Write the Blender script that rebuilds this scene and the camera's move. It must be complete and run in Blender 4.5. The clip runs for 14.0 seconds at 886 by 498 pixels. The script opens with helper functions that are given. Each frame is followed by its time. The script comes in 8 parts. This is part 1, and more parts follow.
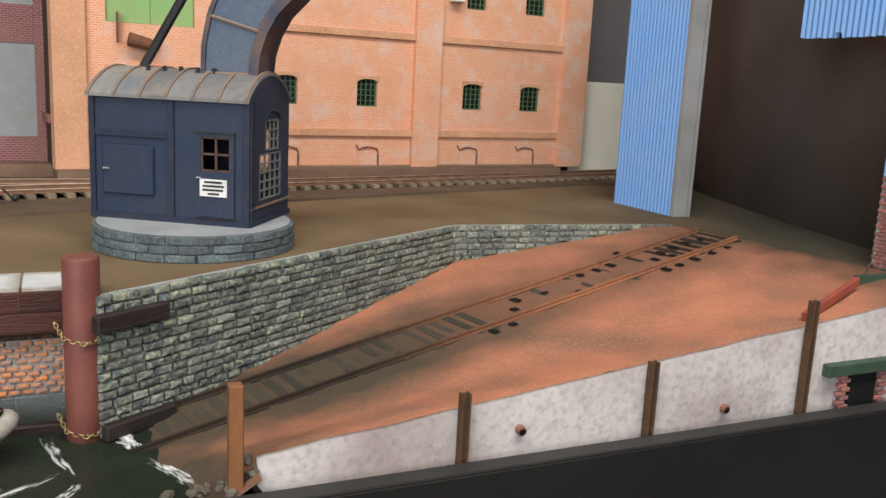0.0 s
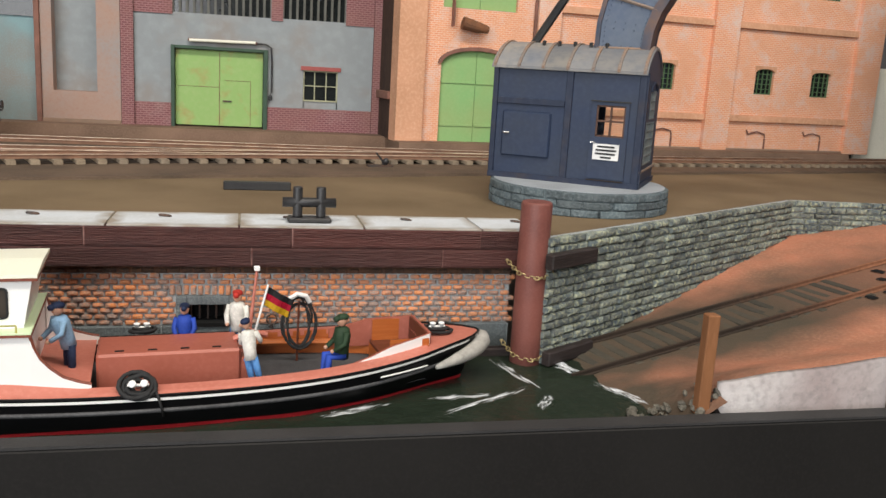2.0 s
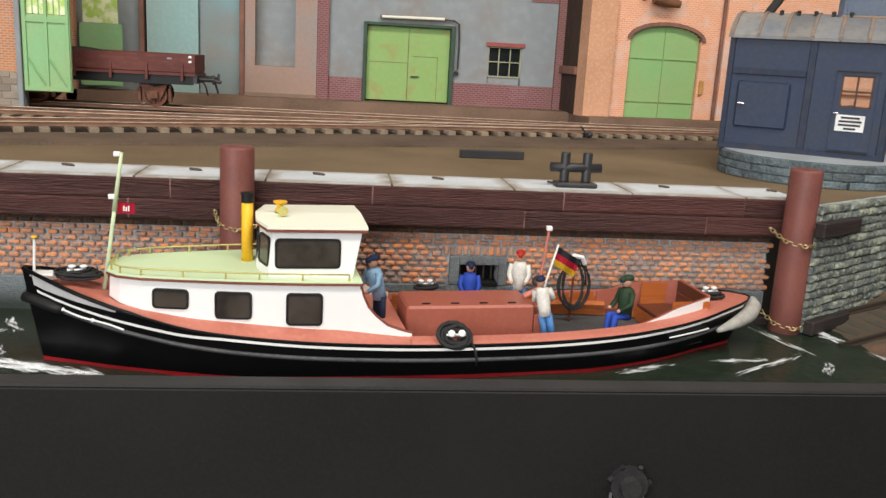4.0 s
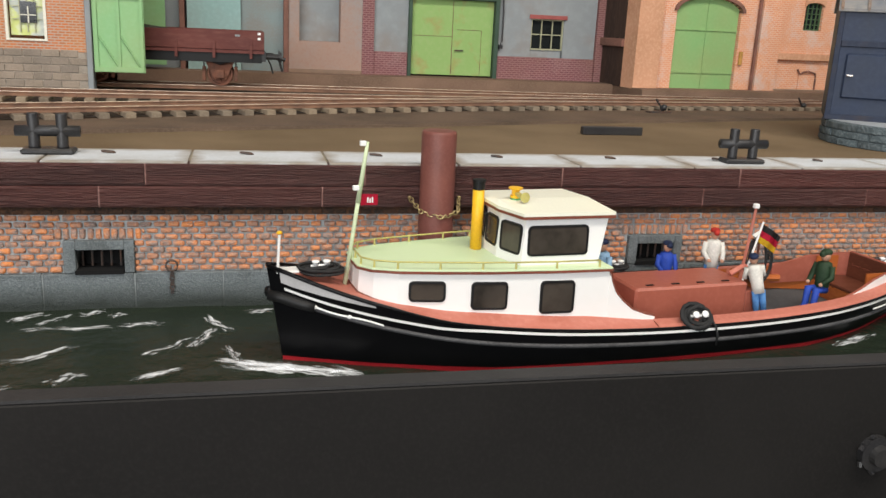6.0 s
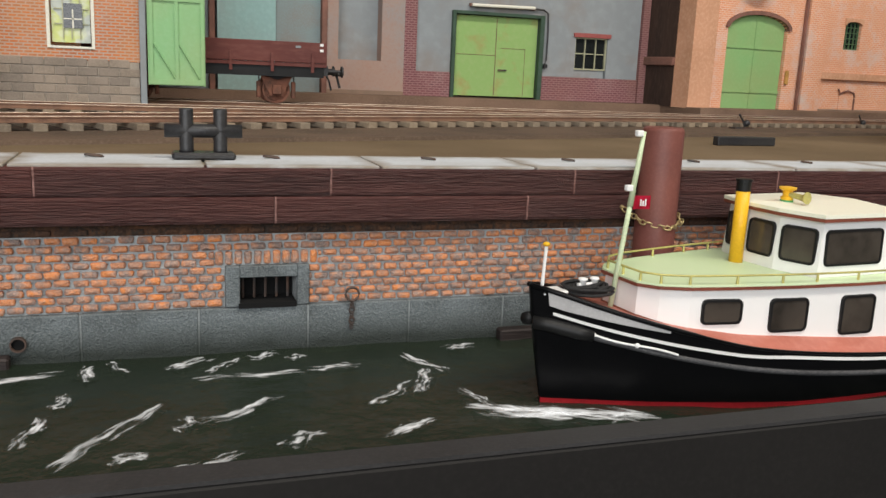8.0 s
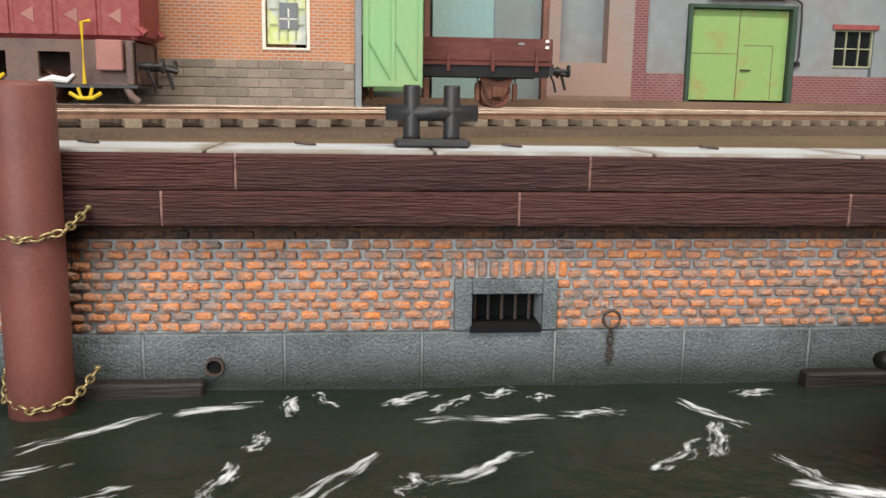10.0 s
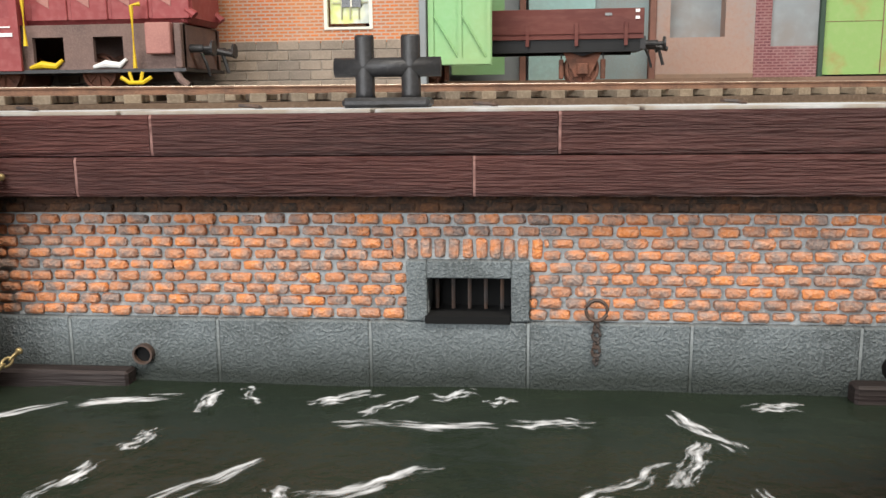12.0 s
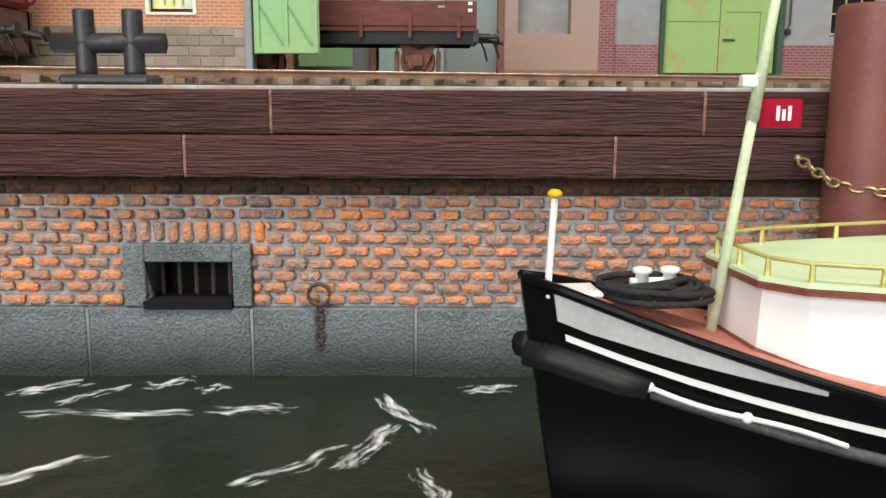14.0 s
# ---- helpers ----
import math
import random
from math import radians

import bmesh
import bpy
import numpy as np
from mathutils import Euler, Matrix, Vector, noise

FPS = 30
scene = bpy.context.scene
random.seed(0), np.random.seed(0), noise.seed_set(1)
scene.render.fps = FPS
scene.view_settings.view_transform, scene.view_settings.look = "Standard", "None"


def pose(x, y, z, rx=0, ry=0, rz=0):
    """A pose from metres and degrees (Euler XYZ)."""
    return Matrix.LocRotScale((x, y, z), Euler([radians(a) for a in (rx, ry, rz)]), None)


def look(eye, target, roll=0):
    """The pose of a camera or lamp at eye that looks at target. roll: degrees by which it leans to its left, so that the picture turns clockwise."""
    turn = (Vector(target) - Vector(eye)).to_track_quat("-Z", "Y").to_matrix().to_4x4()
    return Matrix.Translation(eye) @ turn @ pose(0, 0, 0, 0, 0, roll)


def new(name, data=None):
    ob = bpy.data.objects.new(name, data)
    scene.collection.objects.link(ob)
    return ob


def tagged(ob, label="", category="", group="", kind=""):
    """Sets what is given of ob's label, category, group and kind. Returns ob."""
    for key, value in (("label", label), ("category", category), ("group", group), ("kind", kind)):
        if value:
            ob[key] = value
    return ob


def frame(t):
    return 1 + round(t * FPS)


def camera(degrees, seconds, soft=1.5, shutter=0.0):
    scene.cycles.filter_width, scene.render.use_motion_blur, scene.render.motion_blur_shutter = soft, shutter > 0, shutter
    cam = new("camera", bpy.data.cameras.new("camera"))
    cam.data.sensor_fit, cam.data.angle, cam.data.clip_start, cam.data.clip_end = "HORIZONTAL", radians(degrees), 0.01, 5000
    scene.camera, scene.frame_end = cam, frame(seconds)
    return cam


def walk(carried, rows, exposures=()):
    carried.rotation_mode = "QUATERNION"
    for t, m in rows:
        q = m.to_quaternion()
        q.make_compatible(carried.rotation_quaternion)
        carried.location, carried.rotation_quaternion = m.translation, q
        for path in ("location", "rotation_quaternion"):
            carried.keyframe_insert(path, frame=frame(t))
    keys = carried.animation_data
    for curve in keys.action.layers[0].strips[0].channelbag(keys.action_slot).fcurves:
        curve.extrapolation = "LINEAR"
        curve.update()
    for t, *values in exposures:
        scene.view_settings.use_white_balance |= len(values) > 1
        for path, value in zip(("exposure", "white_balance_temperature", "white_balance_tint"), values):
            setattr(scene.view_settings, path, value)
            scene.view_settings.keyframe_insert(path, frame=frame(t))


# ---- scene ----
cam = camera(54.5, 14.0)
METRES, EYE, TILT, LEAN, TURN = 0.83, 0.198, 0.0, 0.0, -24.7
ROWS = [
    (0.0, 0.0, 0.0, 0.0, 0.55, -10.93, -2.83),
    (0.5, -0.0429, -0.0309, -0.0098, 3.24, -11.16, -3.63),
    (1.0, -0.0881, -0.0577, -0.0139, 6.41, -11.2, -3.92),
    (1.5, -0.1349, -0.0767, -0.0202, 9.64, -11.33, -3.5),
    (2.0, -0.172, -0.0882, -0.0289, 11.97, -11.77, -3.26),
    (2.5, -0.1979, -0.0888, -0.0358, 14.23, -12.09, -3.09),
    (3.0, -0.2296, -0.0992, -0.0439, 16.39, -12.38, -3.11),
    (3.5, -0.255, -0.1219, -0.0471, 18.32, -12.65, -3.05),
    (6.0, -0.4785, -0.1798, -0.0499, 11.98, -14.83, -2.67),
    (6.5, -0.532, -0.1665, -0.0529, 9.38, -14.31, -2.08),
    (7.0, -0.5765, -0.1707, -0.0666, 7.21, -12.38, -2.27),
    (7.5, -0.6283, -0.1557, -0.0802, 6.12, -11.3, -2.82),
    (8.0, -0.6635, -0.1257, -0.093, 6.17, -11.67, -2.47),
    (8.5, -0.6806, -0.102, -0.0976, 7.04, -11.63, -1.95),
    (9.0, -0.6966, -0.0814, -0.1065, 10.14, -10.92, -1.56),
    (11.5, -0.6782, 0.0175, -0.1323, 29.5, -10.07, 0.36),
    (12.0, -0.6556, 0.0374, -0.1376, 30.18, -10.19, 0.65),
    (12.5, -0.6398, 0.0521, -0.1401, 29.83, -10.12, 0.71),
    (13.0, -0.6207, 0.0643, -0.1432, 28.45, -10.22, 0.14),
    (13.5, -0.6047, 0.0721, -0.1434, 26.25, -10.2, -0.27),
    (14.0, -0.6008, 0.0707, -0.1441, 24.45, -10.28, -0.28),
]
walk(cam, [(t, pose(0, 0, EYE, TILT, LEAN, TURN) @ pose(METRES * x, METRES * y, METRES * z, 90 + pitch, roll, yaw)) for t, x, y, z, yaw, pitch, roll in ROWS],
     exposures=[(0.0, 0.02), (2.0, 0.04), (3.5, 0.0), (6.0, -0.07), (8.3, -0.22), (9.2, -0.08), (11.4, 0.31), (13.0, 0.25), (14.0, 0.13)])

# ---- world and light ----
world = bpy.data.worlds.new("room_air")
world.use_nodes = True
scene.world = world
world.node_tree.nodes["Background"].inputs[0].default_value = (0.9, 0.95, 1.0, 1)
world.node_tree.nodes["Background"].inputs[1].default_value = 0.25


def area_lamp(name, eye, target, sx, sy, power, colour):
    data = bpy.data.lights.new(name, "AREA")
    data.shape, data.size, data.size_y, data.energy, data.color = "RECTANGLE", sx, sy, power, colour
    ob = new(name, data)
    ob.matrix_world = look(eye, target)
    return ob


area_lamp("window_daylight", (-1.3, -1.66, 0.75), (-0.2, 0.6, 0.0), 2.2, 1.3, 56, (0.97, 0.98, 1.0))
area_lamp("tube_light", (0.02, -0.18, 1.33), (0.0, 0.55, 0.05), 2.0, 0.25, 27, (1.0, 0.93, 0.84))

# ---- materials ----


def material(name, base, second=None, third=None, scale=60.0, rough=0.7, metal=0.0, bump=0.3, fine=900.0, mix=0.5,
             stretch=(1, 1, 1), spec=0.3, vary=0.0, sharp=(0.35, 0.65), coat=0.0, depth=0.0008, wear=0.5, distort=0.0):
    """Two scales of noise over a base colour, with relief."""
    m = bpy.data.materials.new(name)
    m.use_nodes = True
    t = m.node_tree
    n, l = t.nodes, t.links
    bsdf = n["Principled BSDF"]
    bsdf.inputs["Roughness"].default_value = rough
    bsdf.inputs["Metallic"].default_value = metal
    bsdf.inputs["Specular IOR Level"].default_value = spec
    bsdf.inputs["Coat Weight"].default_value = coat
    co = n.new("ShaderNodeTexCoord")
    mp = n.new("ShaderNodeMapping")
    mp.inputs["Scale"].default_value = stretch
    l.new(co.outputs["Object"], mp.inputs[0])
    big = n.new("ShaderNodeTexNoise")
    big.inputs["Scale"].default_value, big.inputs["Detail"].default_value = scale, 5
    small = n.new("ShaderNodeTexNoise")
    small.inputs["Scale"].default_value, small.inputs["Detail"].default_value = fine, 4
    small.inputs["Distortion"].default_value = distort
    place = mp.outputs[0]
    if vary:
        each = n.new("ShaderNodeObjectInfo")
        shift = n.new("ShaderNodeVectorMath")
        shift.operation = "MULTIPLY_ADD"
        shift.inputs[1].default_value = (7, 7, 7)
        l.new(each.outputs["Random"], shift.inputs[0])
        l.new(mp.outputs[0], shift.inputs[2])
        place = shift.outputs[0]
    l.new(place, big.inputs["Vector"])
    l.new(place, small.inputs["Vector"])
    second = second or tuple(c * 0.72 for c in base)
    third = third or tuple(min(1, c * 1.18 + 0.01) for c in base)
    ramp = n.new("ShaderNodeMapRange")
    ramp.inputs[1].default_value, ramp.inputs[2].default_value = sharp
    l.new(big.outputs[0], ramp.inputs[0])
    a = n.new("ShaderNodeMix")
    a.data_type = "RGBA"
    a.inputs[6].default_value, a.inputs[7].default_value = (*base, 1), (*second, 1)
    scaled = n.new("ShaderNodeMath")
    scaled.operation = "MULTIPLY"
    scaled.inputs[1].default_value = mix * 2
    l.new(ramp.outputs[0], scaled.inputs[0])
    l.new(scaled.outputs[0], a.inputs[0])
    b = n.new("ShaderNodeMix")
    b.data_type = "RGBA"
    b.inputs[7].default_value = (*third, 1)
    ramp2 = n.new("ShaderNodeMapRange")
    ramp2.inputs[1].default_value, ramp2.inputs[2].default_value, ramp2.inputs[4].default_value = 0.45, 0.75, wear
    l.new(small.outputs[0], ramp2.inputs[0])
    l.new(ramp2.outputs[0], b.inputs[0])
    l.new(a.outputs[2], b.inputs[6])
    out = b.outputs[2]
    if vary:
        info = n.new("ShaderNodeObjectInfo")
        geo = n.new("ShaderNodeNewGeometry")
        add = n.new("ShaderNodeMath")
        add.operation = "ADD"
        l.new(info.outputs["Random"], add.inputs[0])
        l.new(geo.outputs["Random Per Island"], add.inputs[1])
        fr = n.new("ShaderNodeMath")
        fr.operation = "FRACT"
        l.new(add.outputs[0], fr.inputs[0])
        hsv = n.new("ShaderNodeHueSaturation")
        val = n.new("ShaderNodeMapRange")
        val.inputs[3].default_value, val.inputs[4].default_value = 1 - vary, 1 + vary
        l.new(fr.outputs[0], val.inputs[0])
        l.new(val.outputs[0], hsv.inputs["Value"])
        l.new(out, hsv.inputs["Color"])
        sat = n.new("ShaderNodeMapRange")
        sat.inputs[3].default_value, sat.inputs[4].default_value = 1 - vary * 0.6, 1 + vary * 0.2
        l.new(fr.outputs[0], sat.inputs[0])
        l.new(sat.outputs[0], hsv.inputs["Saturation"])
        out = hsv.outputs[0]
    l.new(out, bsdf.inputs["Base Color"])
    if bump:
        bp = n.new("ShaderNodeBump")
        bp.inputs["Strength"].default_value, bp.inputs["Distance"].default_value = bump, depth
        l.new(small.outputs[0], bp.inputs["Height"])
        l.new(bp.outputs[0], bsdf.inputs["Normal"])
    return m


def brick_material(name, colour_a, colour_b, mortar, width, height, stain=(0.5, 0.45, 0.4), stain_mix=0.35, axis="XZ", joint=0.0004, rough=0.85, bloom=0.1):
    """Courses too small to pick apart: brick pattern with relief and stains."""
    m = bpy.data.materials.new(name)
    m.use_nodes = True
    n, l = m.node_tree.nodes, m.node_tree.links
    bsdf = n["Principled BSDF"]
    bsdf.inputs["Roughness"].default_value = rough
    bsdf.inputs["Specular IOR Level"].default_value = 0.2
    co = n.new("ShaderNodeTexCoord")
    mp = n.new("ShaderNodeMapping")
    mp.inputs["Rotation"].default_value = (radians(-90), 0, 0) if axis == "XZ" else (radians(-90), 0, radians(-90))
    l.new(co.outputs["Object"], mp.inputs[0])
    br = n.new("ShaderNodeTexBrick")
    br.inputs["Color1"].default_value, br.inputs["Color2"].default_value, br.inputs["Mortar"].default_value = (*colour_a, 1), (*colour_b, 1), (*mortar, 1)
    br.inputs["Scale"].default_value = 1.0
    br.inputs["Brick Width"].default_value, br.inputs["Row Height"].default_value, br.inputs["Mortar Size"].default_value = width, height, joint
    l.new(mp.outputs[0], br.inputs["Vector"])
    ns = n.new("ShaderNodeTexNoise")
    ns.inputs["Scale"].default_value, ns.inputs["Detail"].default_value = 18, 6
    l.new(co.outputs["Object"], ns.inputs["Vector"])
    rg = n.new("ShaderNodeMapRange")
    rg.inputs[1].default_value, rg.inputs[2].default_value, rg.inputs[4].default_value = 0.4, 0.7, stain_mix * 2
    l.new(ns.outputs[0], rg.inputs[0])
    mx = n.new("ShaderNodeMix")
    mx.data_type = "RGBA"
    l.new(rg.outputs[0], mx.inputs[0])
    l.new(br.outputs["Color"], mx.inputs[6])
    mx.inputs[7].default_value = (*stain, 1)
    cl = n.new("ShaderNodeTexNoise")
    cl.inputs["Scale"].default_value, cl.inputs["Detail"].default_value, cl.inputs["Roughness"].default_value = 34, 7, 0.7
    l.new(co.outputs["Object"], cl.inputs["Vector"])
    rc = n.new("ShaderNodeMapRange")
    rc.inputs[1].default_value, rc.inputs[2].default_value, rc.inputs[4].default_value = 0.5, 0.72, bloom
    l.new(cl.outputs[0], rc.inputs[0])
    mb = n.new("ShaderNodeMix")
    mb.data_type = "RGBA"
    l.new(rc.outputs[0], mb.inputs[0])
    l.new(mx.outputs[2], mb.inputs[6])
    mb.inputs[7].default_value = (0.68, 0.58, 0.53, 1)
    l.new(mb.outputs[2], bsdf.inputs["Base Color"])
    bp = n.new("ShaderNodeBump")
    bp.invert = True
    bp.inputs["Strength"].default_value, bp.inputs["Distance"].default_value = 0.6, 0.0004
    l.new(br.outputs["Fac"], bp.inputs["Height"])
    l.new(bp.outputs[0], bsdf.inputs["Normal"])
    return m


MAT = {}
MAT["quay_brick"] = material("quay_brick", (0.60, 0.225, 0.085), (0.27, 0.205, 0.178), (0.64, 0.40, 0.28), scale=170, fine=1100, vary=0.17, rough=0.9, bump=1.0, mix=0.5, depth=0.0009, sharp=(0.42, 0.62), wear=0.6)
# quay brick darkened to paint the shade under the fender beams
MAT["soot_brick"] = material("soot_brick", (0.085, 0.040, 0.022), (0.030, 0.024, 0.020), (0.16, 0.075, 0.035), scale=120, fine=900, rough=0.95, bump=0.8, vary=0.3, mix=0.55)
MAT["mortar"] = material("mortar", (0.40, 0.43, 0.435), (0.25, 0.265, 0.265), (0.50, 0.53, 0.535), scale=90, fine=1200, rough=0.95, bump=0.8)
MAT["grey_stone"] = material("grey_stone", (0.18, 0.207, 0.215), (0.105, 0.12, 0.122), (0.34, 0.375, 0.38), scale=55, fine=1350, rough=0.9, bump=1.0, depth=0.0012, wear=0.5)
MAT["wall_stone"] = material("wall_stone", (0.20, 0.225, 0.20), (0.085, 0.105, 0.11), (0.50, 0.50, 0.31), scale=42, fine=380, vary=0.30, rough=0.9, bump=1.0, depth=0.0018, wear=0.7, mix=0.6)
MAT["crane_stone"] = material("crane_stone", (0.115, 0.145, 0.155), (0.06, 0.08, 0.088), (0.24, 0.285, 0.30), scale=80, fine=500, vary=0.25, rough=0.85, bump=1.0, depth=0.0012)
MAT["timber"] = material("timber", (0.092, 0.031, 0.026), (0.048, 0.018, 0.016), (0.155, 0.064, 0.053), scale=22, fine=620, stretch=(0.15, 1, 2.6), rough=0.5, bump=1.0, depth=0.0018, vary=0.14, wear=0.5, distort=0.15)
MAT["timber_worn"] = material("timber_worn", (0.26, 0.14, 0.12), (0.13, 0.06, 0.05), scale=300, fine=900, rough=0.7, bump=0.4)
MAT["pile_paint"] = material("pile_paint", (0.205, 0.072, 0.056), (0.15, 0.053, 0.043), (0.25, 0.10, 0.082), scale=40, fine=700, rough=0.5, bump=0.15, wear=0.35)
MAT["cope"] = material("cope", (0.60, 0.635, 0.67), (0.45, 0.46, 0.45), (0.70, 0.73, 0.76), scale=30, fine=500, rough=0.8, bump=0.3, mix=0.3)


def dirty_rim(name, half_x, half_y):
    """Brown dirt that has crept in from the joints of a stone."""
    n, l = MAT[name].node_tree.nodes, MAT[name].node_tree.links
    bsdf = n["Principled BSDF"]
    old = bsdf.inputs["Base Color"].links[0].from_socket
    co = n.new("ShaderNodeTexCoord")
    sp = n.new("ShaderNodeSeparateXYZ")
    l.new(co.outputs["Object"], sp.inputs[0])
    ends = []
    for axis, half in (("X", half_x), ("Y", half_y)):
        ab = n.new("ShaderNodeMath")
        ab.operation = "ABSOLUTE"
        l.new(sp.outputs[axis], ab.inputs[0])
        rg = n.new("ShaderNodeMapRange")
        rg.inputs[1].default_value, rg.inputs[2].default_value, rg.inputs[4].default_value = half - 0.011, half + 0.001, 1.0
        l.new(ab.outputs[0], rg.inputs[0])
        ends.append(rg.outputs[0])
    top = n.new("ShaderNodeMath")
    top.operation = "MAXIMUM"
    l.new(ends[0], top.inputs[0])
    l.new(ends[1], top.inputs[1])
    info = n.new("ShaderNodeObjectInfo")
    shift = n.new("ShaderNodeVectorMath")
    shift.operation = "MULTIPLY_ADD"
    shift.inputs[1].default_value = (5, 5, 5)
    l.new(info.outputs["Random"], shift.inputs[0])
    l.new(co.outputs["Object"], shift.inputs[2])
    ns = n.new("ShaderNodeTexNoise")
    ns.inputs["Scale"].default_value, ns.inputs["Detail"].default_value = 70, 5
    l.new(shift.outputs[0], ns.inputs["Vector"])
    mul = n.new("ShaderNodeMath")
    mul.operation = "MULTIPLY"
    l.new(top.outputs[0], mul.inputs[0])
    l.new(ns.outputs[0], mul.inputs[1])
    lim = n.new("ShaderNodeMapRange")
    lim.inputs[1].default_value, lim.inputs[2].default_value, lim.inputs[4].default_value = 0.12, 0.50, 0.8
    l.new(mul.outputs[0], lim.inputs[0])
    mx = n.new("ShaderNodeMix")
    mx.data_type = "RGBA"
    mx.inputs[7].default_value = (0.24, 0.185, 0.12, 1)
    l.new(lim.outputs[0], mx.inputs[0])
    l.new(old, mx.inputs[6])
    l.new(mx.outputs[2], bsdf.inputs["Base Color"])


dirty_rim("cope", 0.0355, 0.0213)
MAT["cope_joint"] = material("cope_joint", (0.30, 0.26, 0.19), scale=90, rough=0.95)
MAT["yard"] = material("yard", (0.20, 0.142, 0.082), (0.135, 0.093, 0.05), (0.25, 0.185, 0.115), scale=11, fine=900, rough=0.95, bump=0.25, mix=0.5, wear=0.35)
MAT["bed"] = material("bed", (0.145, 0.098, 0.066), (0.085, 0.06, 0.042), (0.22, 0.16, 0.115), scale=16, fine=700, rough=0.95, bump=0.5)
MAT["steel_dark"] = material("steel_dark", (0.017, 0.017, 0.019), (0.03, 0.029, 0.028), (0.05, 0.05, 0.052), scale=60, rough=0.45, bump=0.2, spec=0.45)
MAT["rail_rust"] = material("rail_rust", (0.24, 0.13, 0.08), (0.14, 0.08, 0.055), scale=80, rough=0.8)
MAT["rail_bright"] = material("rail_bright", (0.62, 0.52, 0.42), (0.5, 0.38, 0.28), scale=80, rough=0.35, metal=0.6, bump=0.1)
MAT["sleeper"] = material("sleeper", (0.27, 0.215, 0.15), (0.17, 0.13, 0.09), (0.36, 0.29, 0.21), scale=90, rough=0.9, vary=0.2)
MAT["fascia"] = material("fascia", (0.0135, 0.0128, 0.0122), (0.018, 0.017, 0.016), (0.022, 0.0205, 0.0195), scale=8, fine=500, rough=0.6, bump=0.12, spec=0.15)
MAT["fascia_top"] = material("fascia_top", (0.04, 0.039, 0.039), scale=30, rough=0.6, bump=0.1)
MAT["concrete"] = material("concrete", (0.43, 0.405, 0.40), (0.19, 0.135, 0.13), (0.13, 0.125, 0.12), scale=10, fine=260, rough=0.85, bump=0.9, mix=0.55, sharp=(0.42, 0.74), wear=0.42, depth=0.0012)
MAT["steel_rust"] = material("steel_rust", (0.05, 0.036, 0.024), (0.13, 0.06, 0.028), (0.20, 0.10, 0.045), scale=110, rough=0.8, mix=0.35)
MAT["post_wood"] = material("post_wood", (0.26, 0.11, 0.045), (0.16, 0.07, 0.03), scale=60, fine=500, stretch=(1, 1, 0.2), rough=0.8)
MAT["black_gap"] = material("black_gap", (0.005, 0.005, 0.005), (0.004, 0.004, 0.004), (0.007, 0.007, 0.007), scale=30, rough=0.9, bump=0)
MAT["green_paint"] = material("green_paint", (0.235, 0.44, 0.17), (0.29, 0.40, 0.16), (0.32, 0.48, 0.22), scale=22, fine=300, rough=0.6, bump=0.2, mix=0.4, wear=0.3)
MAT["green_trim"] = material("green_trim", (0.05, 0.09, 0.06), scale=60, rough=0.6)
MAT["grey_plaster"] = material("grey_plaster", (0.255, 0.278, 0.287), (0.26, 0.205, 0.165), (0.33, 0.365, 0.375), scale=15, fine=90, rough=0.85, bump=0.25, mix=0.5, sharp=(0.48, 0.80), wear=0.5)
MAT["teal_paint"] = material("teal_paint", (0.30, 0.47, 0.45), (0.33, 0.42, 0.40), scale=20, fine=220, rough=0.7, mix=0.35)
MAT["blue_grey_paint"] = material("blue_grey_paint", (0.22, 0.34, 0.36), (0.25, 0.24, 0.22), scale=18, rough=0.7)
MAT["rust_band"] = material("rust_band", (0.25, 0.12, 0.09), (0.15, 0.08, 0.06), scale=60, rough=0.85)
MAT["dark_glass"] = material("dark_glass", (0.015, 0.018, 0.018), scale=60, rough=0.12, spec=0.5, bump=0)
MAT["orange_brick"] = brick_material("orange_brick", (0.80, 0.35, 0.185), (0.72, 0.29, 0.155), (0.80, 0.54, 0.40), 0.0062, 0.0023, stain=(0.70, 0.36, 0.22), stain_mix=0.4, joint=0.0004, bloom=0.8)
MAT["orange_smooth"] = material("orange_smooth", (0.68, 0.36, 0.22), (0.48, 0.25, 0.14), (0.76, 0.48, 0.33), scale=16, fine=300, rough=0.85, bump=0.3, mix=0.4)
# dark brown that puts the narrow gap's shade into the wall colour
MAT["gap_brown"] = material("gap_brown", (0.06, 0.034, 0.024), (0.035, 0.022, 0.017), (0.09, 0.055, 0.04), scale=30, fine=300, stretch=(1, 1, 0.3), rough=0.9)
MAT["door_green"] = material("door_green", (0.25, 0.48, 0.22), (0.30, 0.44, 0.20), (0.33, 0.54, 0.30), scale=22, fine=300, rough=0.6, bump=0.2, mix=0.4, wear=0.3)
MAT["mortar_warm"] = material("mortar_warm", (0.38, 0.33, 0.27), scale=80, rough=0.95)
# orange_brick at under half its brightness, painting the end wall in shade
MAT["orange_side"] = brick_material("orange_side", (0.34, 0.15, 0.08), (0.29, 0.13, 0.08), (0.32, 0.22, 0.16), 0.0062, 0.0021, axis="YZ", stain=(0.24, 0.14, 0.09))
MAT["purple_brick"] = brick_material("purple_brick", (0.20, 0.075, 0.08), (0.15, 0.06, 0.068), (0.30, 0.155, 0.155), 0.0062, 0.0024, stain=(0.24, 0.13, 0.10), stain_mix=0.25, joint=0.0006)
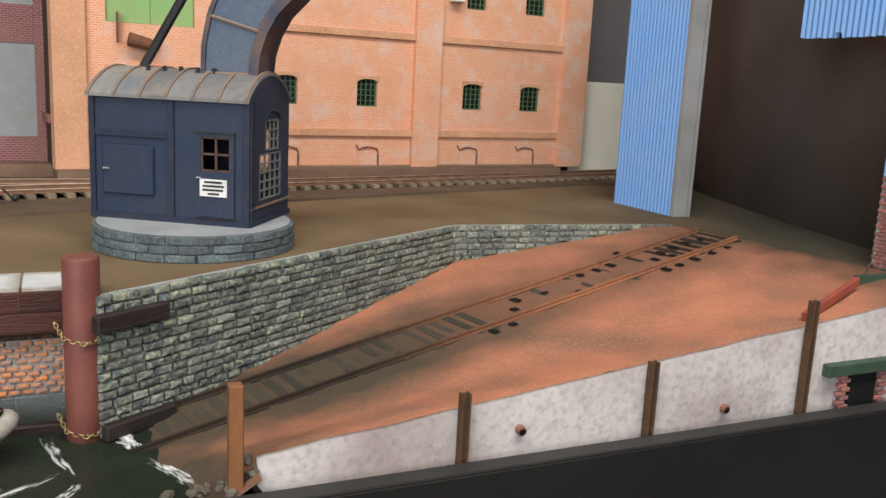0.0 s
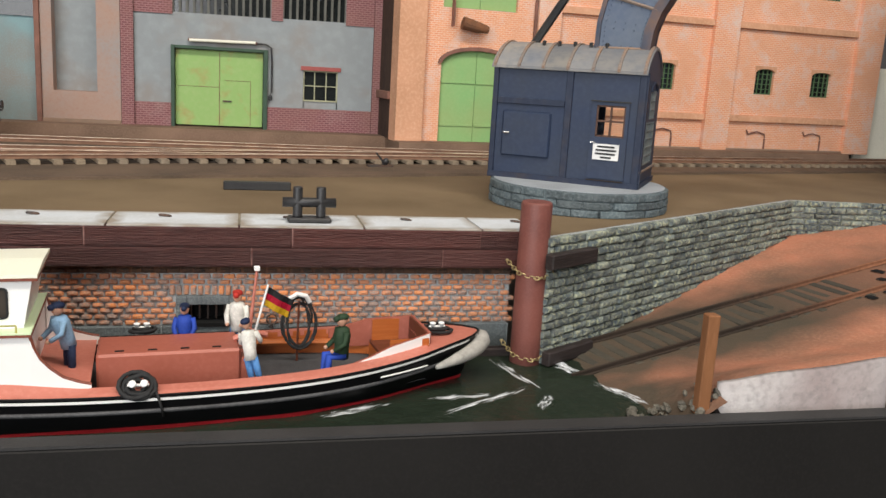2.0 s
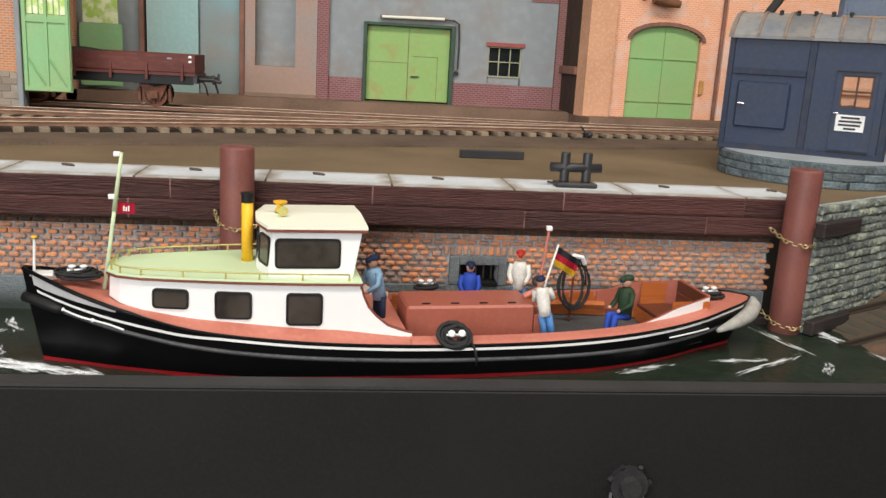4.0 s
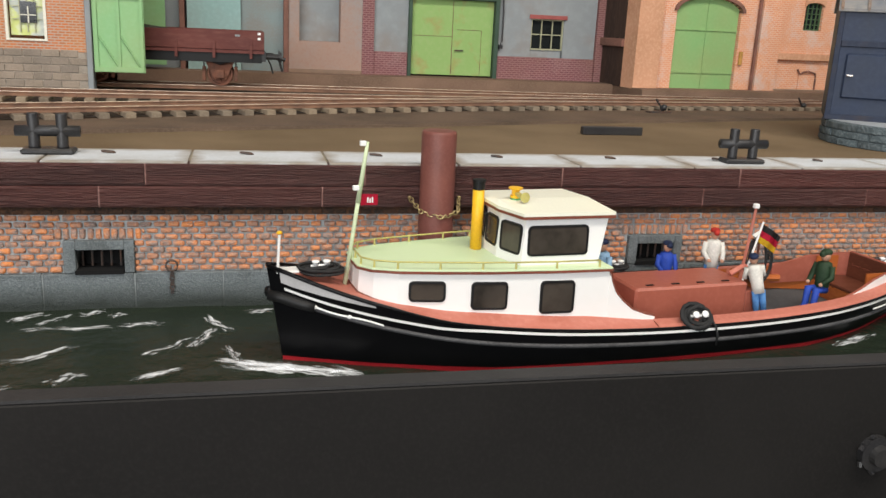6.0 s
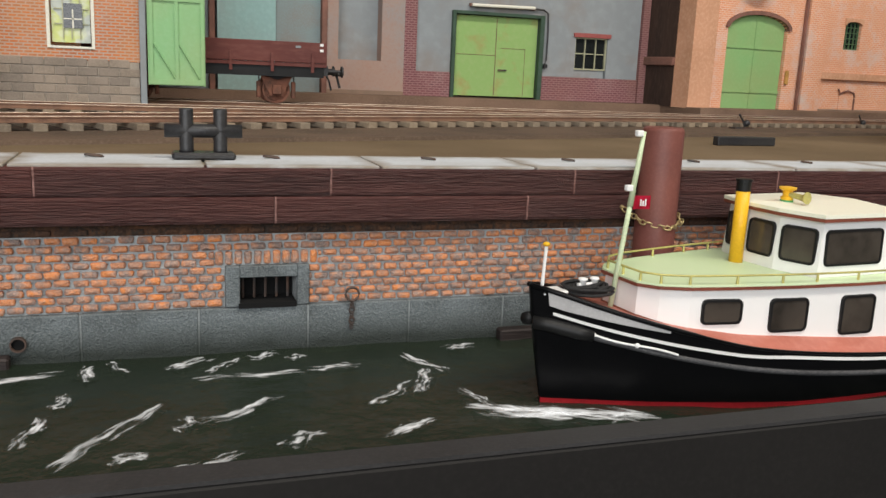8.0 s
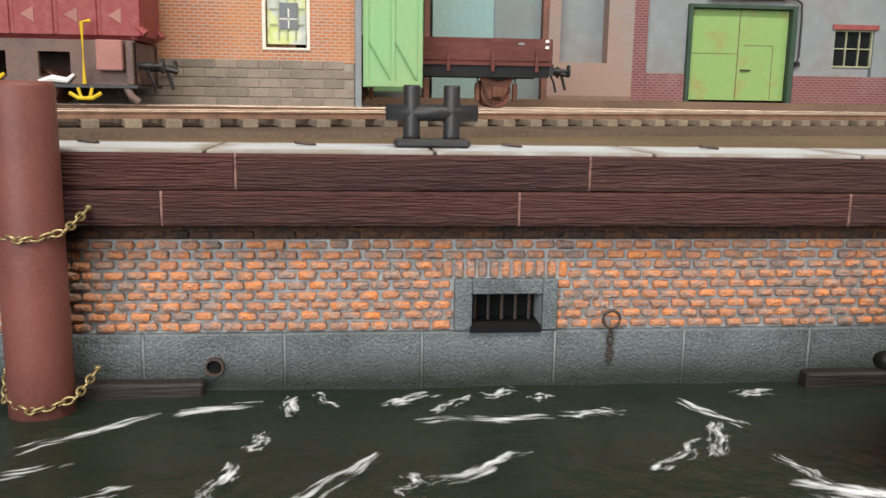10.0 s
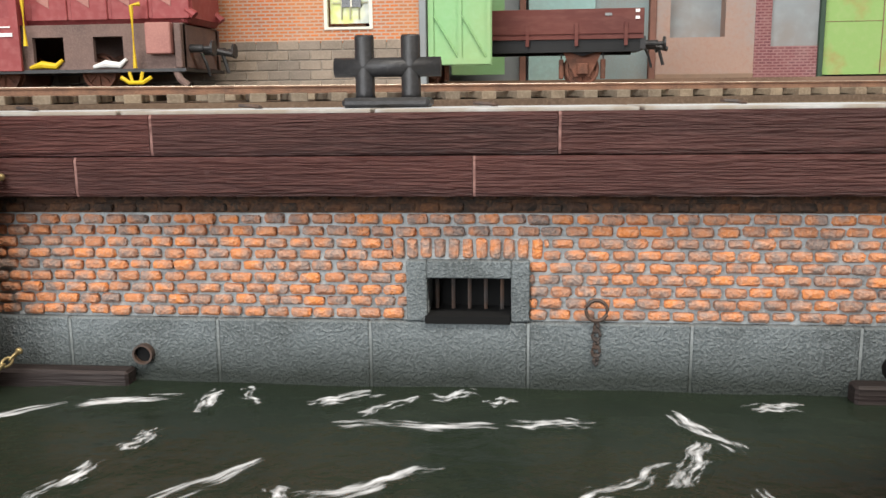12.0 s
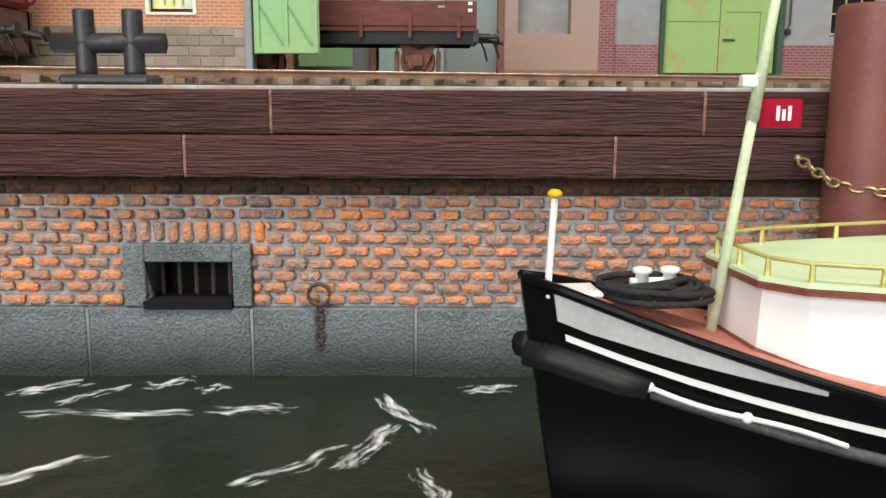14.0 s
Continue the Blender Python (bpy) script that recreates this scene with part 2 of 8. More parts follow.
MAT["shed_brick"] = brick_material("shed_brick", (0.58, 0.165, 0.05), (0.42, 0.155, 0.075), (0.46, 0.35, 0.28), 0.0058, 0.0022, stain=(0.62, 0.30, 0.12), stain_mix=0.25, joint=0.0005, bloom=0.15)
MAT["plinth_brick"] = material("plinth_brick", (0.29, 0.235, 0.185), (0.22, 0.18, 0.14), (0.36, 0.30, 0.24), scale=60, rough=0.9, vary=0.18)
MAT["corrugated"] = material("corrugated", (0.16, 0.35, 0.72), (0.20, 0.37, 0.66), (0.22, 0.42, 0.78), scale=18, fine=300, rough=0.5, bump=0.1, mix=0.4, wear=0.3)
MAT["white_card"] = material("white_card", (0.80, 0.78, 0.66), (0.66, 0.64, 0.55), scale=14, rough=0.8, bump=0.1, mix=0.3)
MAT["grey_board"] = material("grey_board", (0.17, 0.165, 0.17), (0.13, 0.125, 0.13), scale=8, rough=0.8, bump=0.1)
MAT["dark_board"] = material("dark_board", (0.145, 0.135, 0.125), (0.10, 0.092, 0.085), (0.18, 0.17, 0.155), scale=9, fine=400, rough=0.85, bump=0.4)
MAT["soil"] = material("soil", (0.49, 0.192, 0.112), (0.25, 0.13, 0.082), (0.58, 0.30, 0.19), scale=17, fine=420, rough=0.95, bump=0.7, mix=0.5, sharp=(0.4, 0.72), wear=0.45, depth=0.0014)
MAT["room_paint"] = material("room_paint", (0.26, 0.252, 0.238), scale=6, rough=0.9, bump=0.05)
MAT["room_floor"] = material("room_floor", (0.23, 0.20, 0.17), scale=6, rough=0.7)
MAT["brass"] = material("brass", (0.50, 0.40, 0.20), (0.35, 0.27, 0.13), scale=150, rough=0.4, metal=0.7, bump=0.1)
MAT["iron"] = material("iron", (0.065, 0.058, 0.055), (0.11, 0.065, 0.045), (0.10, 0.09, 0.085), scale=150, rough=0.6, metal=0.3)


def ramp_ground():
    """Red-brown soil that turns damp and dark near the water."""
    m = MAT["soil"]
    n, l = m.node_tree.nodes, m.node_tree.links
    bsdf = n["Principled BSDF"]
    old = bsdf.inputs["Base Color"].links[0].from_socket
    co = n.new("ShaderNodeTexCoord")
    sp = n.new("ShaderNodeSeparateXYZ")
    l.new(co.outputs["Object"], sp.inputs[0])
    ns = n.new("ShaderNodeTexNoise")
    ns.inputs["Scale"].default_value = 26
    l.new(co.outputs["Object"], ns.inputs["Vector"])
    # distance across the rails, blurred by noise: ash between them, mud at the foot
    ax = n.new("ShaderNodeMath"); ax.operation = "MULTIPLY_ADD"
    ax.inputs[1].default_value, ax.inputs[2].default_value = -0.205, 0.0
    l.new(sp.outputs["X"], ax.inputs[0])
    ay = n.new("ShaderNodeMath"); ay.operation = "MULTIPLY_ADD"
    ay.inputs[1].default_value = 0.979
    l.new(sp.outputs["Y"], ay.inputs[0]); l.new(ax.outputs[0], ay.inputs[2])
    off = n.new("ShaderNodeMath"); off.operation = "SUBTRACT"; off.inputs[1].default_value = 0.4525
    l.new(ay.outputs[0], off.inputs[0])
    ab = n.new("ShaderNodeMath"); ab.operation = "ABSOLUTE"
    l.new(off.outputs[0], ab.inputs[0])
    wig = n.new("ShaderNodeMath"); wig.operation = "MULTIPLY_ADD"; wig.inputs[1].default_value = 0.05
    l.new(ns.outputs[0], wig.inputs[0]); l.new(ab.outputs[0], wig.inputs[2])
    band = n.new("ShaderNodeMapRange"); band.inputs[1].default_value, band.inputs[2].default_value = 0.054, 0.098
    band.inputs[3].default_value, band.inputs[4].default_value = 1, 0
    l.new(wig.outputs[0], band.inputs[0])
    up = n.new("ShaderNodeMapRange"); up.inputs[1].default_value, up.inputs[2].default_value = 0.20, 0.36
    up.inputs[3].default_value, up.inputs[4].default_value = 1.0, 0.55
    l.new(sp.outputs["X"], up.inputs[0])
    foot = n.new("ShaderNodeMath"); foot.operation = "MULTIPLY_ADD"; foot.inputs[1].default_value = 0.11
    l.new(ns.outputs[0], foot.inputs[0]); l.new(sp.outputs["X"], foot.inputs[2])
    mud = n.new("ShaderNodeMapRange"); mud.inputs[1].default_value, mud.inputs[2].default_value = 0.110, 0.190
    mud.inputs[3].default_value, mud.inputs[4].default_value = 1, 0
    l.new(foot.outputs[0], mud.inputs[0])
    top = n.new("ShaderNodeMath"); top.operation = "MULTIPLY_ADD"; top.inputs[1].default_value = 0.08
    l.new(ns.outputs[0], top.inputs[0]); l.new(sp.outputs["X"], top.inputs[2])
    head = n.new("ShaderNodeMapRange"); head.inputs[1].default_value, head.inputs[2].default_value = 0.525, 0.60
    l.new(top.outputs[0], head.inputs[0])
    pr = n.new("ShaderNodeMath"); pr.operation = "MULTIPLY"
    l.new(band.outputs[0], pr.inputs[0]); l.new(up.outputs[0], pr.inputs[1])
    mx = n.new("ShaderNodeMath"); mx.operation = "MAXIMUM"
    l.new(pr.outputs[0], mx.inputs[0]); l.new(mud.outputs[0], mx.inputs[1])
    mx2 = n.new("ShaderNodeMath"); mx2.operation = "MAXIMUM"
    l.new(mx.outputs[0], mx2.inputs[0]); l.new(head.outputs[0], mx2.inputs[1])
    sc = n.new("ShaderNodeMath"); sc.operation = "MULTIPLY"; sc.inputs[1].default_value = 0.92
    l.new(mx2.outputs[0], sc.inputs[0])
    c = n.new("ShaderNodeMix"); c.data_type = "RGBA"
    c.inputs[7].default_value = (0.052, 0.051, 0.036, 1)
    l.new(sc.outputs[0], c.inputs[0]); l.new(old, c.inputs[6])
    l.new(c.outputs[2], bsdf.inputs["Base Color"])


ramp_ground()


def darker_shed_ground():
    """Darker grey-green ground round the boat shed, with a ragged border."""
    n, l = MAT["yard"].node_tree.nodes, MAT["yard"].node_tree.links
    bsdf = n["Principled BSDF"]
    old = bsdf.inputs["Base Color"].links[0].from_socket
    co = n.new("ShaderNodeTexCoord")
    sp = n.new("ShaderNodeSeparateXYZ")
    l.new(co.outputs["Object"], sp.inputs[0])
    ns = n.new("ShaderNodeTexNoise")
    ns.inputs["Scale"].default_value, ns.inputs["Detail"].default_value = 18, 5
    l.new(co.outputs["Object"], ns.inputs["Vector"])
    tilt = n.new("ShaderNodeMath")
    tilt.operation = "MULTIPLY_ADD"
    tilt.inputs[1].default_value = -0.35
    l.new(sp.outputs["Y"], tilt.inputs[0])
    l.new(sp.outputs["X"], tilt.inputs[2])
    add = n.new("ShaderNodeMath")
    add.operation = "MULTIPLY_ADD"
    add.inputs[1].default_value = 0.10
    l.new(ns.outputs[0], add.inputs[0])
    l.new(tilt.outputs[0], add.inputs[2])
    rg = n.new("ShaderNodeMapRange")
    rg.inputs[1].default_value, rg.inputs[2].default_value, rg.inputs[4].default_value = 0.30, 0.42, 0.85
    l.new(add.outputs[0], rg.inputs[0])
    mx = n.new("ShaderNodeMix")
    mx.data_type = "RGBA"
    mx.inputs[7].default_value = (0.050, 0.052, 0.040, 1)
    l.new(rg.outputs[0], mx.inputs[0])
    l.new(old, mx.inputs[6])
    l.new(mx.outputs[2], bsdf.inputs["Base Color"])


darker_shed_ground()


def damp_low_end(name):
    """Rails blackened by damp near the water, rusty higher up the slope."""
    n, l = MAT[name].node_tree.nodes, MAT[name].node_tree.links
    bsdf = n["Principled BSDF"]
    old = bsdf.inputs["Base Color"].links[0].from_socket
    co = n.new("ShaderNodeTexCoord")
    sp = n.new("ShaderNodeSeparateXYZ")
    l.new(co.outputs["Object"], sp.inputs[0])
    rg = n.new("ShaderNodeMapRange")
    rg.inputs[1].default_value, rg.inputs[2].default_value, rg.inputs[3].default_value, rg.inputs[4].default_value = 0.16, 0.34, 0.95, 0.0
    l.new(sp.outputs["X"], rg.inputs[0])
    mx = n.new("ShaderNodeMix")
    mx.data_type = "RGBA"
    mx.inputs[7].default_value = (0.020, 0.018, 0.014, 1)
    l.new(rg.outputs[0], mx.inputs[0])
    l.new(old, mx.inputs[6])
    l.new(mx.outputs[2], bsdf.inputs["Base Color"])


def water_material():
    m = bpy.data.materials.new("canal_water")
    m.use_nodes = True
    n, l = m.node_tree.nodes, m.node_tree.links
    b = n["Principled BSDF"]
    b.inputs["Roughness"].default_value = 0.2
    b.inputs["Specular IOR Level"].default_value = 0.15
    co = n.new("ShaderNodeTexCoord")
    ns = n.new("ShaderNodeTexNoise")
    ns.inputs["Scale"].default_value, ns.inputs["Detail"].default_value, ns.inputs["Distortion"].default_value = 22, 4, 0.8
    l.new(co.outputs["Object"], ns.inputs["Vector"])
    mx = n.new("ShaderNodeMix")
    mx.data_type = "RGBA"
    mx.inputs[6].default_value, mx.inputs[7].default_value = (0.0125, 0.0200, 0.0135, 1), (0.028, 0.037, 0.025, 1)
    l.new(ns.outputs[0], mx.inputs[0])
    l.new(mx.outputs[2], b.inputs["Base Color"])
    f = n.new("ShaderNodeTexNoise")
    f.inputs["Scale"].default_value, f.inputs["Detail"].default_value = 90, 5
    l.new(co.outputs["Object"], f.inputs["Vector"])
    bp = n.new("ShaderNodeBump")
    bp.inputs["Strength"].default_value, bp.inputs["Distance"].default_value = 0.5, 0.003
    l.new(f.outputs[0], bp.inputs["Height"])
    l.new(bp.outputs[0], b.inputs["Normal"])
    return m


MAT["water"] = water_material()


def wet_foot(name):
    """Dark green algae along the waterline of the stone foot, with a ragged upper edge."""
    n, l = MAT[name].node_tree.nodes, MAT[name].node_tree.links
    bsdf = n["Principled BSDF"]
    old = bsdf.inputs["Base Color"].links[0].from_socket
    co = n.new("ShaderNodeTexCoord")
    sp = n.new("ShaderNodeSeparateXYZ")
    l.new(co.outputs["Object"], sp.inputs[0])
    ns = n.new("ShaderNodeTexNoise")
    ns.inputs["Scale"].default_value, ns.inputs["Detail"].default_value = 55, 6
    l.new(co.outputs["Object"], ns.inputs["Vector"])
    add = n.new("ShaderNodeMath")
    add.operation = "MULTIPLY_ADD"
    add.inputs[1].default_value = 0.014
    l.new(ns.outputs[0], add.inputs[0])
    l.new(sp.outputs["Z"], add.inputs[2])
    rg = n.new("ShaderNodeMapRange")
    rg.inputs[1].default_value, rg.inputs[2].default_value, rg.inputs[3].default_value, rg.inputs[4].default_value = 0.0085, 0.0215, 0.92, 0.0
    l.new(add.outputs[0], rg.inputs[0])
    mx = n.new("ShaderNodeMix")
    mx.data_type = "RGBA"
    mx.inputs[7].default_value = (0.028, 0.034, 0.028, 1)
    l.new(rg.outputs[0], mx.inputs[0])
    l.new(old, mx.inputs[6])
    l.new(mx.outputs[2], bsdf.inputs["Base Color"])


MAT["mortar_light"] = material("mortar_light", (0.27, 0.295, 0.295), scale=80, rough=0.9)
wet_foot("grey_stone")
wet_foot("mortar_light")


def foam_material():
    """White brush strokes: ragged streaks that thin out towards the rim of a unit patch."""
    m = bpy.data.materials.new("foam")
    m.use_nodes = True
    n, l = m.node_tree.nodes, m.node_tree.links
    b = n["Principled BSDF"]
    b.inputs["Base Color"].default_value = (0.88, 0.91, 0.94, 1)
    b.inputs["Roughness"].default_value = 0.4

    def math_node(op, a, c=None, d=None):
        k = n.new("ShaderNodeMath")
        k.operation = op
        for i, v in enumerate((a, c, d)):
            if v is None:
                continue
            if isinstance(v, (int, float)):
                k.inputs[i].default_value = v
            else:
                l.new(v, k.inputs[i])
        return k.outputs[0]

    co = n.new("ShaderNodeTexCoord")
    sp = n.new("ShaderNodeSeparateXYZ")
    l.new(co.outputs["Object"], sp.inputs[0])
    rnd = math_node("MULTIPLY", n.new("ShaderNodeObjectInfo").outputs["Random"], 40.0)

    def noise_at(x, y, detail):
        c = n.new("ShaderNodeCombineXYZ")
        l.new(x, c.inputs[0])
        l.new(y, c.inputs[1])
        l.new(rnd, c.inputs[2])
        t = n.new("ShaderNodeTexNoise")
        t.inputs["Scale"].default_value, t.inputs["Detail"].default_value = 1.0, detail
        l.new(c.outputs[0], t.inputs["Vector"])
        return t.outputs[0]

    x, y = sp.outputs["X"], sp.outputs["Y"]
    bend = math_node("MULTIPLY_ADD", noise_at(math_node("MULTIPLY", x, 1.4), rnd, 2), 1.3, -0.65)
    yy = math_node("ADD", y, bend)
    body = math_node("MULTIPLY_ADD", math_node("MULTIPLY", yy, yy), -2.0, 0.75)
    ends = math_node("MULTIPLY", math_node("POWER", math_node("ABSOLUTE", x), 4.0), -0.8)
    rim = math_node("MULTIPLY", math_node("POWER", math_node("ABSOLUTE", y), 8.0), -2.0)
    streak = noise_at(math_node("MULTIPLY", x, 1.9), math_node("MULTIPLY", yy, 2.6), 7)
    total = math_node("ADD", math_node("ADD", body, ends), math_node("ADD", rim, math_node("MULTIPLY_ADD", streak, 4.4, -2.45)))
    out = n.new("ShaderNodeMapRange")
    out.inputs[1].default_value, out.inputs[2].default_value, out.inputs[4].default_value = 0.0, 1.1, 0.95
    l.new(total, out.inputs[0])
    l.new(out.outputs[0], b.inputs["Alpha"])
    return m


MAT["foam"] = foam_material()

# ---- mesh helpers ----


def mesh_of(name, bm, mats, smooth=False):
    me = bpy.data.meshes.new(name)
    bm.normal_update()
    bm.to_mesh(me)
    bm.free()
    for m in (mats if isinstance(mats, (list, tuple)) else [mats]):
        me.materials.append(MAT[m] if isinstance(m, str) else m)
    if smooth:
        for p in me.polygons:
            p.use_smooth = True
    return me


def part(name, bm, mat, parent=None, label="", smooth=False):
    ob = new(name, mesh_of(name, bm, mat, smooth))
    if parent is not None:
        ob.parent = parent
    if label:
        tagged(ob, label)
    return ob


def setting(name, bm, mat, label, category, smooth=False):
    return tagged(part(name, bm, mat, None, "", smooth), label, category, kind="structure")


def thing(name, label, category, m=None, group=""):
    e = new(name)
    e.empty_display_size = 0.01
    if m is not None:
        e.matrix_basis = m
    return tagged(e, label, category, group)


def box(bm, x0, x1, y0, y1, z0, z1, bevel=0.0, mat=0):
    vs = [bm.verts.new((x, y, z)) for z in (z0, z1) for x, y in ((x0, y0), (x1, y0), (x1, y1), (x0, y1))]
    fs = [bm.faces.new([vs[i] for i in q]) for q in ((3, 2, 1, 0), (4, 5, 6, 7), (0, 1, 5, 4), (1, 2, 6, 5), (2, 3, 7, 6), (3, 0, 4, 7))]
    for f in fs:
        f.material_index = mat
    if bevel:
        es = {e for f in fs for e in f.edges}
        bmesh.ops.bevel(bm, geom=list(es), offset=bevel, segments=1, affect="EDGES")
    return vs


def bx(x0, x1, y0, y1, z0, z1, bevel=0.0):
    bm = bmesh.new()
    box(bm, x0, x1, y0, y1, z0, z1, bevel)
    return bm


def tube(bm, points, radius, sides=8, closed=False, cap=True, mat=0):
    """A round bar along points; radius a number or one each."""
    pts = [Vector(p) for p in points]
    k = len(pts)
    rad = radius if isinstance(radius, (list, tuple)) else [radius] * k
    rings = []
    up = Vector((0, 0, 1))
    for i, p in enumerate(pts):
        a = pts[(i - 1) % k] if (closed or i) else p
        b = pts[(i + 1) % k] if (closed or i < k - 1) else p
        d = (b - a).normalized()
        side = d.cross(up)
        if side.length < 0.05:
            side = d.cross(Vector((1, 0, 0)))
        side.normalize()
        other = d.cross(side).normalized()
        rings.append([bm.verts.new(p + rad[i] * (math.cos(t) * side + math.sin(t) * other)) for t in (2 * math.pi * j / sides for j in range(sides))])
    for i in range(k if closed else k - 1):
        r, s = rings[i], rings[(i + 1) % k]
        for j in range(sides):
            bm.faces.new((r[j], r[(j + 1) % sides], s[(j + 1) % sides], s[j])).material_index = mat
    if cap and not closed:
        bm.faces.new(rings[0][::-1]).material_index = mat
        bm.faces.new(rings[-1]).material_index = mat


def lathe(bm, profile, sides=20, centre=(0, 0), mat=0):
    """Round body about a vertical axis; profile rows of radius, height from the foot up."""
    rings = [[bm.verts.new((centre[0] + r * math.cos(2 * math.pi * j / sides), centre[1] + r * math.sin(2 * math.pi * j / sides), z)) for j in range(sides)] for r, z in profile]
    for r, s in zip(rings, rings[1:]):
        for j in range(sides):
            bm.faces.new((r[j], r[(j + 1) % sides], s[(j + 1) % sides], s[j])).material_index = mat
    bm.faces.new(rings[0][::-1]).material_index = mat
    bm.faces.new(rings[-1]).material_index = mat


def prism(bm, outline, y0, y1, mat=0):
    """An outline in x, z carried from y0 to y1."""
    a = [bm.verts.new((x, y0, z)) for x, z in outline]
    b = [bm.verts.new((x, y1, z)) for x, z in outline]
    k = len(outline)
    for f in [bm.faces.new(a), bm.faces.new(b[::-1])] + [bm.faces.new((a[i], b[i], b[(i + 1) % k], a[(i + 1) % k])) for i in range(k)]:
        f.material_index = mat
    bmesh.ops.recalc_face_normals(bm, faces=bm.faces[:])


def wall_with_holes(x0, x1, z0, z1, y0, y1, holes, extra_x=(), extra_z=()):
    """A thick wall in the x-z plane with rectangular openings (xa, xb, za, zb) through it."""
    bm = bmesh.new()
    xs = sorted({x0, x1, *extra_x, *[h[0] for h in holes], *[h[1] for h in holes]})
    zs = sorted({z0, z1, *extra_z, *[h[2] for h in holes], *[h[3] for h in holes]})
    xs = [x for x in xs if x0 <= x <= x1]
    zs = [z for z in zs if z0 <= z <= z1]
    grid = {}

    def v(i, j, k):
        if (i, j, k) not in grid:
            grid[i, j, k] = bm.verts.new((xs[i], (y0, y1)[k], zs[j]))
        return grid[i, j, k]

    def solid(i, j):
        if not (0 <= i < len(xs) - 1 and 0 <= j < len(zs) - 1):
            return False
        cx, cz = (xs[i] + xs[i + 1]) / 2, (zs[j] + zs[j + 1]) / 2
        return not any(a < cx < b and c < cz < d for a, b, c, d in holes)

    for i in range(len(xs) - 1):
        for j in range(len(zs) - 1):
            if not solid(i, j):
                continue
            bm.faces.new((v(i, j, 0), v(i + 1, j, 0), v(i + 1, j + 1, 0), v(i, j + 1, 0)))
            bm.faces.new((v(i, j, 1), v(i, j + 1, 1), v(i + 1, j + 1, 1), v(i + 1, j, 1)))
            if not solid(i - 1, j):
                bm.faces.new((v(i, j, 0), v(i, j + 1, 0), v(i, j + 1, 1), v(i, j, 1)))
            if not solid(i + 1, j):
                bm.faces.new((v(i + 1, j, 0), v(i + 1, j, 1), v(i + 1, j + 1, 1), v(i + 1, j + 1, 0)))
            if not solid(i, j - 1):
                bm.faces.new((v(i, j, 0), v(i, j, 1), v(i + 1, j, 1), v(i + 1, j, 0)))
            if not solid(i, j + 1):
                bm.faces.new((v(i, j + 1, 0), v(i + 1, j + 1, 0), v(i + 1, j + 1, 1), v(i, j + 1, 1)))
    return bm

# ---- the room round the layout ----
QUAY = 0.079


def room():
    x0, x1, y0, y1, z0, z1, w = -3.0, 2.6, -1.9, 1.5, -1.05, 1.6, 0.1
    setting("floor", bx(x0, x1, y0, y1, z0 - w, z0), "room_floor", "plain brown floor of the exhibition room", "floor")
    setting("ceiling", bx(x0, x1, y0, y1, z1, z1 + w), "room_paint", "plain white painted ceiling of the room", "ceiling")
    setting("wall_north", bx(x0, x1, y1, y1 + w, z0, z1), "room_paint", "plain pale painted wall behind the layout", "wall")
    setting("wall_east", bx(x1, x1 + w, y0, y1, z0, z1), "room_paint", "plain pale painted side wall", "wall")
    setting("wall_west", bx(x0 - w, x0, y0, y1, z0, z1), "room_paint", "plain pale painted side wall", "wall")
    setting("wall_south", wall_with_holes(x0, x1, z0, z1, y0 - w, y0, [(-2.4, -0.2, 0.1, 1.4)]), "room_paint", "plain pale painted wall with a wide window", "wall")


room()

# ---- water, quay ground and layout front ----


def canal():
    bm = bmesh.new()
    xs = [-1.25 + 0.01 * i for i in range(139)]
    ys = [0.3635 + 0.0075 * j for j in range(19)]
    g = [[bm.verts.new((x, y, 0.0009 * noise.noise(Vector((x * 34, y * 52, 1))) - 0.0004)) for y in ys] for x in xs]
    for i in range(len(xs) - 1):
        for j in range(len(ys) - 1):
            bm.faces.new((g[i][j], g[i + 1][j], g[i + 1][j + 1], g[i][j + 1]))
    setting("water", bm, "water", "dark green glossy model water with painted ripples", "water", True)


canal()

WALL_A, WALL_B, WALL_C = Vector((0.018, 0.470)), Vector((0.311, 0.654)), Vector((0.524, 0.632))


def slab(outline, z0, z1):
    bm = bmesh.new()
    lo = [bm.verts.new((x, y, z0)) for x, y in outline]
    hi = [bm.verts.new((x, y, z1)) for x, y in outline]
    bm.faces.new(hi)
    bm.faces.new(lo[::-1])
    k = len(outline)
    for i in range(k):
        bm.faces.new((lo[i], lo[(i + 1) % k], hi[(i + 1) % k], hi[i]))
    bmesh.ops.recalc_face_normals(bm, faces=bm.faces[:])
    return bm


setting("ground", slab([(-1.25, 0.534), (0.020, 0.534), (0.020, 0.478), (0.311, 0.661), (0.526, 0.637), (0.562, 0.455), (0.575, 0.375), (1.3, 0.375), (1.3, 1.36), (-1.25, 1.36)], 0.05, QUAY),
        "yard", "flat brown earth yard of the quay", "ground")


def bed_edge(x):
    """Front edge of the raised track bed."""
    return 0.575 + 0.30 * (x + 0.6) if x < -0.2 else 0.695 + 0.27 * (x + 0.2)


def track_bed():
    xs = [-1.25 + 0.05 * i for i in range(42)]
    line = [(x, bed_edge(x) + 0.004 * noise.noise(Vector((x * 9, 0, 0)))) for x in xs]
    setting("track_bed", slab(line + [(xs[-1], 1.34), (-1.25, 1.34)], QUAY, QUAY + 0.0025), "bed", "raised brown ballast board under the tracks", "track bed")


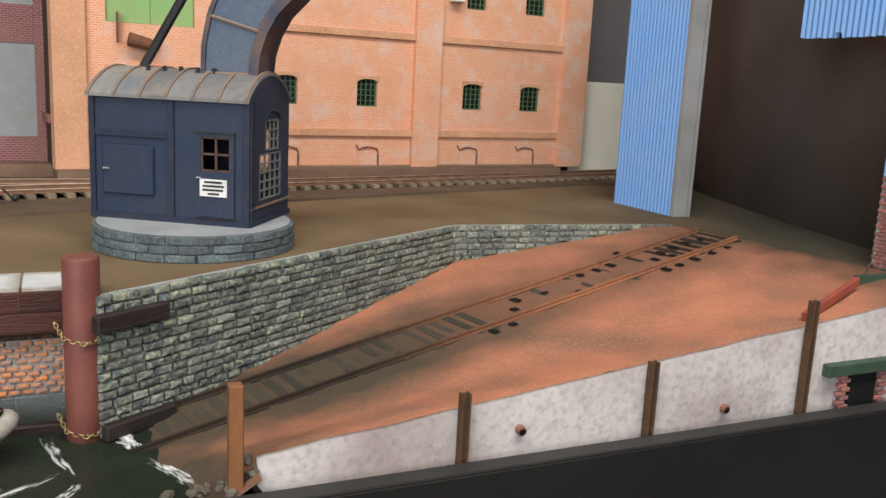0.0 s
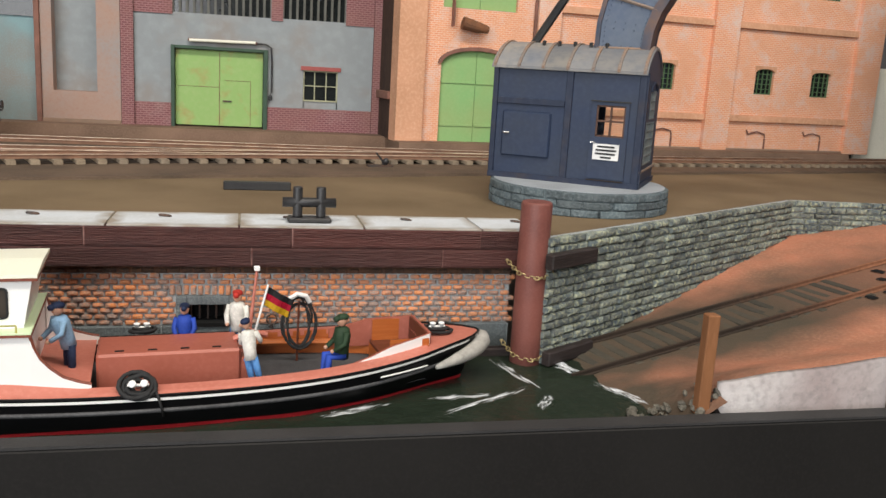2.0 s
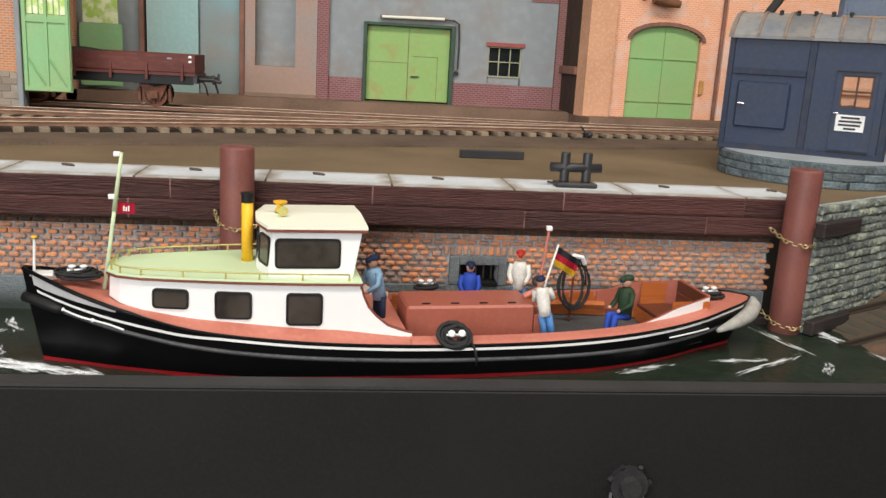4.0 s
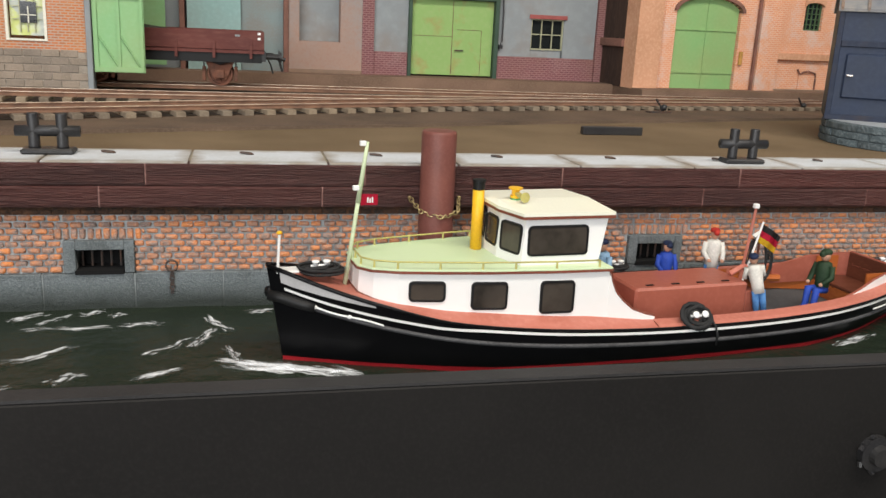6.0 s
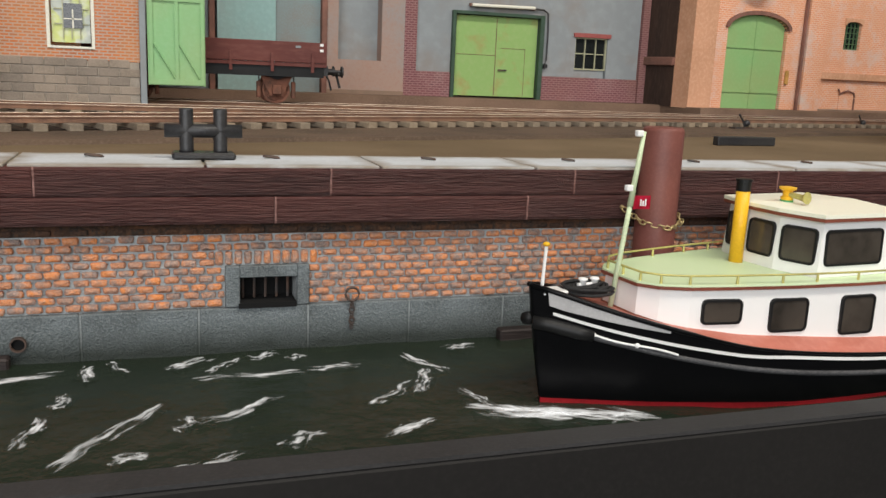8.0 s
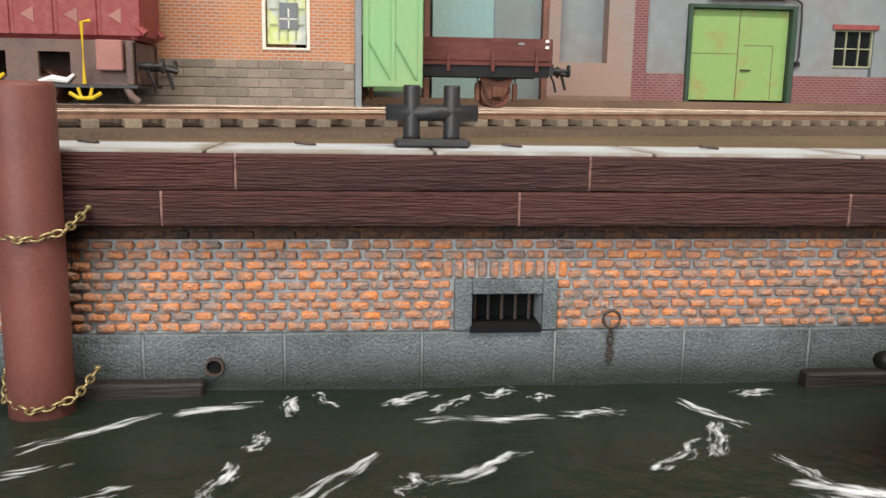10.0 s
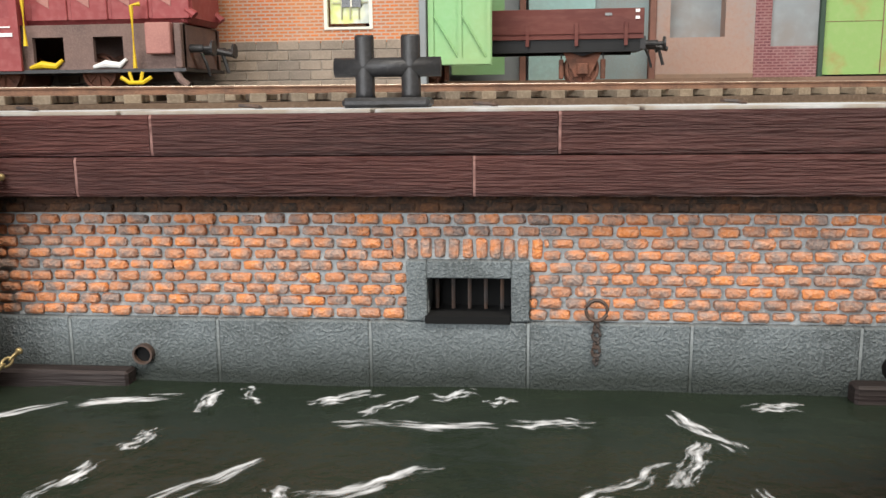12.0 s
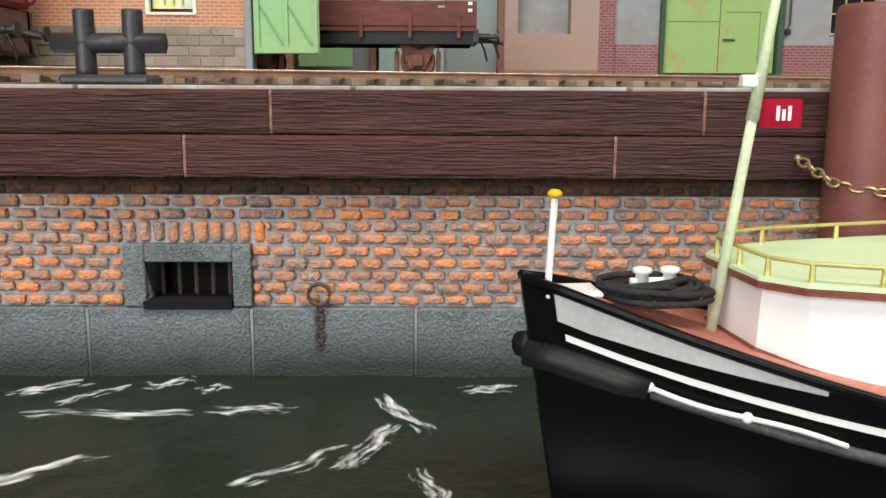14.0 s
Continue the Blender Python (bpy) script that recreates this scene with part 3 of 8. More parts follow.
track_bed()
MAT["pave"] = material("pave", (0.225, 0.142, 0.098), (0.15, 0.096, 0.066), (0.29, 0.195, 0.14), scale=20, fine=600, rough=0.95, bump=0.4)
setting("pavement", slab([(-0.56, 0.985), (-0.0, 0.985), (0.004, 0.915), (0.62, 0.985), (0.66, 1.34), (-0.56, 1.34)], QUAY + 0.0025, 0.0945), "pave", "dusty brown paved strip before the warehouses", "pavement")



def front_board(y0, y1, z0, z1, bevel=0.0):
    """A long board whose upper edge rises slightly towards the west."""
    bm = bx(-1.3, 1.3, y0, y1, z0, z1, bevel)
    for v in bm.verts:
        if v.co.z > -0.3:
            v.co.z += 0.0018 - 0.0033 * v.co.x
    return bm


fascia = setting("layout_front", front_board(0.3515, 0.3625, -0.6, 0.0075, 0.0008), ["fascia"], "black painted front board of the layout with a grey worn edge", "front board")
part("front_edge", front_board(0.3518, 0.3622, 0.0079, 0.0092), "fascia_top", fascia)


def panel_lock():
    lk = thing("panel_lock", "small black metal cam lock in the black front board", "lock", pose(-0.1275, 0.3515, -0.0352))
    bm = bmesh.new()
    tube(bm, [(0, 0.0, 0), (0, -0.004, 0)], 0.009, 20)
    part("plate", bm, "steel_dark", lk)
    bm = bmesh.new()
    tube(bm, [(0, -0.0042, 0), (0, -0.0075, 0)], [0.0055, 0.0048], 16)
    part("barrel", bm, "steel_dark", lk)
    bm = bmesh.new()
    for k in range(7):
        a = k * math.tau / 7
        tube(bm, [(0.0088 * math.cos(a), -0.002, 0.0088 * math.sin(a)), (0.0105 * math.cos(a + 0.2), -0.003, 0.0105 * math.sin(a + 0.2))], 0.0012, 6)
    part("collar", bm, "steel_dark", lk)


panel_lock()

# ---- quay wall ----
X_LEFT, X_RIGHT = -1.2, 0.004
GRILLES = [-0.820, -0.498, -0.180]


def quay_wall():
    holes = [(c - 0.0115, c + 0.0125, 0.0185, 0.0325) for c in GRILLES]
    core = setting("wall_quay", wall_with_holes(X_LEFT, X_RIGHT, -0.03, 0.0785, 0.4974, 0.533, holes), "mortar", "quay wall with brick facing, stone foot and timber fenders", "quay wall")
    rnd = random.Random(5)
    # stone foot, block by block
    w = 0.0458
    x = -0.618 - 12 * w
    while x < X_RIGHT - 0.001:
        x2 = min(x + w, X_RIGHT)
        bm = bmesh.new()
        top = 0.0192
        box(bm, x + 0.0003, x2 - 0.0003, 0.4945, 0.4992, -0.025, top, 0.0005)
        part("stone_block", bm, "grey_stone", core)
        part("joint", bx(x2 - 0.00036, x2 + 0.00036, 0.49472, 0.499, -0.02, top - 0.0003), "mortar_light", core)
        x = x2
    # surrounds of the cellar openings
    for c in GRILLES:
        bm = bmesh.new()
        for a in ((c - 0.0175, c - 0.0116, 0.0196, 0.0372), (c + 0.0126, c + 0.0177, 0.0196, 0.0372), (c - 0.0115, c + 0.0125, 0.0322, 0.0372)):
            box(bm, a[0], a[1], 0.4943, 0.4996, a[2], a[3], 0.0003)
        part("window_surround", bm, "grey_stone", core)
        bm = bmesh.new()
        for k in range(5):
            xx = c - 0.0095 + 0.0048 * k
            tube(bm, [(xx, 0.5035, 0.0205), (xx, 0.5035, 0.033)], 0.0006, 6)
        part("grille", bm, "iron", core)
        part("backing", bx(c - 0.013, c + 0.013, 0.5085, 0.511, 0.019, 0.034), "black_gap", core)
        part("sill", bx(c - 0.0122, c + 0.0122, 0.4936, 0.5075, 0.0190, 0.0212), "black_gap", core)
    # brick facing
    pitch, row = 0.0069, 0.00345
    joined, shade_rows = bmesh.new(), bmesh.new()

    def brick_at(bm, cx, cz, w2, h2, rr, cy=0.4990):
        """A worn cushion-shaped brick."""
        f = 0.4962 - rr.uniform(0, 0.0007)
        s = 0.0006 + rr.uniform(0, 0.0004)
        pts = []
        for y, k in ((cy + 0.0006, -0.0001), (f + 0.0012, 0.0), (f + 0.0004, 0.00022), (f, s)):
            ww, hh = w2 - k, h2 - k * 0.75
            c = min(0.00055, hh * 0.45)
            pts.append([bm.verts.new((cx + a + rr.uniform(-0.00022, 0.00022), y, cz + b + rr.uniform(-0.0002, 0.0002))) for a, b in ((-ww + c, -hh), (ww - c, -hh), (ww, -hh + c), (ww, hh - c), (ww - c, hh), (-ww + c, hh), (-ww, hh - c), (-ww, -hh + c))])
        for p, q in zip(pts, pts[1:]):
            for k in range(8):
                bm.faces.new((p[k], p[(k + 1) % 8], q[(k + 1) % 8], q[k]))
        crown = bm.verts.new((cx + rr.uniform(-0.001, 0.001), f - rr.uniform(0.0001, 0.0004), cz + rr.uniform(-0.0003, 0.0003)))
        for k in range(8):
            bm.faces.new((pts[-1][k], pts[-1][(k + 1) % 8], crown))

    shapes = []
    for k in range(24):
        bm = bmesh.new()
        brick_at(bm, 0, 0, 0.00297 * (1 + 0.04 * rnd.uniform(-1, 1)), 0.00133 * (1 + 0.08 * rnd.uniform(-1, 1)), rnd)
        shapes.append(mesh_of("brick", bm, "quay_brick"))
    made = 0
    for r in range(11):
        cz = 0.0212 + row * r
        x = X_LEFT + (r % 2) * pitch / 2 + 0.004 + rnd.uniform(0, 0.0012)
        while x < X_RIGHT + 0.001:
            left, right = x - 0.00297, x + 0.00297
            for c in GRILLES:
                half = 0.0177 if cz < 0.0375 else 0.0218 if cz < 0.0436 else 0.0
                if half and right > c - half and left < c + half:
                    left, right = (left, c - half) if x < c else (c + half, right)
            if right - left < 0.00590:
                if right - left > 0.0012:
                    brick_at(joined, (left + right) / 2, cz, (right - left) / 2, 0.00133, rnd)
            else:
                dx, dz = rnd.uniform(-0.0003, 0.0003), rnd.uniform(-0.00015, 0.00015)
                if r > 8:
                    brick_at(shade_rows, x + dx, cz + dz, 0.00297, 0.00133, rnd)
                elif -0.640 < x < -0.395 and made < 300:
                    ob = new("brick", shapes[rnd.randrange(24)])
                    ob.location = (x + dx, 0, cz + dz)
                    ob.parent = core
                    made += 1
                else:
                    brick_at(joined, x + dx, cz + dz, 0.00297 * (1 + 0.05 * rnd.uniform(-1, 1)), 0.00133 * (1 + 0.1 * rnd.uniform(-1, 1)), rnd)
            x += pitch
    for c in GRILLES:
        for k in range(11):
            brick_at(joined, c - 0.0198 + 0.00396 * k, 0.0404, 0.00150, 0.0028, rnd)
    # dark backing and top courses carry the beams' shadow in their colour
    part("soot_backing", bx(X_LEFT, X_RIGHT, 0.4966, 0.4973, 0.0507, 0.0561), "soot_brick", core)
    tagged(part("sooty_course", shade_rows, "soot_brick", core, "top courses of brick, darkened in colour for the beams' shade"), kind="stuff")
    tagged(part("brick_facing", joined, "quay_brick", core), kind="stuff")
    return core


quay = quay_wall()


def timber_fenders():
    rnd = random.Random(8)
    for z0, z1, start in ((0.0677, 0.0791, -0.5865 - 0.1135 * 5), (0.0562, 0.0673, -0.6095 - 0.1135 * 5)):
        x = start
        while x < X_RIGHT + 0.004:
            x2 = min(x + 0.1135, X_RIGHT + 0.006)
            if x2 - x > 0.004:
                bm = bmesh.new()
                n = 14
                y0 = 0.4890
                prof = [(y0 + 0.0005, z0), (y0, z0 + 0.0012), (y0 + 0.0002, (z0 + z1) / 2), (y0, z1 - 0.0010), (y0 + 0.0006, z1), (0.4988, z1), (0.4988, z0)]
                rows = []
                for k in range(n + 1):
                    u = 0.0065 if k == 1 else k / n
                    xx = x + 0.0001 + (x2 - x - 0.0002) * u
                    rows.append([bm.verts.new((xx, y + (0.0003 * noise.noise(Vector((xx * 60, y * 10, z * 200))) if y < 0.495 else 0), z)) for y, z in prof])
                for a, b in zip(rows, rows[1:]):
                    for j in range(len(prof)):
                        bm.faces.new((a[j], a[(j + 1) % len(prof)], b[(j + 1) % len(prof)], b[j]))
                bm.faces.new(rows[0])
                bm.faces.new(rows[-1][::-1])
                bmesh.ops.recalc_face_normals(bm, faces=bm.faces[:])
                for f in bm.faces:
                    mid = f.calc_center_median().x
                    f.material_index = 1 if mid - x < 0.0007 else 0
                tagged(part("fender_beam", bm, ["timber", "timber_worn"]), "dark red-brown grained timber fender beam on the quay wall", "beam", "timber beams along the quay")
            x = x2


timber_fenders()


def coping():
    base = setting("coping", bx(X_LEFT, X_RIGHT + 0.012, 0.4993, 0.5335, 0.0786, 0.0793), "cope_joint", "pale grey coping stones along the quay edge", "coping")
    p, x = 0.0722, -0.451 - 0.0722 * 10
    while x < X_RIGHT + 0.01:
        x2 = min(x + p, X_RIGHT + 0.014)
        half = (x2 - x) / 2 - 0.0006
        stone = part("coping_stone", bx(-half, half, -0.0213, 0.0213, -0.0007, 0.0005, 0.0003), "cope", base)
        stone.location = ((x + x2) / 2, 0.5111, 0.0796)
        c = x + 0.0295
        if c < x2:
            bm = bmesh.new()
            tube(bm, [(c + 0.0033 * math.cos(a), 0.5165 + 0.0016 * math.sin(a), 0.0803 + 0.0009 * math.sin(a / 2)) for a in (math.tau * k / 10 for k in range(10))], 0.0006, 6, closed=True)
            part("lifting_ring", bm, "iron", base, "rusty lifting ring set in a hollow")
        x = x2


coping()


def chain(points, sag, name, label, link=0.0040, thick=0.00042):
    """Links along a hanging curve through the points."""
    th = thing(name, label, "chain", pose(0, 0, 0), "mooring chains on the piles")
    dense = []
    for a, b in zip(points, points[1:]):
        a, b = Vector(a), Vector(b)
        dense += [a.lerp(b, k / 60) for k in range(60)]
    dense.append(Vector(points[-1]))
    n = len(dense)
    dense = [p - Vector((0, 0, sag * (1 - (2 * i / (n - 1) - 1) ** 2))) for i, p in enumerate(dense)]
    at, acc, k = [], 0, 0
    for a, b in zip(dense, dense[1:]):
        acc += (b - a).length
        if acc > link * 0.68:
            at.append((a, (b - a).normalized()))
            acc = 0
    bm = bmesh.new()
    ring = [(0.5 * link * 0.95 * math.cos(t), 0.29 * link * math.sin(t), 0) for t in (math.tau * j / 10 for j in range(10))]
    tube(bm, ring, thick, 5, closed=True)
    me = mesh_of("link", bm, "brass", True)
    for k, (p, d) in enumerate(at):
        q = d.to_track_quat("X", "Z").to_matrix().to_4x4() @ pose(0, 0, 0, 45 + 90 * (k % 2))
        ob = new("link", me)
        ob.parent = th
        ob.matrix_basis = Matrix.Translation(p) @ q
    for p in (points[0], points[-1]):
        bm = bmesh.new()
        bmesh.ops.create_icosphere(bm, subdivisions=2, radius=0.0011, matrix=Matrix.Translation(p))
        part("eye_bolt", bm, "brass", th, "", True)
    return th


PILES = [(-0.645, 0.479), (-0.321, 0.479), (0.0115, 0.4775)]


def pile(x, y):
    bm = bmesh.new()
    lathe(bm, [(0.0097, -0.03), (0.0096, 0.02), (0.0094, 0.0985), (0.0090, 0.0998), (0.0084, 0.1002)], 32)
    ob = part("mooring_post", bm, "pile_paint", None, "", True)
    ob.location = (x, y, 0)
    tagged(ob, "thick red-brown painted round timber mooring post standing in the water", "post", "mooring posts along the quay")
    for f in ob.data.polygons:
        f.use_smooth = abs(f.normal.z) < 0.5
    for z in (0.058, 0.0065):
        pts = [(x + 0.0125 * s + 0.001, y + yy, z + zz) for s, yy, zz in ((-1.15, 0.0085, 0.004), (-0.82, -0.0045, 0.001), (0, -0.0108, 0), (0.82, -0.0045, 0.001), (1.08, 0.0085, 0.004))]
        chain(pts, 0.003, "chain", "thin brass mooring chain slung round a pile")


for px, py in PILES:
    pile(px, py)


def fender_board(x0, x1, y, z0, z1, turn=0.0, pivot=(0, 0)):
    bm = bx(x0, x1, y - 0.0032, y + 0.0032, z0, z1, 0.0008)
    ob = part("rubbing_board", bm, "timber_dark")
    ob.matrix_basis = Matrix.Translation((pivot[0], pivot[1], 0)) @ pose(0, 0, 0, 0, 0, turn)
    return tagged(ob, "dark weathered rubbing board fixed to the wall behind a pile", "board", "rubbing boards")


MAT["timber_dark"] = material("timber_dark", (0.030, 0.022, 0.021), (0.018, 0.014, 0.013), (0.07, 0.055, 0.05), scale=30, fine=400, stretch=(0.2, 1, 3), rough=0.6, bump=0.6)
fender_board(-0.690, -0.598, 0.4912, -0.006, 0.0045)
fender_board(-0.392, -0.255, 0.4912, -0.006, 0.0045)
fender_board(-0.060, 0.010, 0.4912, -0.006, 0.0045)
DIR_AB = (WALL_B - WALL_A).normalized()
ANG_AB = math.degrees(math.atan2(DIR_AB.y, DIR_AB.x))
fender_board(-0.004, 0.042, -0.0046, 0.0610, 0.0705, ANG_AB, WALL_A)
fender_board(0.000, 0.046, -0.0046, 0.000, 0.0090, ANG_AB, WALL_A)


def ring_bolt(x, z):
    rb = thing("mooring_ring", "rusty iron mooring ring with a short hanging chain", "ring", pose(x, 0.4945, z))
    bm = bmesh.new()
    tube(bm, [(0.003 * math.cos(a), -0.0012, 0.003 * math.sin(a)) for a in (math.tau * k / 14 for k in range(14))], 0.0006, 6, closed=True)
    part("ring", bm, "iron", rb)
    for k in range(5):
        bm = bmesh.new()
        tube(bm, [(0.0011 * math.cos(a) * (1 if k % 2 else 0.5), -0.0009, -0.0048 - 0.0024 * k + 0.0016 * math.sin(a)) for a in (math.tau * j / 8 for j in range(8))], 0.0005, 5, closed=True)
        part("link", bm, "iron", rb)


ring_bolt(-0.4615, 0.0235)
ring_bolt(-0.143, 0.0235)


def drain(x, z):
    dr = thing("drain_pipe", "dark drain pipe mouth in the stone wall foot", "pipe", pose(x, 0.4945, z))
    bm = bmesh.new()
    outer = [(0.0031 * math.cos(a), 0.0031 * math.sin(a)) for a in (math.tau * k / 18 for k in range(18))]
    inner = [(0.0025 * c / 0.0031, 0.0025 * s / 0.0031) for c, s in outer]
    rings = [[bm.verts.new((a, y, b)) for a, b in ring] for ring, y in ((outer, 0.0), (outer, -0.0022), (inner, -0.0022), (inner, -0.0002))]
    for p, q in zip(rings, rings[1:]):
        for k in range(18):
            bm.faces.new((p[k], p[(k + 1) % 18], q[(k + 1) % 18], q[k]))
    part("pipe_mouth", bm, "iron", dr)
    bm = bmesh.new()
    tube(bm, [(0, -0.0002, 0), (0, -0.0006, 0)], 0.0025, 18)
    part("bore", bm, "black_gap", dr)


drain(-0.595, 0.0085)


def bollard(x, y):
    b = thing("bollard", "black steel double-cross bollard bolted on the coping", "bollard", pose(x, y, 0.0801), "double bollards on the quay")
    part("base_plate", bx(-0.0130, 0.0130, -0.0062, 0.0062, 0.0, 0.0030, 0.0010), "steel_dark", b)
    for s in (-1, 1):
        bm = bmesh.new()
        lathe(bm, [(0.0031, 0.0028), (0.0029, 0.004), (0.0029, 0.0205), (0.0027, 0.0211)], 18, (s * 0.0069, 0))
        part("post", bm, "steel_dark", b, "", True)
    bm = bmesh.new()
    tube(bm, [(-0.0158, 0, 0.0118), (0.0158, 0, 0.0118)], 0.0029, 18)
    part("cross_bar", bm, "steel_dark", b, "", True)


bollard(-0.5225, 0.5135)
bollard(-0.1215, 0.5070)
bar = part("steel_bar", bx(-0.0245, 0.0245, -0.0032, 0.0032, 0, 0.0062, 0.0006), "steel_dark")
bar.matrix_basis = pose(-0.1500, 0.641, QUAY, 0, 0, 2)
tagged(bar, "short black steel bar lying on the brown yard", "bar")

# ---- slipway ----
U, S0 = Vector((0.979, 0.205)), Vector((0.035, 0.490))


def ramp_z(x, y):
    s = (Vector((x, y)) - S0).dot(U)
    z = 0.160 * s
    edge = 0.0238 + 0.112 * (x - 0.085)
    k = max(0.0, min(1.0, 1 - (y - 0.376) / 0.06))
    k = k * k * (3 - 2 * k) * max(0.0, min(1.0, (x - 0.055) / 0.04))
    z = z * (1 - k) + max(z, edge) * k
    return min(z, QUAY - 0.0008)


def slipway():
    bm = bmesh.new()
    xs = [-0.03 + 0.0075 * i for i in range(90)]
    ys = [0.364, 0.3695] + [0.3750 + 0.0075 * j for j in range(41)]
    g = [[bm.verts.new((x, y, ramp_z(x, y) + 0.0012 * noise.noise(Vector((x * 45, y * 45, 3))) - 0.0006)) for y in ys] for x in xs]
    for i in range(len(xs) - 1):
        for j in range(len(ys) - 1):
            x, y = xs[i], ys[j]
            line = WALL_A.y + (x - WALL_A.x) * DIR_AB.y / DIR_AB.x
            if y < 0.374 and x > 0.078:
                continue
            if y > max(line, 0.49) + 0.02 and x < 0.30:
                continue
            bm.faces.new((g[i][j], g[i + 1][j], g[i + 1][j + 1], g[i][j + 1]))
    for v in [v for v in bm.verts if not v.link_faces]:
        bm.verts.remove(v)
    setting("slipway_ground", bm, "soil", "red-brown earth slope running down into the water", "slope", True)
    # track on the slope
    tr = thing("slipway_track", "rusty narrow track half sunk in the slipway earth", "track", pose(0, 0, 0))
    n = Vector((-U.y, U.x))
    for side in (0.0, -0.0400):
        pts = [S0 + U * (s * 0.507 / 30 - 0.012) + n * side for s in range(31)]
        bm = bmesh.new()
        rows = []
        for k, p in enumerate(pts):
            z = 0.160 * (p - S0).dot(U) - 0.0003 + 0.0006 * max(0.0, ((p - S0).dot(U) - 0.40) / 0.1)
            rows.append([bm.verts.new((p.x + n.x * a, p.y + n.y * a, z + b)) for a, b in ((-0.0014, 0.0), (-0.0014, 0.0007), (-0.0005, 0.001), (-0.0005, 0.0024), (-0.0009, 0.0027), (-0.0009, 0.0036), (0.0009, 0.0036), (0.0009, 0.0027), (0.0005, 0.0024), (0.0005, 0.001), (0.0014, 0.0007), (0.0014, 0.0))])
        for a, b in zip(rows, rows[1:]):
            for j in range(12):
                bm.faces.new((a[j], a[(j + 1) % 12], b[(j + 1) % 12], b[j]))
        bm.faces.new(rows[0])
        bm.faces.new(rows[-1][::-1])
        bmesh.ops.recalc_face_normals(bm, faces=bm.faces[:])
        part("rail", bm, "slip_rail", tr)
    rnd = random.Random(3)
    shapes = []
    for k in range(4):
        bm = bmesh.new()
        box(bm, -0.0030, 0.0030, -0.0215 - 0.0015 * k, 0.0205 + 0.0012 * k, -0.003, 0.0, 0.0005)
        shapes.append(mesh_of("tie", bm, "slip_tie"))
    bm = bmesh.new()
    box(bm, -0.0030, 0.0030, -0.0235, 0.0225, -0.003, 0.0, 0.0005)
    rusty = mesh_of("tie", bm, "slip_rail")
    for k in range(43):
        s = 0.012 + 0.0115 * k
        p = S0 + U * s + n * -0.0193
        ob = new("tie", shapes[k % 4] if s < 0.40 else rusty)
        ob.parent = tr
        sunk = rnd.choice((-0.0001, 0.0002, -0.0004)) if s < 0.24 or s > 0.42 else rnd.choice((-0.0010, -0.0020, -0.0006, -0.0014))
        ob.matrix_basis = Matrix.Translation((p.x, p.y, 0.160 * s + sunk)) @ pose(0, 0, 0, 0, -9.1, 11.8 + rnd.uniform(-1, 1))
    # dark hollows where ties have rotted out
    for s, d, w in ((0.275, -0.012, 0.010), (0.262, -0.026, 0.007), (0.226, -0.0475, 0.008), (0.243, -0.0475, 0.006), (0.345, -0.007, 0.006), (0.362, -0.008, 0.008), (0.378, -0.008, 0.010),
                    (0.318, -0.033, 0.005), (0.398, -0.0475, 0.009), (0.413, -0.0480, 0.007), (0.432, -0.0475, 0.010), (0.453, -0.0475, 0.007), (0.473, -0.0475, 0.006), (0.412, -0.024, 0.009), (0.428, -0.016, 0.009),
                    (0.428, -0.028, 0.007), (0.445, -0.014, 0.010), (0.462, -0.014, 0.009), (0.479, -0.016, 0.007), (0.300, -0.016, 0.004), (0.405, 0.012, 0.004)):
        p = S0 + U * s + n * d
        bm = bmesh.new()
        prof = [(0.0030 * sx * (0.85 + 0.3 * rnd.random()), 0.52 * w * sy * (0.85 + 0.3 * rnd.random())) for sx, sy in ((1, -0.7), (1.05, 0), (0.95, 0.8), (0.5, 1), (-0.4, 1), (-1, 0.75), (-1.05, 0), (-0.9, -0.9), (0.3, -1))]
        lo = [bm.verts.new((a * 0.6, b * 0.6, 0.0001)) for a, b in prof]
        hi = [bm.verts.new((a, b, 0.0004)) for a, b in prof]
        bm.faces.new(lo)
        for k in range(9):
            bm.faces.new((lo[k], lo[(k + 1) % 9], hi[(k + 1) % 9], hi[k]))
        ob = part("hollow", bm, "black_gap", tr)
        ob.matrix_basis = Matrix.Translation((p.x, p.y, 0.160 * s)) @ pose(0, 0, 0, 0, -9.1, 11.8)


MAT["slip_rail"] = material("slip_rail", (0.36, 0.145, 0.07), (0.16, 0.08, 0.05), (0.46, 0.22, 0.12), scale=8, fine=300, rough=0.8, mix=0.5)
MAT["slip_tie"] = material("slip_tie", (0.050, 0.045, 0.034), (0.062, 0.052, 0.038), (0.08, 0.07, 0.052), scale=40, fine=400, rough=0.9, vary=0.25)
damp_low_end("slip_rail")
slipway()


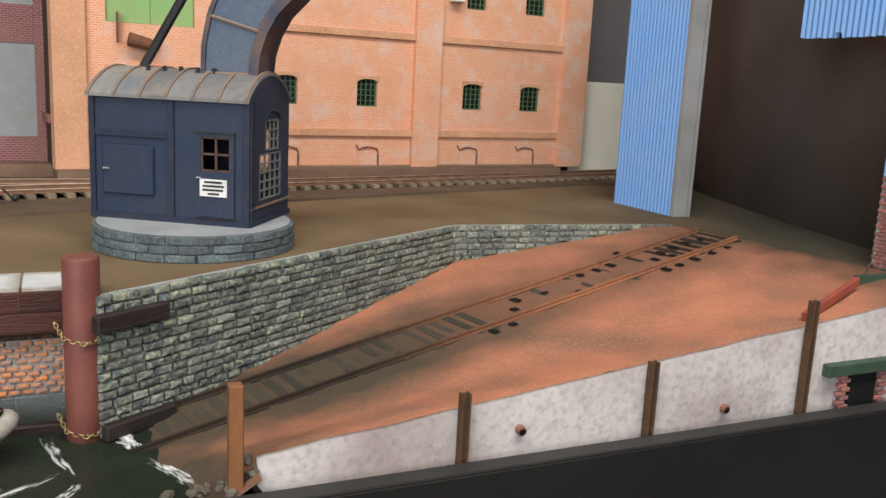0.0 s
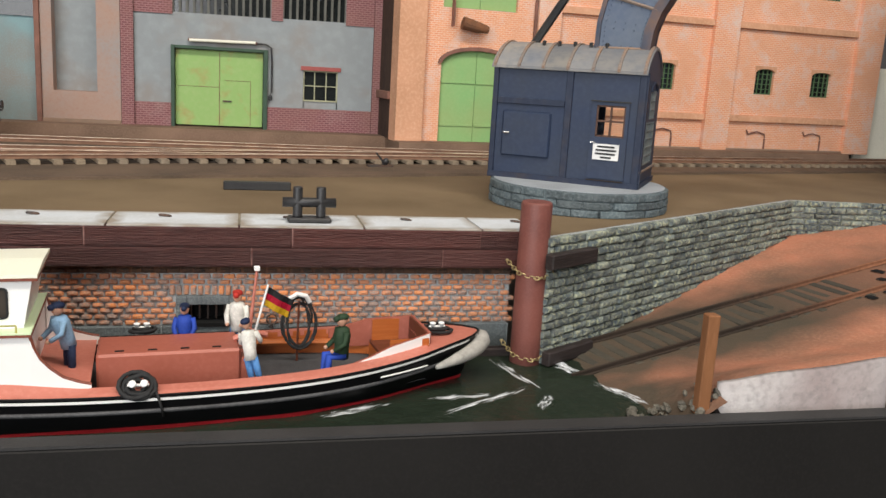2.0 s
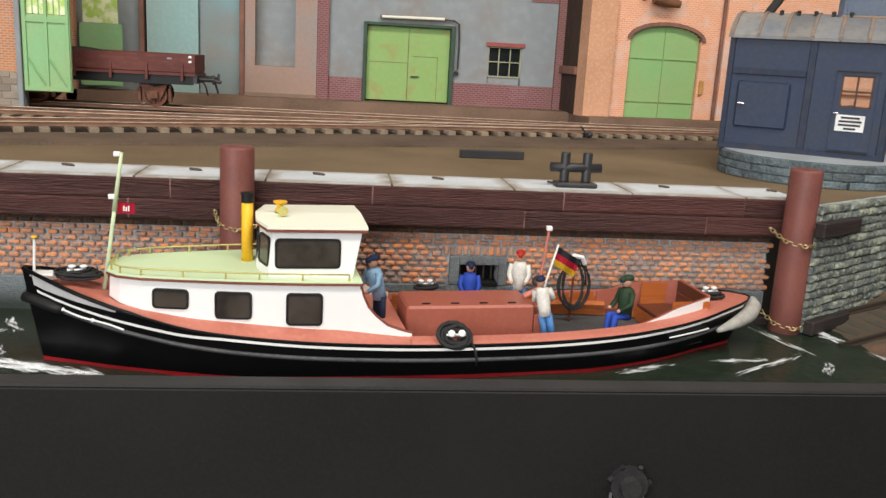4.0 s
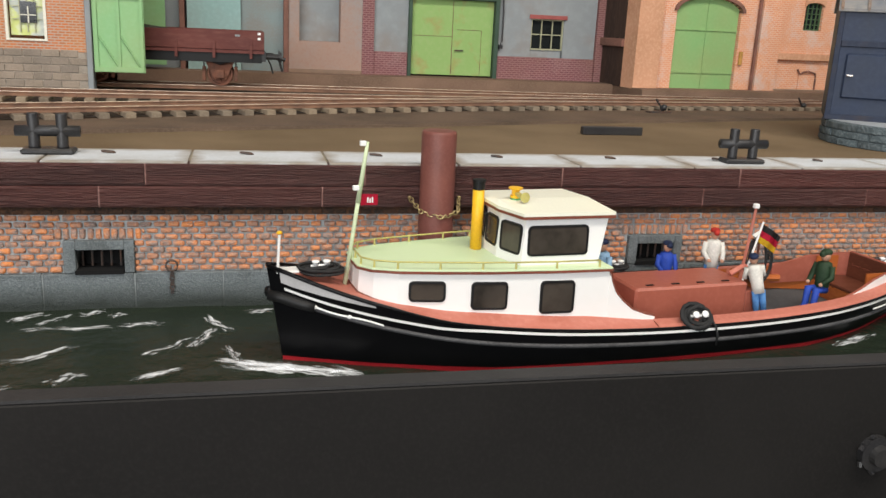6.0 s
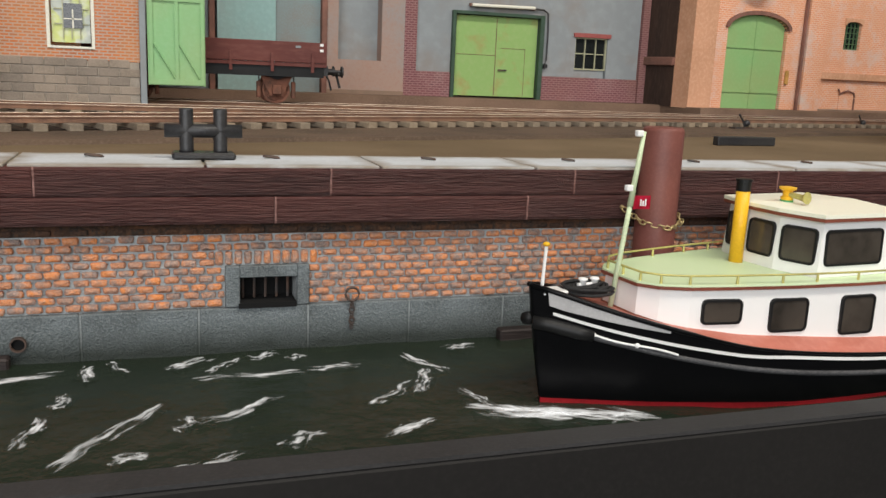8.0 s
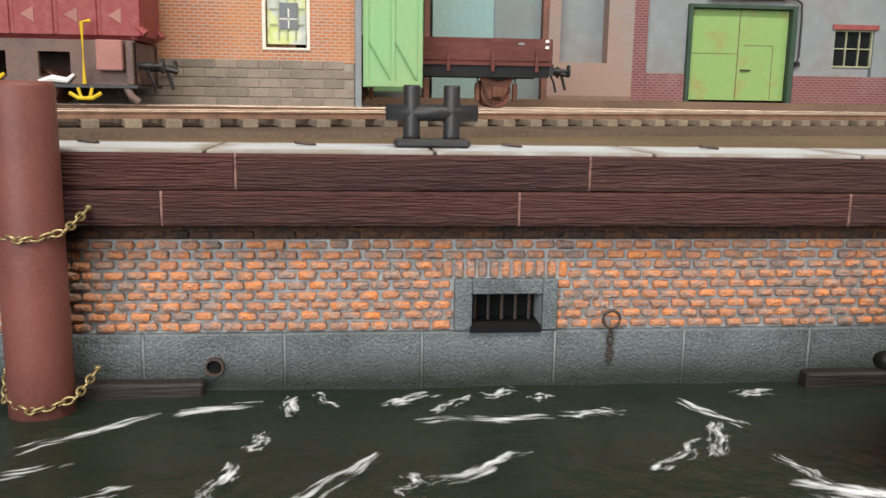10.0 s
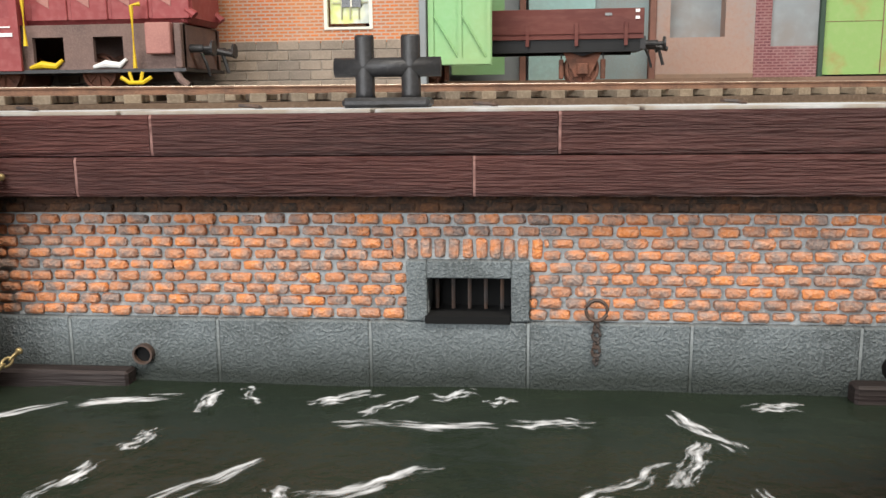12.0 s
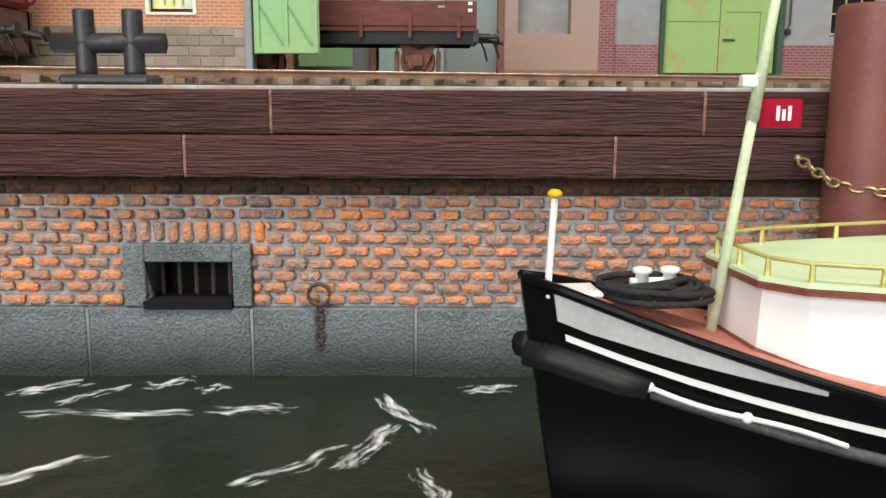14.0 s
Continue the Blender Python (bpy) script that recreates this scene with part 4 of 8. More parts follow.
def retaining_wall():
    """Two straight runs of squared rubble with a rough face."""
    rnd = random.Random(11)
    core = None
    joined = bmesh.new()
    made = 0
    row = 0.0053
    for run, (a, b, far) in enumerate(((WALL_A, WALL_B, 0), (WALL_B, WALL_C, 1))):
        d = (b - a).normalized()
        length = (b - a).length
        n = Vector((d.y, -d.x))
        m = Matrix(((d.x, -n.x, 0, a.x), (d.y, -n.y, 0, a.y), (0, 0, 1, 0), (0, 0, 0, 1)))
        bm = bx(0, length, 0.001, 0.012, -0.02, 0.0788)
        bm.transform(m)
        if core is None:
            core = setting("wall_slipway", bm, "mortar", "mossy grey rubble retaining wall beside the slipway", "retaining wall")
        else:
            part("return_wall", bm, "mortar", core)
        r = 0
        z = 0.0795 - row
        while z > -0.01:
            x = rnd.uniform(-0.006, 0.0)
            while x < length - 0.001:
                w = rnd.uniform(0.0085, 0.0150)
                x0, x1 = max(x, 0.0), min(x + w, length)
                p = a + d * ((x0 + x1) / 2)
                if x1 - x0 > 0.002 and z + row > ramp_z(p.x + n.x * 0.004, p.y + n.y * 0.004) - 0.001:
                    sb = bmesh.new() if (run == 0 and made < 300 and (x0 + x1) / 2 < 0.24) else joined
                    f = -0.0011 - rnd.uniform(0, 0.0019)
                    g = 0.00035
                    c = []
                    for y, k in ((0.0015, 0.0), (f + 0.0010, 0.0002), (f, 0.0008)):
                        c.append([Vector((xx + s * k + rnd.uniform(-0.0004, 0.0004), y, zz + t * k + rnd.uniform(-0.0004, 0.0004))) for xx, zz, s, t in ((x0 + g, z + g, 1, 1), (x1 - g, z + g, -1, 1), (x1 - g, z + row - g, -1, -1), (x0 + g, z + row - g, 1, -1))])
                    c = [[sb.verts.new(m @ q) for q in ring] for ring in c]
                    mid = sb.verts.new(m @ Vector(((x0 + x1) / 2 + rnd.uniform(-0.001, 0.001), f - rnd.uniform(0.0002, 0.0007), z + row / 2)))
                    for p0, p1 in zip(c, c[1:]):
                        for k in range(4):
                            sb.faces.new((p0[k], p0[(k + 1) % 4], p1[(k + 1) % 4], p1[k]))
                    for k in range(4):
                        sb.faces.new((c[-1][k], c[-1][(k + 1) % 4], mid))
                    if sb is not joined:
                        part("stone", sb, "wall_stone", core)
                        made += 1
                x += w
            z -= row
            r += 1
    tagged(part("stone_facing", joined, "wall_stone", core), kind="stuff")


retaining_wall()


def front_wall():
    """The whitewashed concrete wall along the near side of the slope."""
    bm = bmesh.new()
    xs = [0.082 + 0.0105 * i for i in range(56)]
    lo0, hi0, hi1, lo1 = [], [], [], []
    for x in xs:
        z = 0.0235 + 0.112 * (x - 0.085) + 0.0012 * noise.noise(Vector((x * 30, 0, 0)))
        if x > 0.45:
            z = min(z, 0.079)
        y0 = 0.3715 + 0.0005 * noise.noise(Vector((x * 50, 4, 0)))
        lo0.append(bm.verts.new((x, y0, -0.03)))
        hi0.append(bm.verts.new((x, y0, z - 0.0006)))
        hi1.append(bm.verts.new((x, y0 + 0.0036, z)))
        lo1.append(bm.verts.new((x, y0 + 0.0036, -0.03)))
    for i in range(len(xs) - 1):
        bm.faces.new((lo0[i], lo0[i + 1], hi0[i + 1], hi0[i]))
        bm.faces.new((hi0[i], hi0[i + 1], hi1[i + 1], hi1[i]))
        bm.faces.new((hi1[i], hi1[i + 1], lo1[i + 1], lo1[i]))
    bm.faces.new((lo0[0], hi0[0], hi1[0], lo1[0]))
    bm.faces.new((lo0[-1], lo1[-1], hi1[-1], hi0[-1]))
    setting("wall_front", bm, "concrete", "stained whitewashed concrete wall along the slope", "wall", True)
    for i, (x, top, turn) in enumerate(((0.1855, 0.0455, 0), (0.3020, 0.0515, 0), (0.4190, 0.0795, 0))):
        p = thing("steel_post", "rusty steel section post against the concrete wall", "post", pose(x, 0.3675, -0.02), "posts along the concrete wall")
        h = top + 0.02
        for s in (-1, 1):
            part("flange", bx(s * 0.0019 - 0.0006, s * 0.0019 + 0.0006, -0.0026, 0.0026, 0, h, 0.0002), "steel_rust", p)
        part("web", bx(-0.0013, 0.0013, -0.0004, 0.0008, 0, h), "steel_rust", p)
    p = thing("timber_post", "square brown timber post with a slanting brace", "post", pose(0.0715, 0.3705, -0.02), "posts along the concrete wall")
    part("upright", bx(-0.0033, 0.0033, -0.0033, 0.0033, 0, 0.081, 0.0006), "post_wood", p)
    bm = bx(-0.0014, 0.0014, -0.0015, 0.0015, 0, 0.026, 0.0003)
    bm.transform(pose(0.0145, 0.002, 0.022, 0, -38, 0))
    part("brace", bm, "timber_dark", p)
    for x, z in ((0.2205, 0.0205), (0.3595, 0.0165)):
        st = thing("pipe_stub", "short rusty pipe end in the concrete wall", "pipe", pose(x, 0.3715, z), "pipe ends in the concrete wall")
        bm = bmesh.new()
        tube(bm, [(0, 0.001, 0), (0, -0.0035, -0.0006)], 0.0026, 14)
        part("pipe_body", bm, "pipe_rust", st)
        bm = bmesh.new()
        tube(bm, [(0, -0.0036, -0.0006), (0, -0.0040, -0.0007)], 0.0019, 14)
        part("bore", bm, "black_gap", st)
    cu = thing("culvert", "small culvert with a green steel lintel and brick jambs", "culvert", pose(0.472, 0.3700, 0))
    part("lintel", bx(-0.034, 0.05, -0.0045, 0.003, 0.0285, 0.0365, 0.0006), "green_trim", cu, "green painted steel lintel")
    part("opening", bx(-0.0115, 0.0135, -0.0008, 0.0012, -0.01, 0.0283), "black_gap", cu)
    rnd = random.Random(2)
    bm0 = bmesh.new()
    box(bm0, -0.0036, 0.0036, -0.0022, 0.002, -0.0013, 0.0013, 0.0004)
    me = mesh_of("brick", bm0, "red_brick")
    for side in (-0.0165, 0.0185):
        for k in range(11):
            ob = new("brick", me)
            ob.parent = cu
            ob.location = (side + (0.0018 if k % 2 else -0.0012), rnd.uniform(-0.0004, 0.0004), -0.002 + 0.0029 * k)


MAT["pipe_rust"] = material("pipe_rust", (0.30, 0.13, 0.09), (0.18, 0.08, 0.055), scale=150, rough=0.85)
MAT["edge_red"] = material("edge_red", (0.36, 0.075, 0.05), (0.26, 0.07, 0.045), scale=60, rough=0.75)


def rubble():
    """Loose stones at the water's edge beside the timber post."""
    rnd = random.Random(31)
    bm = bmesh.new()
    for k in range(46):
        x, y = rnd.uniform(0.040, 0.082), rnd.uniform(0.366, 0.392)
        r = rnd.uniform(0.0012, 0.0034)
        n0 = len(bm.verts)
        bmesh.ops.create_icosphere(bm, subdivisions=1, radius=r, matrix=pose(x, y, max(0.0006, ramp_z(x, y)) + r * 0.25, rnd.uniform(0, 90), 0, rnd.uniform(0, 90)) @ Matrix.Diagonal((1.25, 0.9, 0.65, 1)))
        bm.verts.ensure_lookup_table()
        for v in bm.verts[n0:]:
            v.co += Vector((rnd.uniform(-1, 1), rnd.uniform(-1, 1), rnd.uniform(-1, 1))) * r * 0.16
    tagged(part("rubble", bm, "rubble_stone"), "loose grey-brown rubble at the foot of the slope", "rubble", kind="stuff")


MAT["rubble_stone"] = material("rubble_stone", (0.15, 0.135, 0.105), (0.09, 0.085, 0.07), (0.26, 0.23, 0.19), scale=90, fine=700, rough=0.95, bump=0.6, vary=0.3)
rubble()
MAT["red_brick"] = material("red_brick", (0.30, 0.10, 0.085), (0.22, 0.09, 0.08), (0.45, 0.36, 0.33), scale=120, rough=0.9, vary=0.25)
front_wall()
edge_beam = part("edge_beam", bx(0, 0.083, -0.002, 0.002, -0.004, 0.002, 0.0004), "edge_red")
edge_beam.matrix_basis = Matrix.Translation((0.428, 0.382, 0.0655)) @ pose(0, 0, 0, 0, -9, 20)
tagged(edge_beam, "rust-red edging beam along the head of the slope", "beam")
gate_box = thing("sluice_box", "dark green steel sluice frame with a chain hook", "sluice", pose(0.535, 0.418, 0.060))
part("side_plate", bx(-0.022, 0.045, -0.002, 0.002, 0, 0.0195, 0.0005), "green_trim", gate_box)
part("cross_plate", bx(0.041, 0.045, -0.040, -0.0025, 0, 0.0195, 0.0005), "green_trim", gate_box)
bm = bmesh.new()
tube(bm, [(-0.012, 0, 0.0195), (-0.011, 0, 0.0255), (-0.009, 0, 0.0275), (-0.007, 0, 0.0255)], 0.0009, 6)
part("hook", bm, "iron", gate_box)

# ---- tracks ----


def spline(points):
    xs, ys = [p[0] for p in points], [p[1] for p in points]

    def f(x):
        k = max(1, min(len(xs) - 3, sum(1 for a in xs if a <= x) - 1))
        p = [(xs[k + j], ys[k + j]) for j in (-1, 0, 1, 2)]
        x0, y0, x1, y1 = p[1][0], p[1][1], p[2][0], p[2][1]
        m0, m1 = (p[2][1] - p[0][1]) / (p[2][0] - p[0][0]), (p[3][1] - p[1][1]) / (p[3][0] - p[1][0])
        t = (x - x0) / (x1 - x0)
        if t < 0 or t > 1:
            return y0 + m0 * (x - x0) if t < 0 else y1 + m1 * (x - x1)
        h = x1 - x0
        return (2 * t ** 3 - 3 * t * t + 1) * y0 + (t ** 3 - 2 * t * t + t) * h * m0 + (3 * t * t - 2 * t ** 3) * y1 + (t ** 3 - t * t) * h * m1

    return f


FRONT = spline([(-1.3, 0.450), (-0.9, 0.549), (-0.62, 0.646), (-0.41, 0.729), (-0.2, 0.802), (0.04, 0.858), (0.28, 0.902), (0.45, 0.938), (0.65, 0.985), (0.95, 1.05)])
SECOND = spline([(-1.3, 0.772), (-0.9, 0.774), (-0.5, 0.786), (-0.3, 0.802), (-0.1, 0.832), (0.05, 0.862), (0.2, 0.89)])
THIRD = spline([(-1.3, 0.889), (-0.9, 0.889), (-0.5, 0.889), (-0.3, 0.889), (-0.1, 0.890), (0.1, 0.894), (0.3, 0.908)])
RAIL_TOP = 0.0887
# near-black colour for the shadowed gaps between sleepers
MAT["ash"] = material("ash", (0.045, 0.034, 0.026), (0.03, 0.022, 0.017), (0.08, 0.06, 0.045), scale=60, fine=500, rough=0.95)


def railway(f, x0, x1, label, ties):
    tr = thing("railway_track", label, "track", pose(0, 0, 0), "tracks on the quay")
    n = int((x1 - x0) / 0.03)
    for side in (-0.0165, 0.0165):
        for name, prof, mat in (("rail", ((-0.0014, 0.0851), (-0.0014, 0.0857), (-0.0004, 0.0861), (-0.0004, 0.0875), (-0.0009, 0.0877), (-0.0009, 0.0884), (0.0009, 0.0884), (0.0009, 0.0877), (0.0004, 0.0875), (0.0004, 0.0861), (0.0014, 0.0857), (0.0014, 0.0851)), "rail_rust"),
                                ("rail_head", ((-0.0008, 0.08842), (-0.0007, RAIL_TOP), (0.0007, RAIL_TOP), (0.0008, 0.08842)), "rail_bright")):
            bm = bmesh.new()
            rows = []
            for k in range(n + 1):
                x = x0 + (x1 - x0) * k / n
                s = (f(x + 0.001) - f(x - 0.001)) / 0.002
                q = math.hypot(1, s)
                nx, ny = -s / q, 1 / q
                rows.append([bm.verts.new((x + nx * (side + a), f(x) + ny * (side + a), z)) for a, z in prof])
            k = len(prof)
            for a, b in zip(rows, rows[1:]):
                for j in range(k):
                    bm.faces.new((a[j], a[(j + 1) % k], b[(j + 1) % k], b[j]))
            bm.faces.new(rows[0])
            bm.faces.new(rows[-1][::-1])
            bmesh.ops.recalc_face_normals(bm, faces=bm.faces[:])
            part(name, bm, mat, tr, "worn bright rail head" if name == "rail_head" else "")
    if ties:
        bm = bx(-0.0036, 0.0036, -0.029, 0.029, 0.0, 0.0040, 0.0004)
        me = mesh_of("sleeper", bm, "sleeper")
        bm = bx(-0.0016, 0.0016, -0.0028, 0.0028, 0.0039, 0.0050, 0.0003)
        x = x0 + 0.01
        rnd = random.Random(int(-x0 * 100))
        while x < x1:
            s = (f(x + 0.001) - f(x - 0.001)) / 0.002
            ob = new("sleeper", me)
            ob.parent = tr
            ob.matrix_basis = Matrix.Translation((x, f(x), QUAY + 0.0022)) @ pose(0, 0, 0, 0, 0, math.degrees(math.atan(s)) + rnd.uniform(-0.8, 0.8))
            x += 0.0162
        # added dark sheet that stands in for shadow between the sleepers
        bm = bmesh.new()
        rows = [[bm.verts.new((xx, f(xx) + a, QUAY + 0.0031)) for a in (-0.0255, 0.0265)] for xx in (x0 + (x1 - x0) * k / 60 for k in range(61))]
        for a, b in zip(rows, rows[1:]):
            bm.faces.new((a[0], b[0], b[1], a[1]))
        part("ash_fill", bm, "ash", tr, "dark sheet painting the shade between the sleepers")


railway(FRONT, -1.2, 1.0, "rusty track on brown sleepers along the quay edge", True)
railway(SECOND, -1.2, 0.12, "rusty siding track that joins the quay track", True)
railway(THIRD, -0.95, 0.22, "rusty track leading out of the brick shed", False)


def point_lever(x, y, turn):
    lv = thing("point_lever", "small black point lever with a round weight beside the track", "lever", pose(x, y, QUAY + 0.0025, 0, 0, turn), "point levers")
    part("base_plate", bx(-0.012, 0.012, -0.004, 0.004, 0, 0.0016), "iron", lv)
    bm = bmesh.new()
    tube(bm, [(0.004, 0, 0.0016), (0.002, 0, 0.006), (-0.004, 0, 0.013)], 0.0009, 6)
    part("arm", bm, "steel_dark", lv)
    bm = bmesh.new()
    bmesh.ops.create_icosphere(bm, subdivisions=2, radius=0.0032, matrix=pose(0.006, 0, 0.005))
    part("weight", bm, "steel_dark", lv, "", True)


point_lever(-0.035, 0.795, 10)
point_lever(0.165, 0.862, 20)

# ---- grey warehouse ----
GREY_Y, BASE = 1.020, 0.0945


def pane_window(parent, x0, x1, z0, z1, y, nx, nz, frame_mat, glass="dark_glass", bar=0.0011, depth=0.004, name="window"):
    """A framed window with glazing bars, sunk into its wall."""
    bm = bmesh.new()
    box(bm, x0, x0 + bar * 1.4, y, y + 0.003, z0, z1)
    box(bm, x1 - bar * 1.4, x1, y, y + 0.003, z0, z1)
    box(bm, x0 + bar * 1.4, x1 - bar * 1.4, y, y + 0.003, z0, z0 + bar * 1.4)
    box(bm, x0 + bar * 1.4, x1 - bar * 1.4, y, y + 0.003, z1 - bar * 1.4, z1)
    w = part(name, bm, frame_mat, parent)
    for k in range(1, nx):
        x = x0 + (x1 - x0) * k / nx
        part("glazing_bar", bx(x - bar / 2, x + bar / 2, y + 0.0003, y + 0.002, z0 + bar, z1 - bar), frame_mat, w)
    for k in range(1, nz):
        z = z0 + (z1 - z0) * k / nz
        part("glazing_bar", bx(x0 + bar, x1 - bar, y + 0.0006, y + 0.0018, z - bar / 2, z + bar / 2), frame_mat, w)
    part("pane", bx(x0 + bar, x1 - bar, y + 0.0024, y + 0.0032, z0 + bar, z1 - bar), glass, w)
    return w


MAT["window_cream"] = material("window_cream", (0.42, 0.42, 0.28), scale=80, rough=0.7)
MAT["window_green"] = material("window_green", (0.09, 0.16, 0.075), scale=80, rough=0.7)
MAT["red_lintel"] = material("red_lintel", (0.36, 0.10, 0.09), scale=80, rough=0.8)


def grey_warehouse():
    b = thing("warehouse", "grey plastered warehouse with purple brick piers and green gate", "building", pose(0, 0, 0))
    top = 0.42
    gate, win = (-0.2365, -0.1385, BASE - 0.001, 0.1815), (-0.0935, -0.0535, 0.1206, 0.1645)
    strips = [(-0.238, -0.131, 0.220, 0.252), (-0.1175, -0.0465, 0.2205, 0.2525)]
    part("wall", wall_with_holes(-0.279, -0.0135, 0.1205, top, GREY_Y, GREY_Y + 0.02, [gate, win] + strips), "grey_plaster", b)
    part("brick_base", bx(-0.279, -0.2402, GREY_Y - 0.002, GREY_Y + 0.02, BASE - 0.001, 0.1203), "purple_brick", b)
    part("brick_base", bx(-0.1338, -0.0135, GREY_Y - 0.002, GREY_Y + 0.02, BASE - 0.001, 0.1203), "purple_brick", b)
    for x0, x1 in ((-0.2925, -0.2792), (-0.0133, 0.0060)):
        part("pier", bx(x0, x1, GREY_Y - 0.005, GREY_Y + 0.02, BASE - 0.001, top), "purple_brick", b)
    for x0, x1 in ((-0.2790, -0.2382), (-0.1308, -0.1178), (-0.0463, -0.0135)):
        part("brick_panel", bx(x0, x1, GREY_Y - 0.0015, GREY_Y - 0.0001, 0.2175, 0.256), "purple_brick", b)
    for s in strips:
        w = part("strip_window", bx(s[0], s[1], GREY_Y + 0.006, GREY_Y + 0.008, s[2], s[3]), "dark_glass", b)
        n = int((s[1] - s[0]) / 0.0072)
        for k in range(n + 1):
            x = s[0] + (s[1] - s[0]) * k / n
            part("bar", bx(x - 0.0013, x + 0.0013, GREY_Y + 0.001, GREY_Y + 0.004, s[2], s[3]), "bar_grey", w)
    # sliding gate
    g = part("gate", bx(gate[0] + 0.001, gate[1] - 0.001, GREY_Y + 0.003, GREY_Y + 0.006, gate[2] + 0.003, gate[3] - 0.001), "gate_green", b, "yellow-green sheet gate with rust spots")
    for a in ((gate[0] - 0.0035, gate[0] + 0.0005, gate[2], gate[3] + 0.003), (gate[1] - 0.0005, gate[1] + 0.0045, gate[2], gate[3] + 0.003), (gate[0] + 0.0006, gate[1] - 0.0006, gate[3] - 0.0005, gate[3] + 0.003)):
        part("gate_frame", bx(a[0], a[1], GREY_Y - 0.0045, GREY_Y + 0.003, a[2], a[3], 0.0004), "green_trim", g)
    part("seam", bx(-0.1878, -0.1872, GREY_Y + 0.0024, GREY_Y + 0.0029, gate[2] + 0.004, gate[3] - 0.002), "rust_band", g)
    for a in ((-0.1820, -0.1530, 0.1478, 0.1482), (-0.1532, -0.1528, 0.0975, 0.1477), (-0.2330, -0.1880, 0.1398, 0.1402)):
        part("sheet_edge", bx(a[0], a[1], GREY_Y + 0.0026, GREY_Y + 0.0029, a[2], a[3]), "rust_band", g)
    part("handle", bx(-0.184, -0.174, GREY_Y + 0.0012, GREY_Y + 0.0028, 0.124, 0.1255), "iron", g)
    bm = bmesh.new()
    tube(bm, [(-0.2200, GREY_Y - 0.006, 0.1905), (-0.1480, GREY_Y - 0.006, 0.1915)], 0.0017, 10)
    lamp = part("lamp_tube", bm, "white_card", b, "pinkish white tube lamp above the gate")
    part("lamp_back", bx(-0.2215, -0.1465, GREY_Y - 0.0042, GREY_Y - 0.0002, 0.1895, 0.1925), "rust_band", lamp)
    bm = bmesh.new()
    tube(bm, [(-0.1465, GREY_Y - 0.003, 0.191), (-0.136, GREY_Y - 0.003, 0.1905), (-0.1305, GREY_Y - 0.003, 0.187), (-0.1295, GREY_Y - 0.003, 0.17), (-0.1295, GREY_Y - 0.003, 0.138), (-0.131, GREY_Y - 0.003, 0.1335)], 0.0010, 8)
    cable = part("cable", bm, "steel_dark", b)
    part("switch_box", bx(-0.1328, -0.1286, GREY_Y - 0.005, GREY_Y - 0.0005, 0.129, 0.1335, 0.0004), "steel_dark", b)
    pane_window(b, win[0], win[1], win[2] + 0.0085, win[3], GREY_Y + 0.002, 3, 2, "window_cream")
    part("lower_pane", bx(win[0] + 0.001, win[1] - 0.001, GREY_Y + 0.0035, GREY_Y + 0.005, win[2], win[2] + 0.0083), "grey_plaster", b)
    part("lintel", bx(win[0] - 0.003, win[1] + 0.003, GREY_Y - 0.002, GREY_Y - 0.0002, win[3], win[3] + 0.0045), "red_lintel", b)
    # left bay: framed recess
    part("bay_frame", wall_with_holes(-0.3735, -0.2928, BASE - 0.001, top, GREY_Y - 0.006, GREY_Y + 0.012, [(-0.362, -0.317, 0.1285, 0.3)]), "salmon_plaster", b)
    part("recess_panel", bx(-0.364, -0.315, GREY_Y + 0.0125, GREY_Y + 0.02, 0.12, 0.31), "grey_plaster", b)
    part("foot_band", bx(-0.3738, -0.2930, GREY_Y - 0.008, GREY_Y - 0.0062, BASE - 0.001, 0.0985, 0.0006), "mud_band", b)
    part("blue_gate", bx(-0.4240, -0.3775, GREY_Y + 0.001, GREY_Y + 0.006, BASE - 0.001, 0.30), "blue_grey_paint", b, "blue-grey weathered sheet gate leaf")
    part("teal_gate", bx(-0.4800, -0.4244, GREY_Y - 0.006, GREY_Y - 0.001, BASE - 0.001, 0.30), "teal_paint", b, "pale teal weathered sheet gate leaf")
    part("lintel_band", bx(-0.4795, -0.3745, GREY_Y - 0.001, GREY_Y + 0.0008, 0.205, 0.235), "dark_glass", b)
    for x in (-0.4843, -0.3755):
        part("jamb", bx(x - 0.0036, x + 0.0018, GREY_Y - 0.009, GREY_Y + 0.01, BASE - 0.001, 0.32, 0.0005), "rust_band", b)
    part("end_wall", bx(-0.66, -0.4882, GREY_Y, GREY_Y + 0.02, BASE - 0.001, top), "grey_plaster", b)
    part("rear_wall", bx(-0.66, 0.006, GREY_Y + 0.12, GREY_Y + 0.13, BASE - 0.001, top), "grey_plaster", b)
    part("roof", bx(-0.67, 0.0055, GREY_Y - 0.004, GREY_Y + 0.13, top + 0.0005, top + 0.01), "grey_board", b)


MAT["bar_grey"] = material("bar_grey", (0.13, 0.13, 0.115), scale=60, rough=0.8)
MAT["gate_green"] = material("gate_green", (0.27, 0.43, 0.14), (0.38, 0.23, 0.09), (0.35, 0.46, 0.19), scale=42, fine=200, rough=0.6, bump=0.2, mix=0.4, sharp=(0.55, 0.74), wear=0.4)
MAT["salmon_plaster"] = material("salmon_plaster", (0.37, 0.255, 0.205), (0.28, 0.285, 0.285), (0.36, 0.20, 0.15), scale=13, fine=400, rough=0.9, bump=0.4, mix=0.5)
MAT["mud_band"] = material("mud_band", (0.21, 0.15, 0.11), (0.30, 0.19, 0.13), scale=40, rough=0.95)
grey_warehouse()

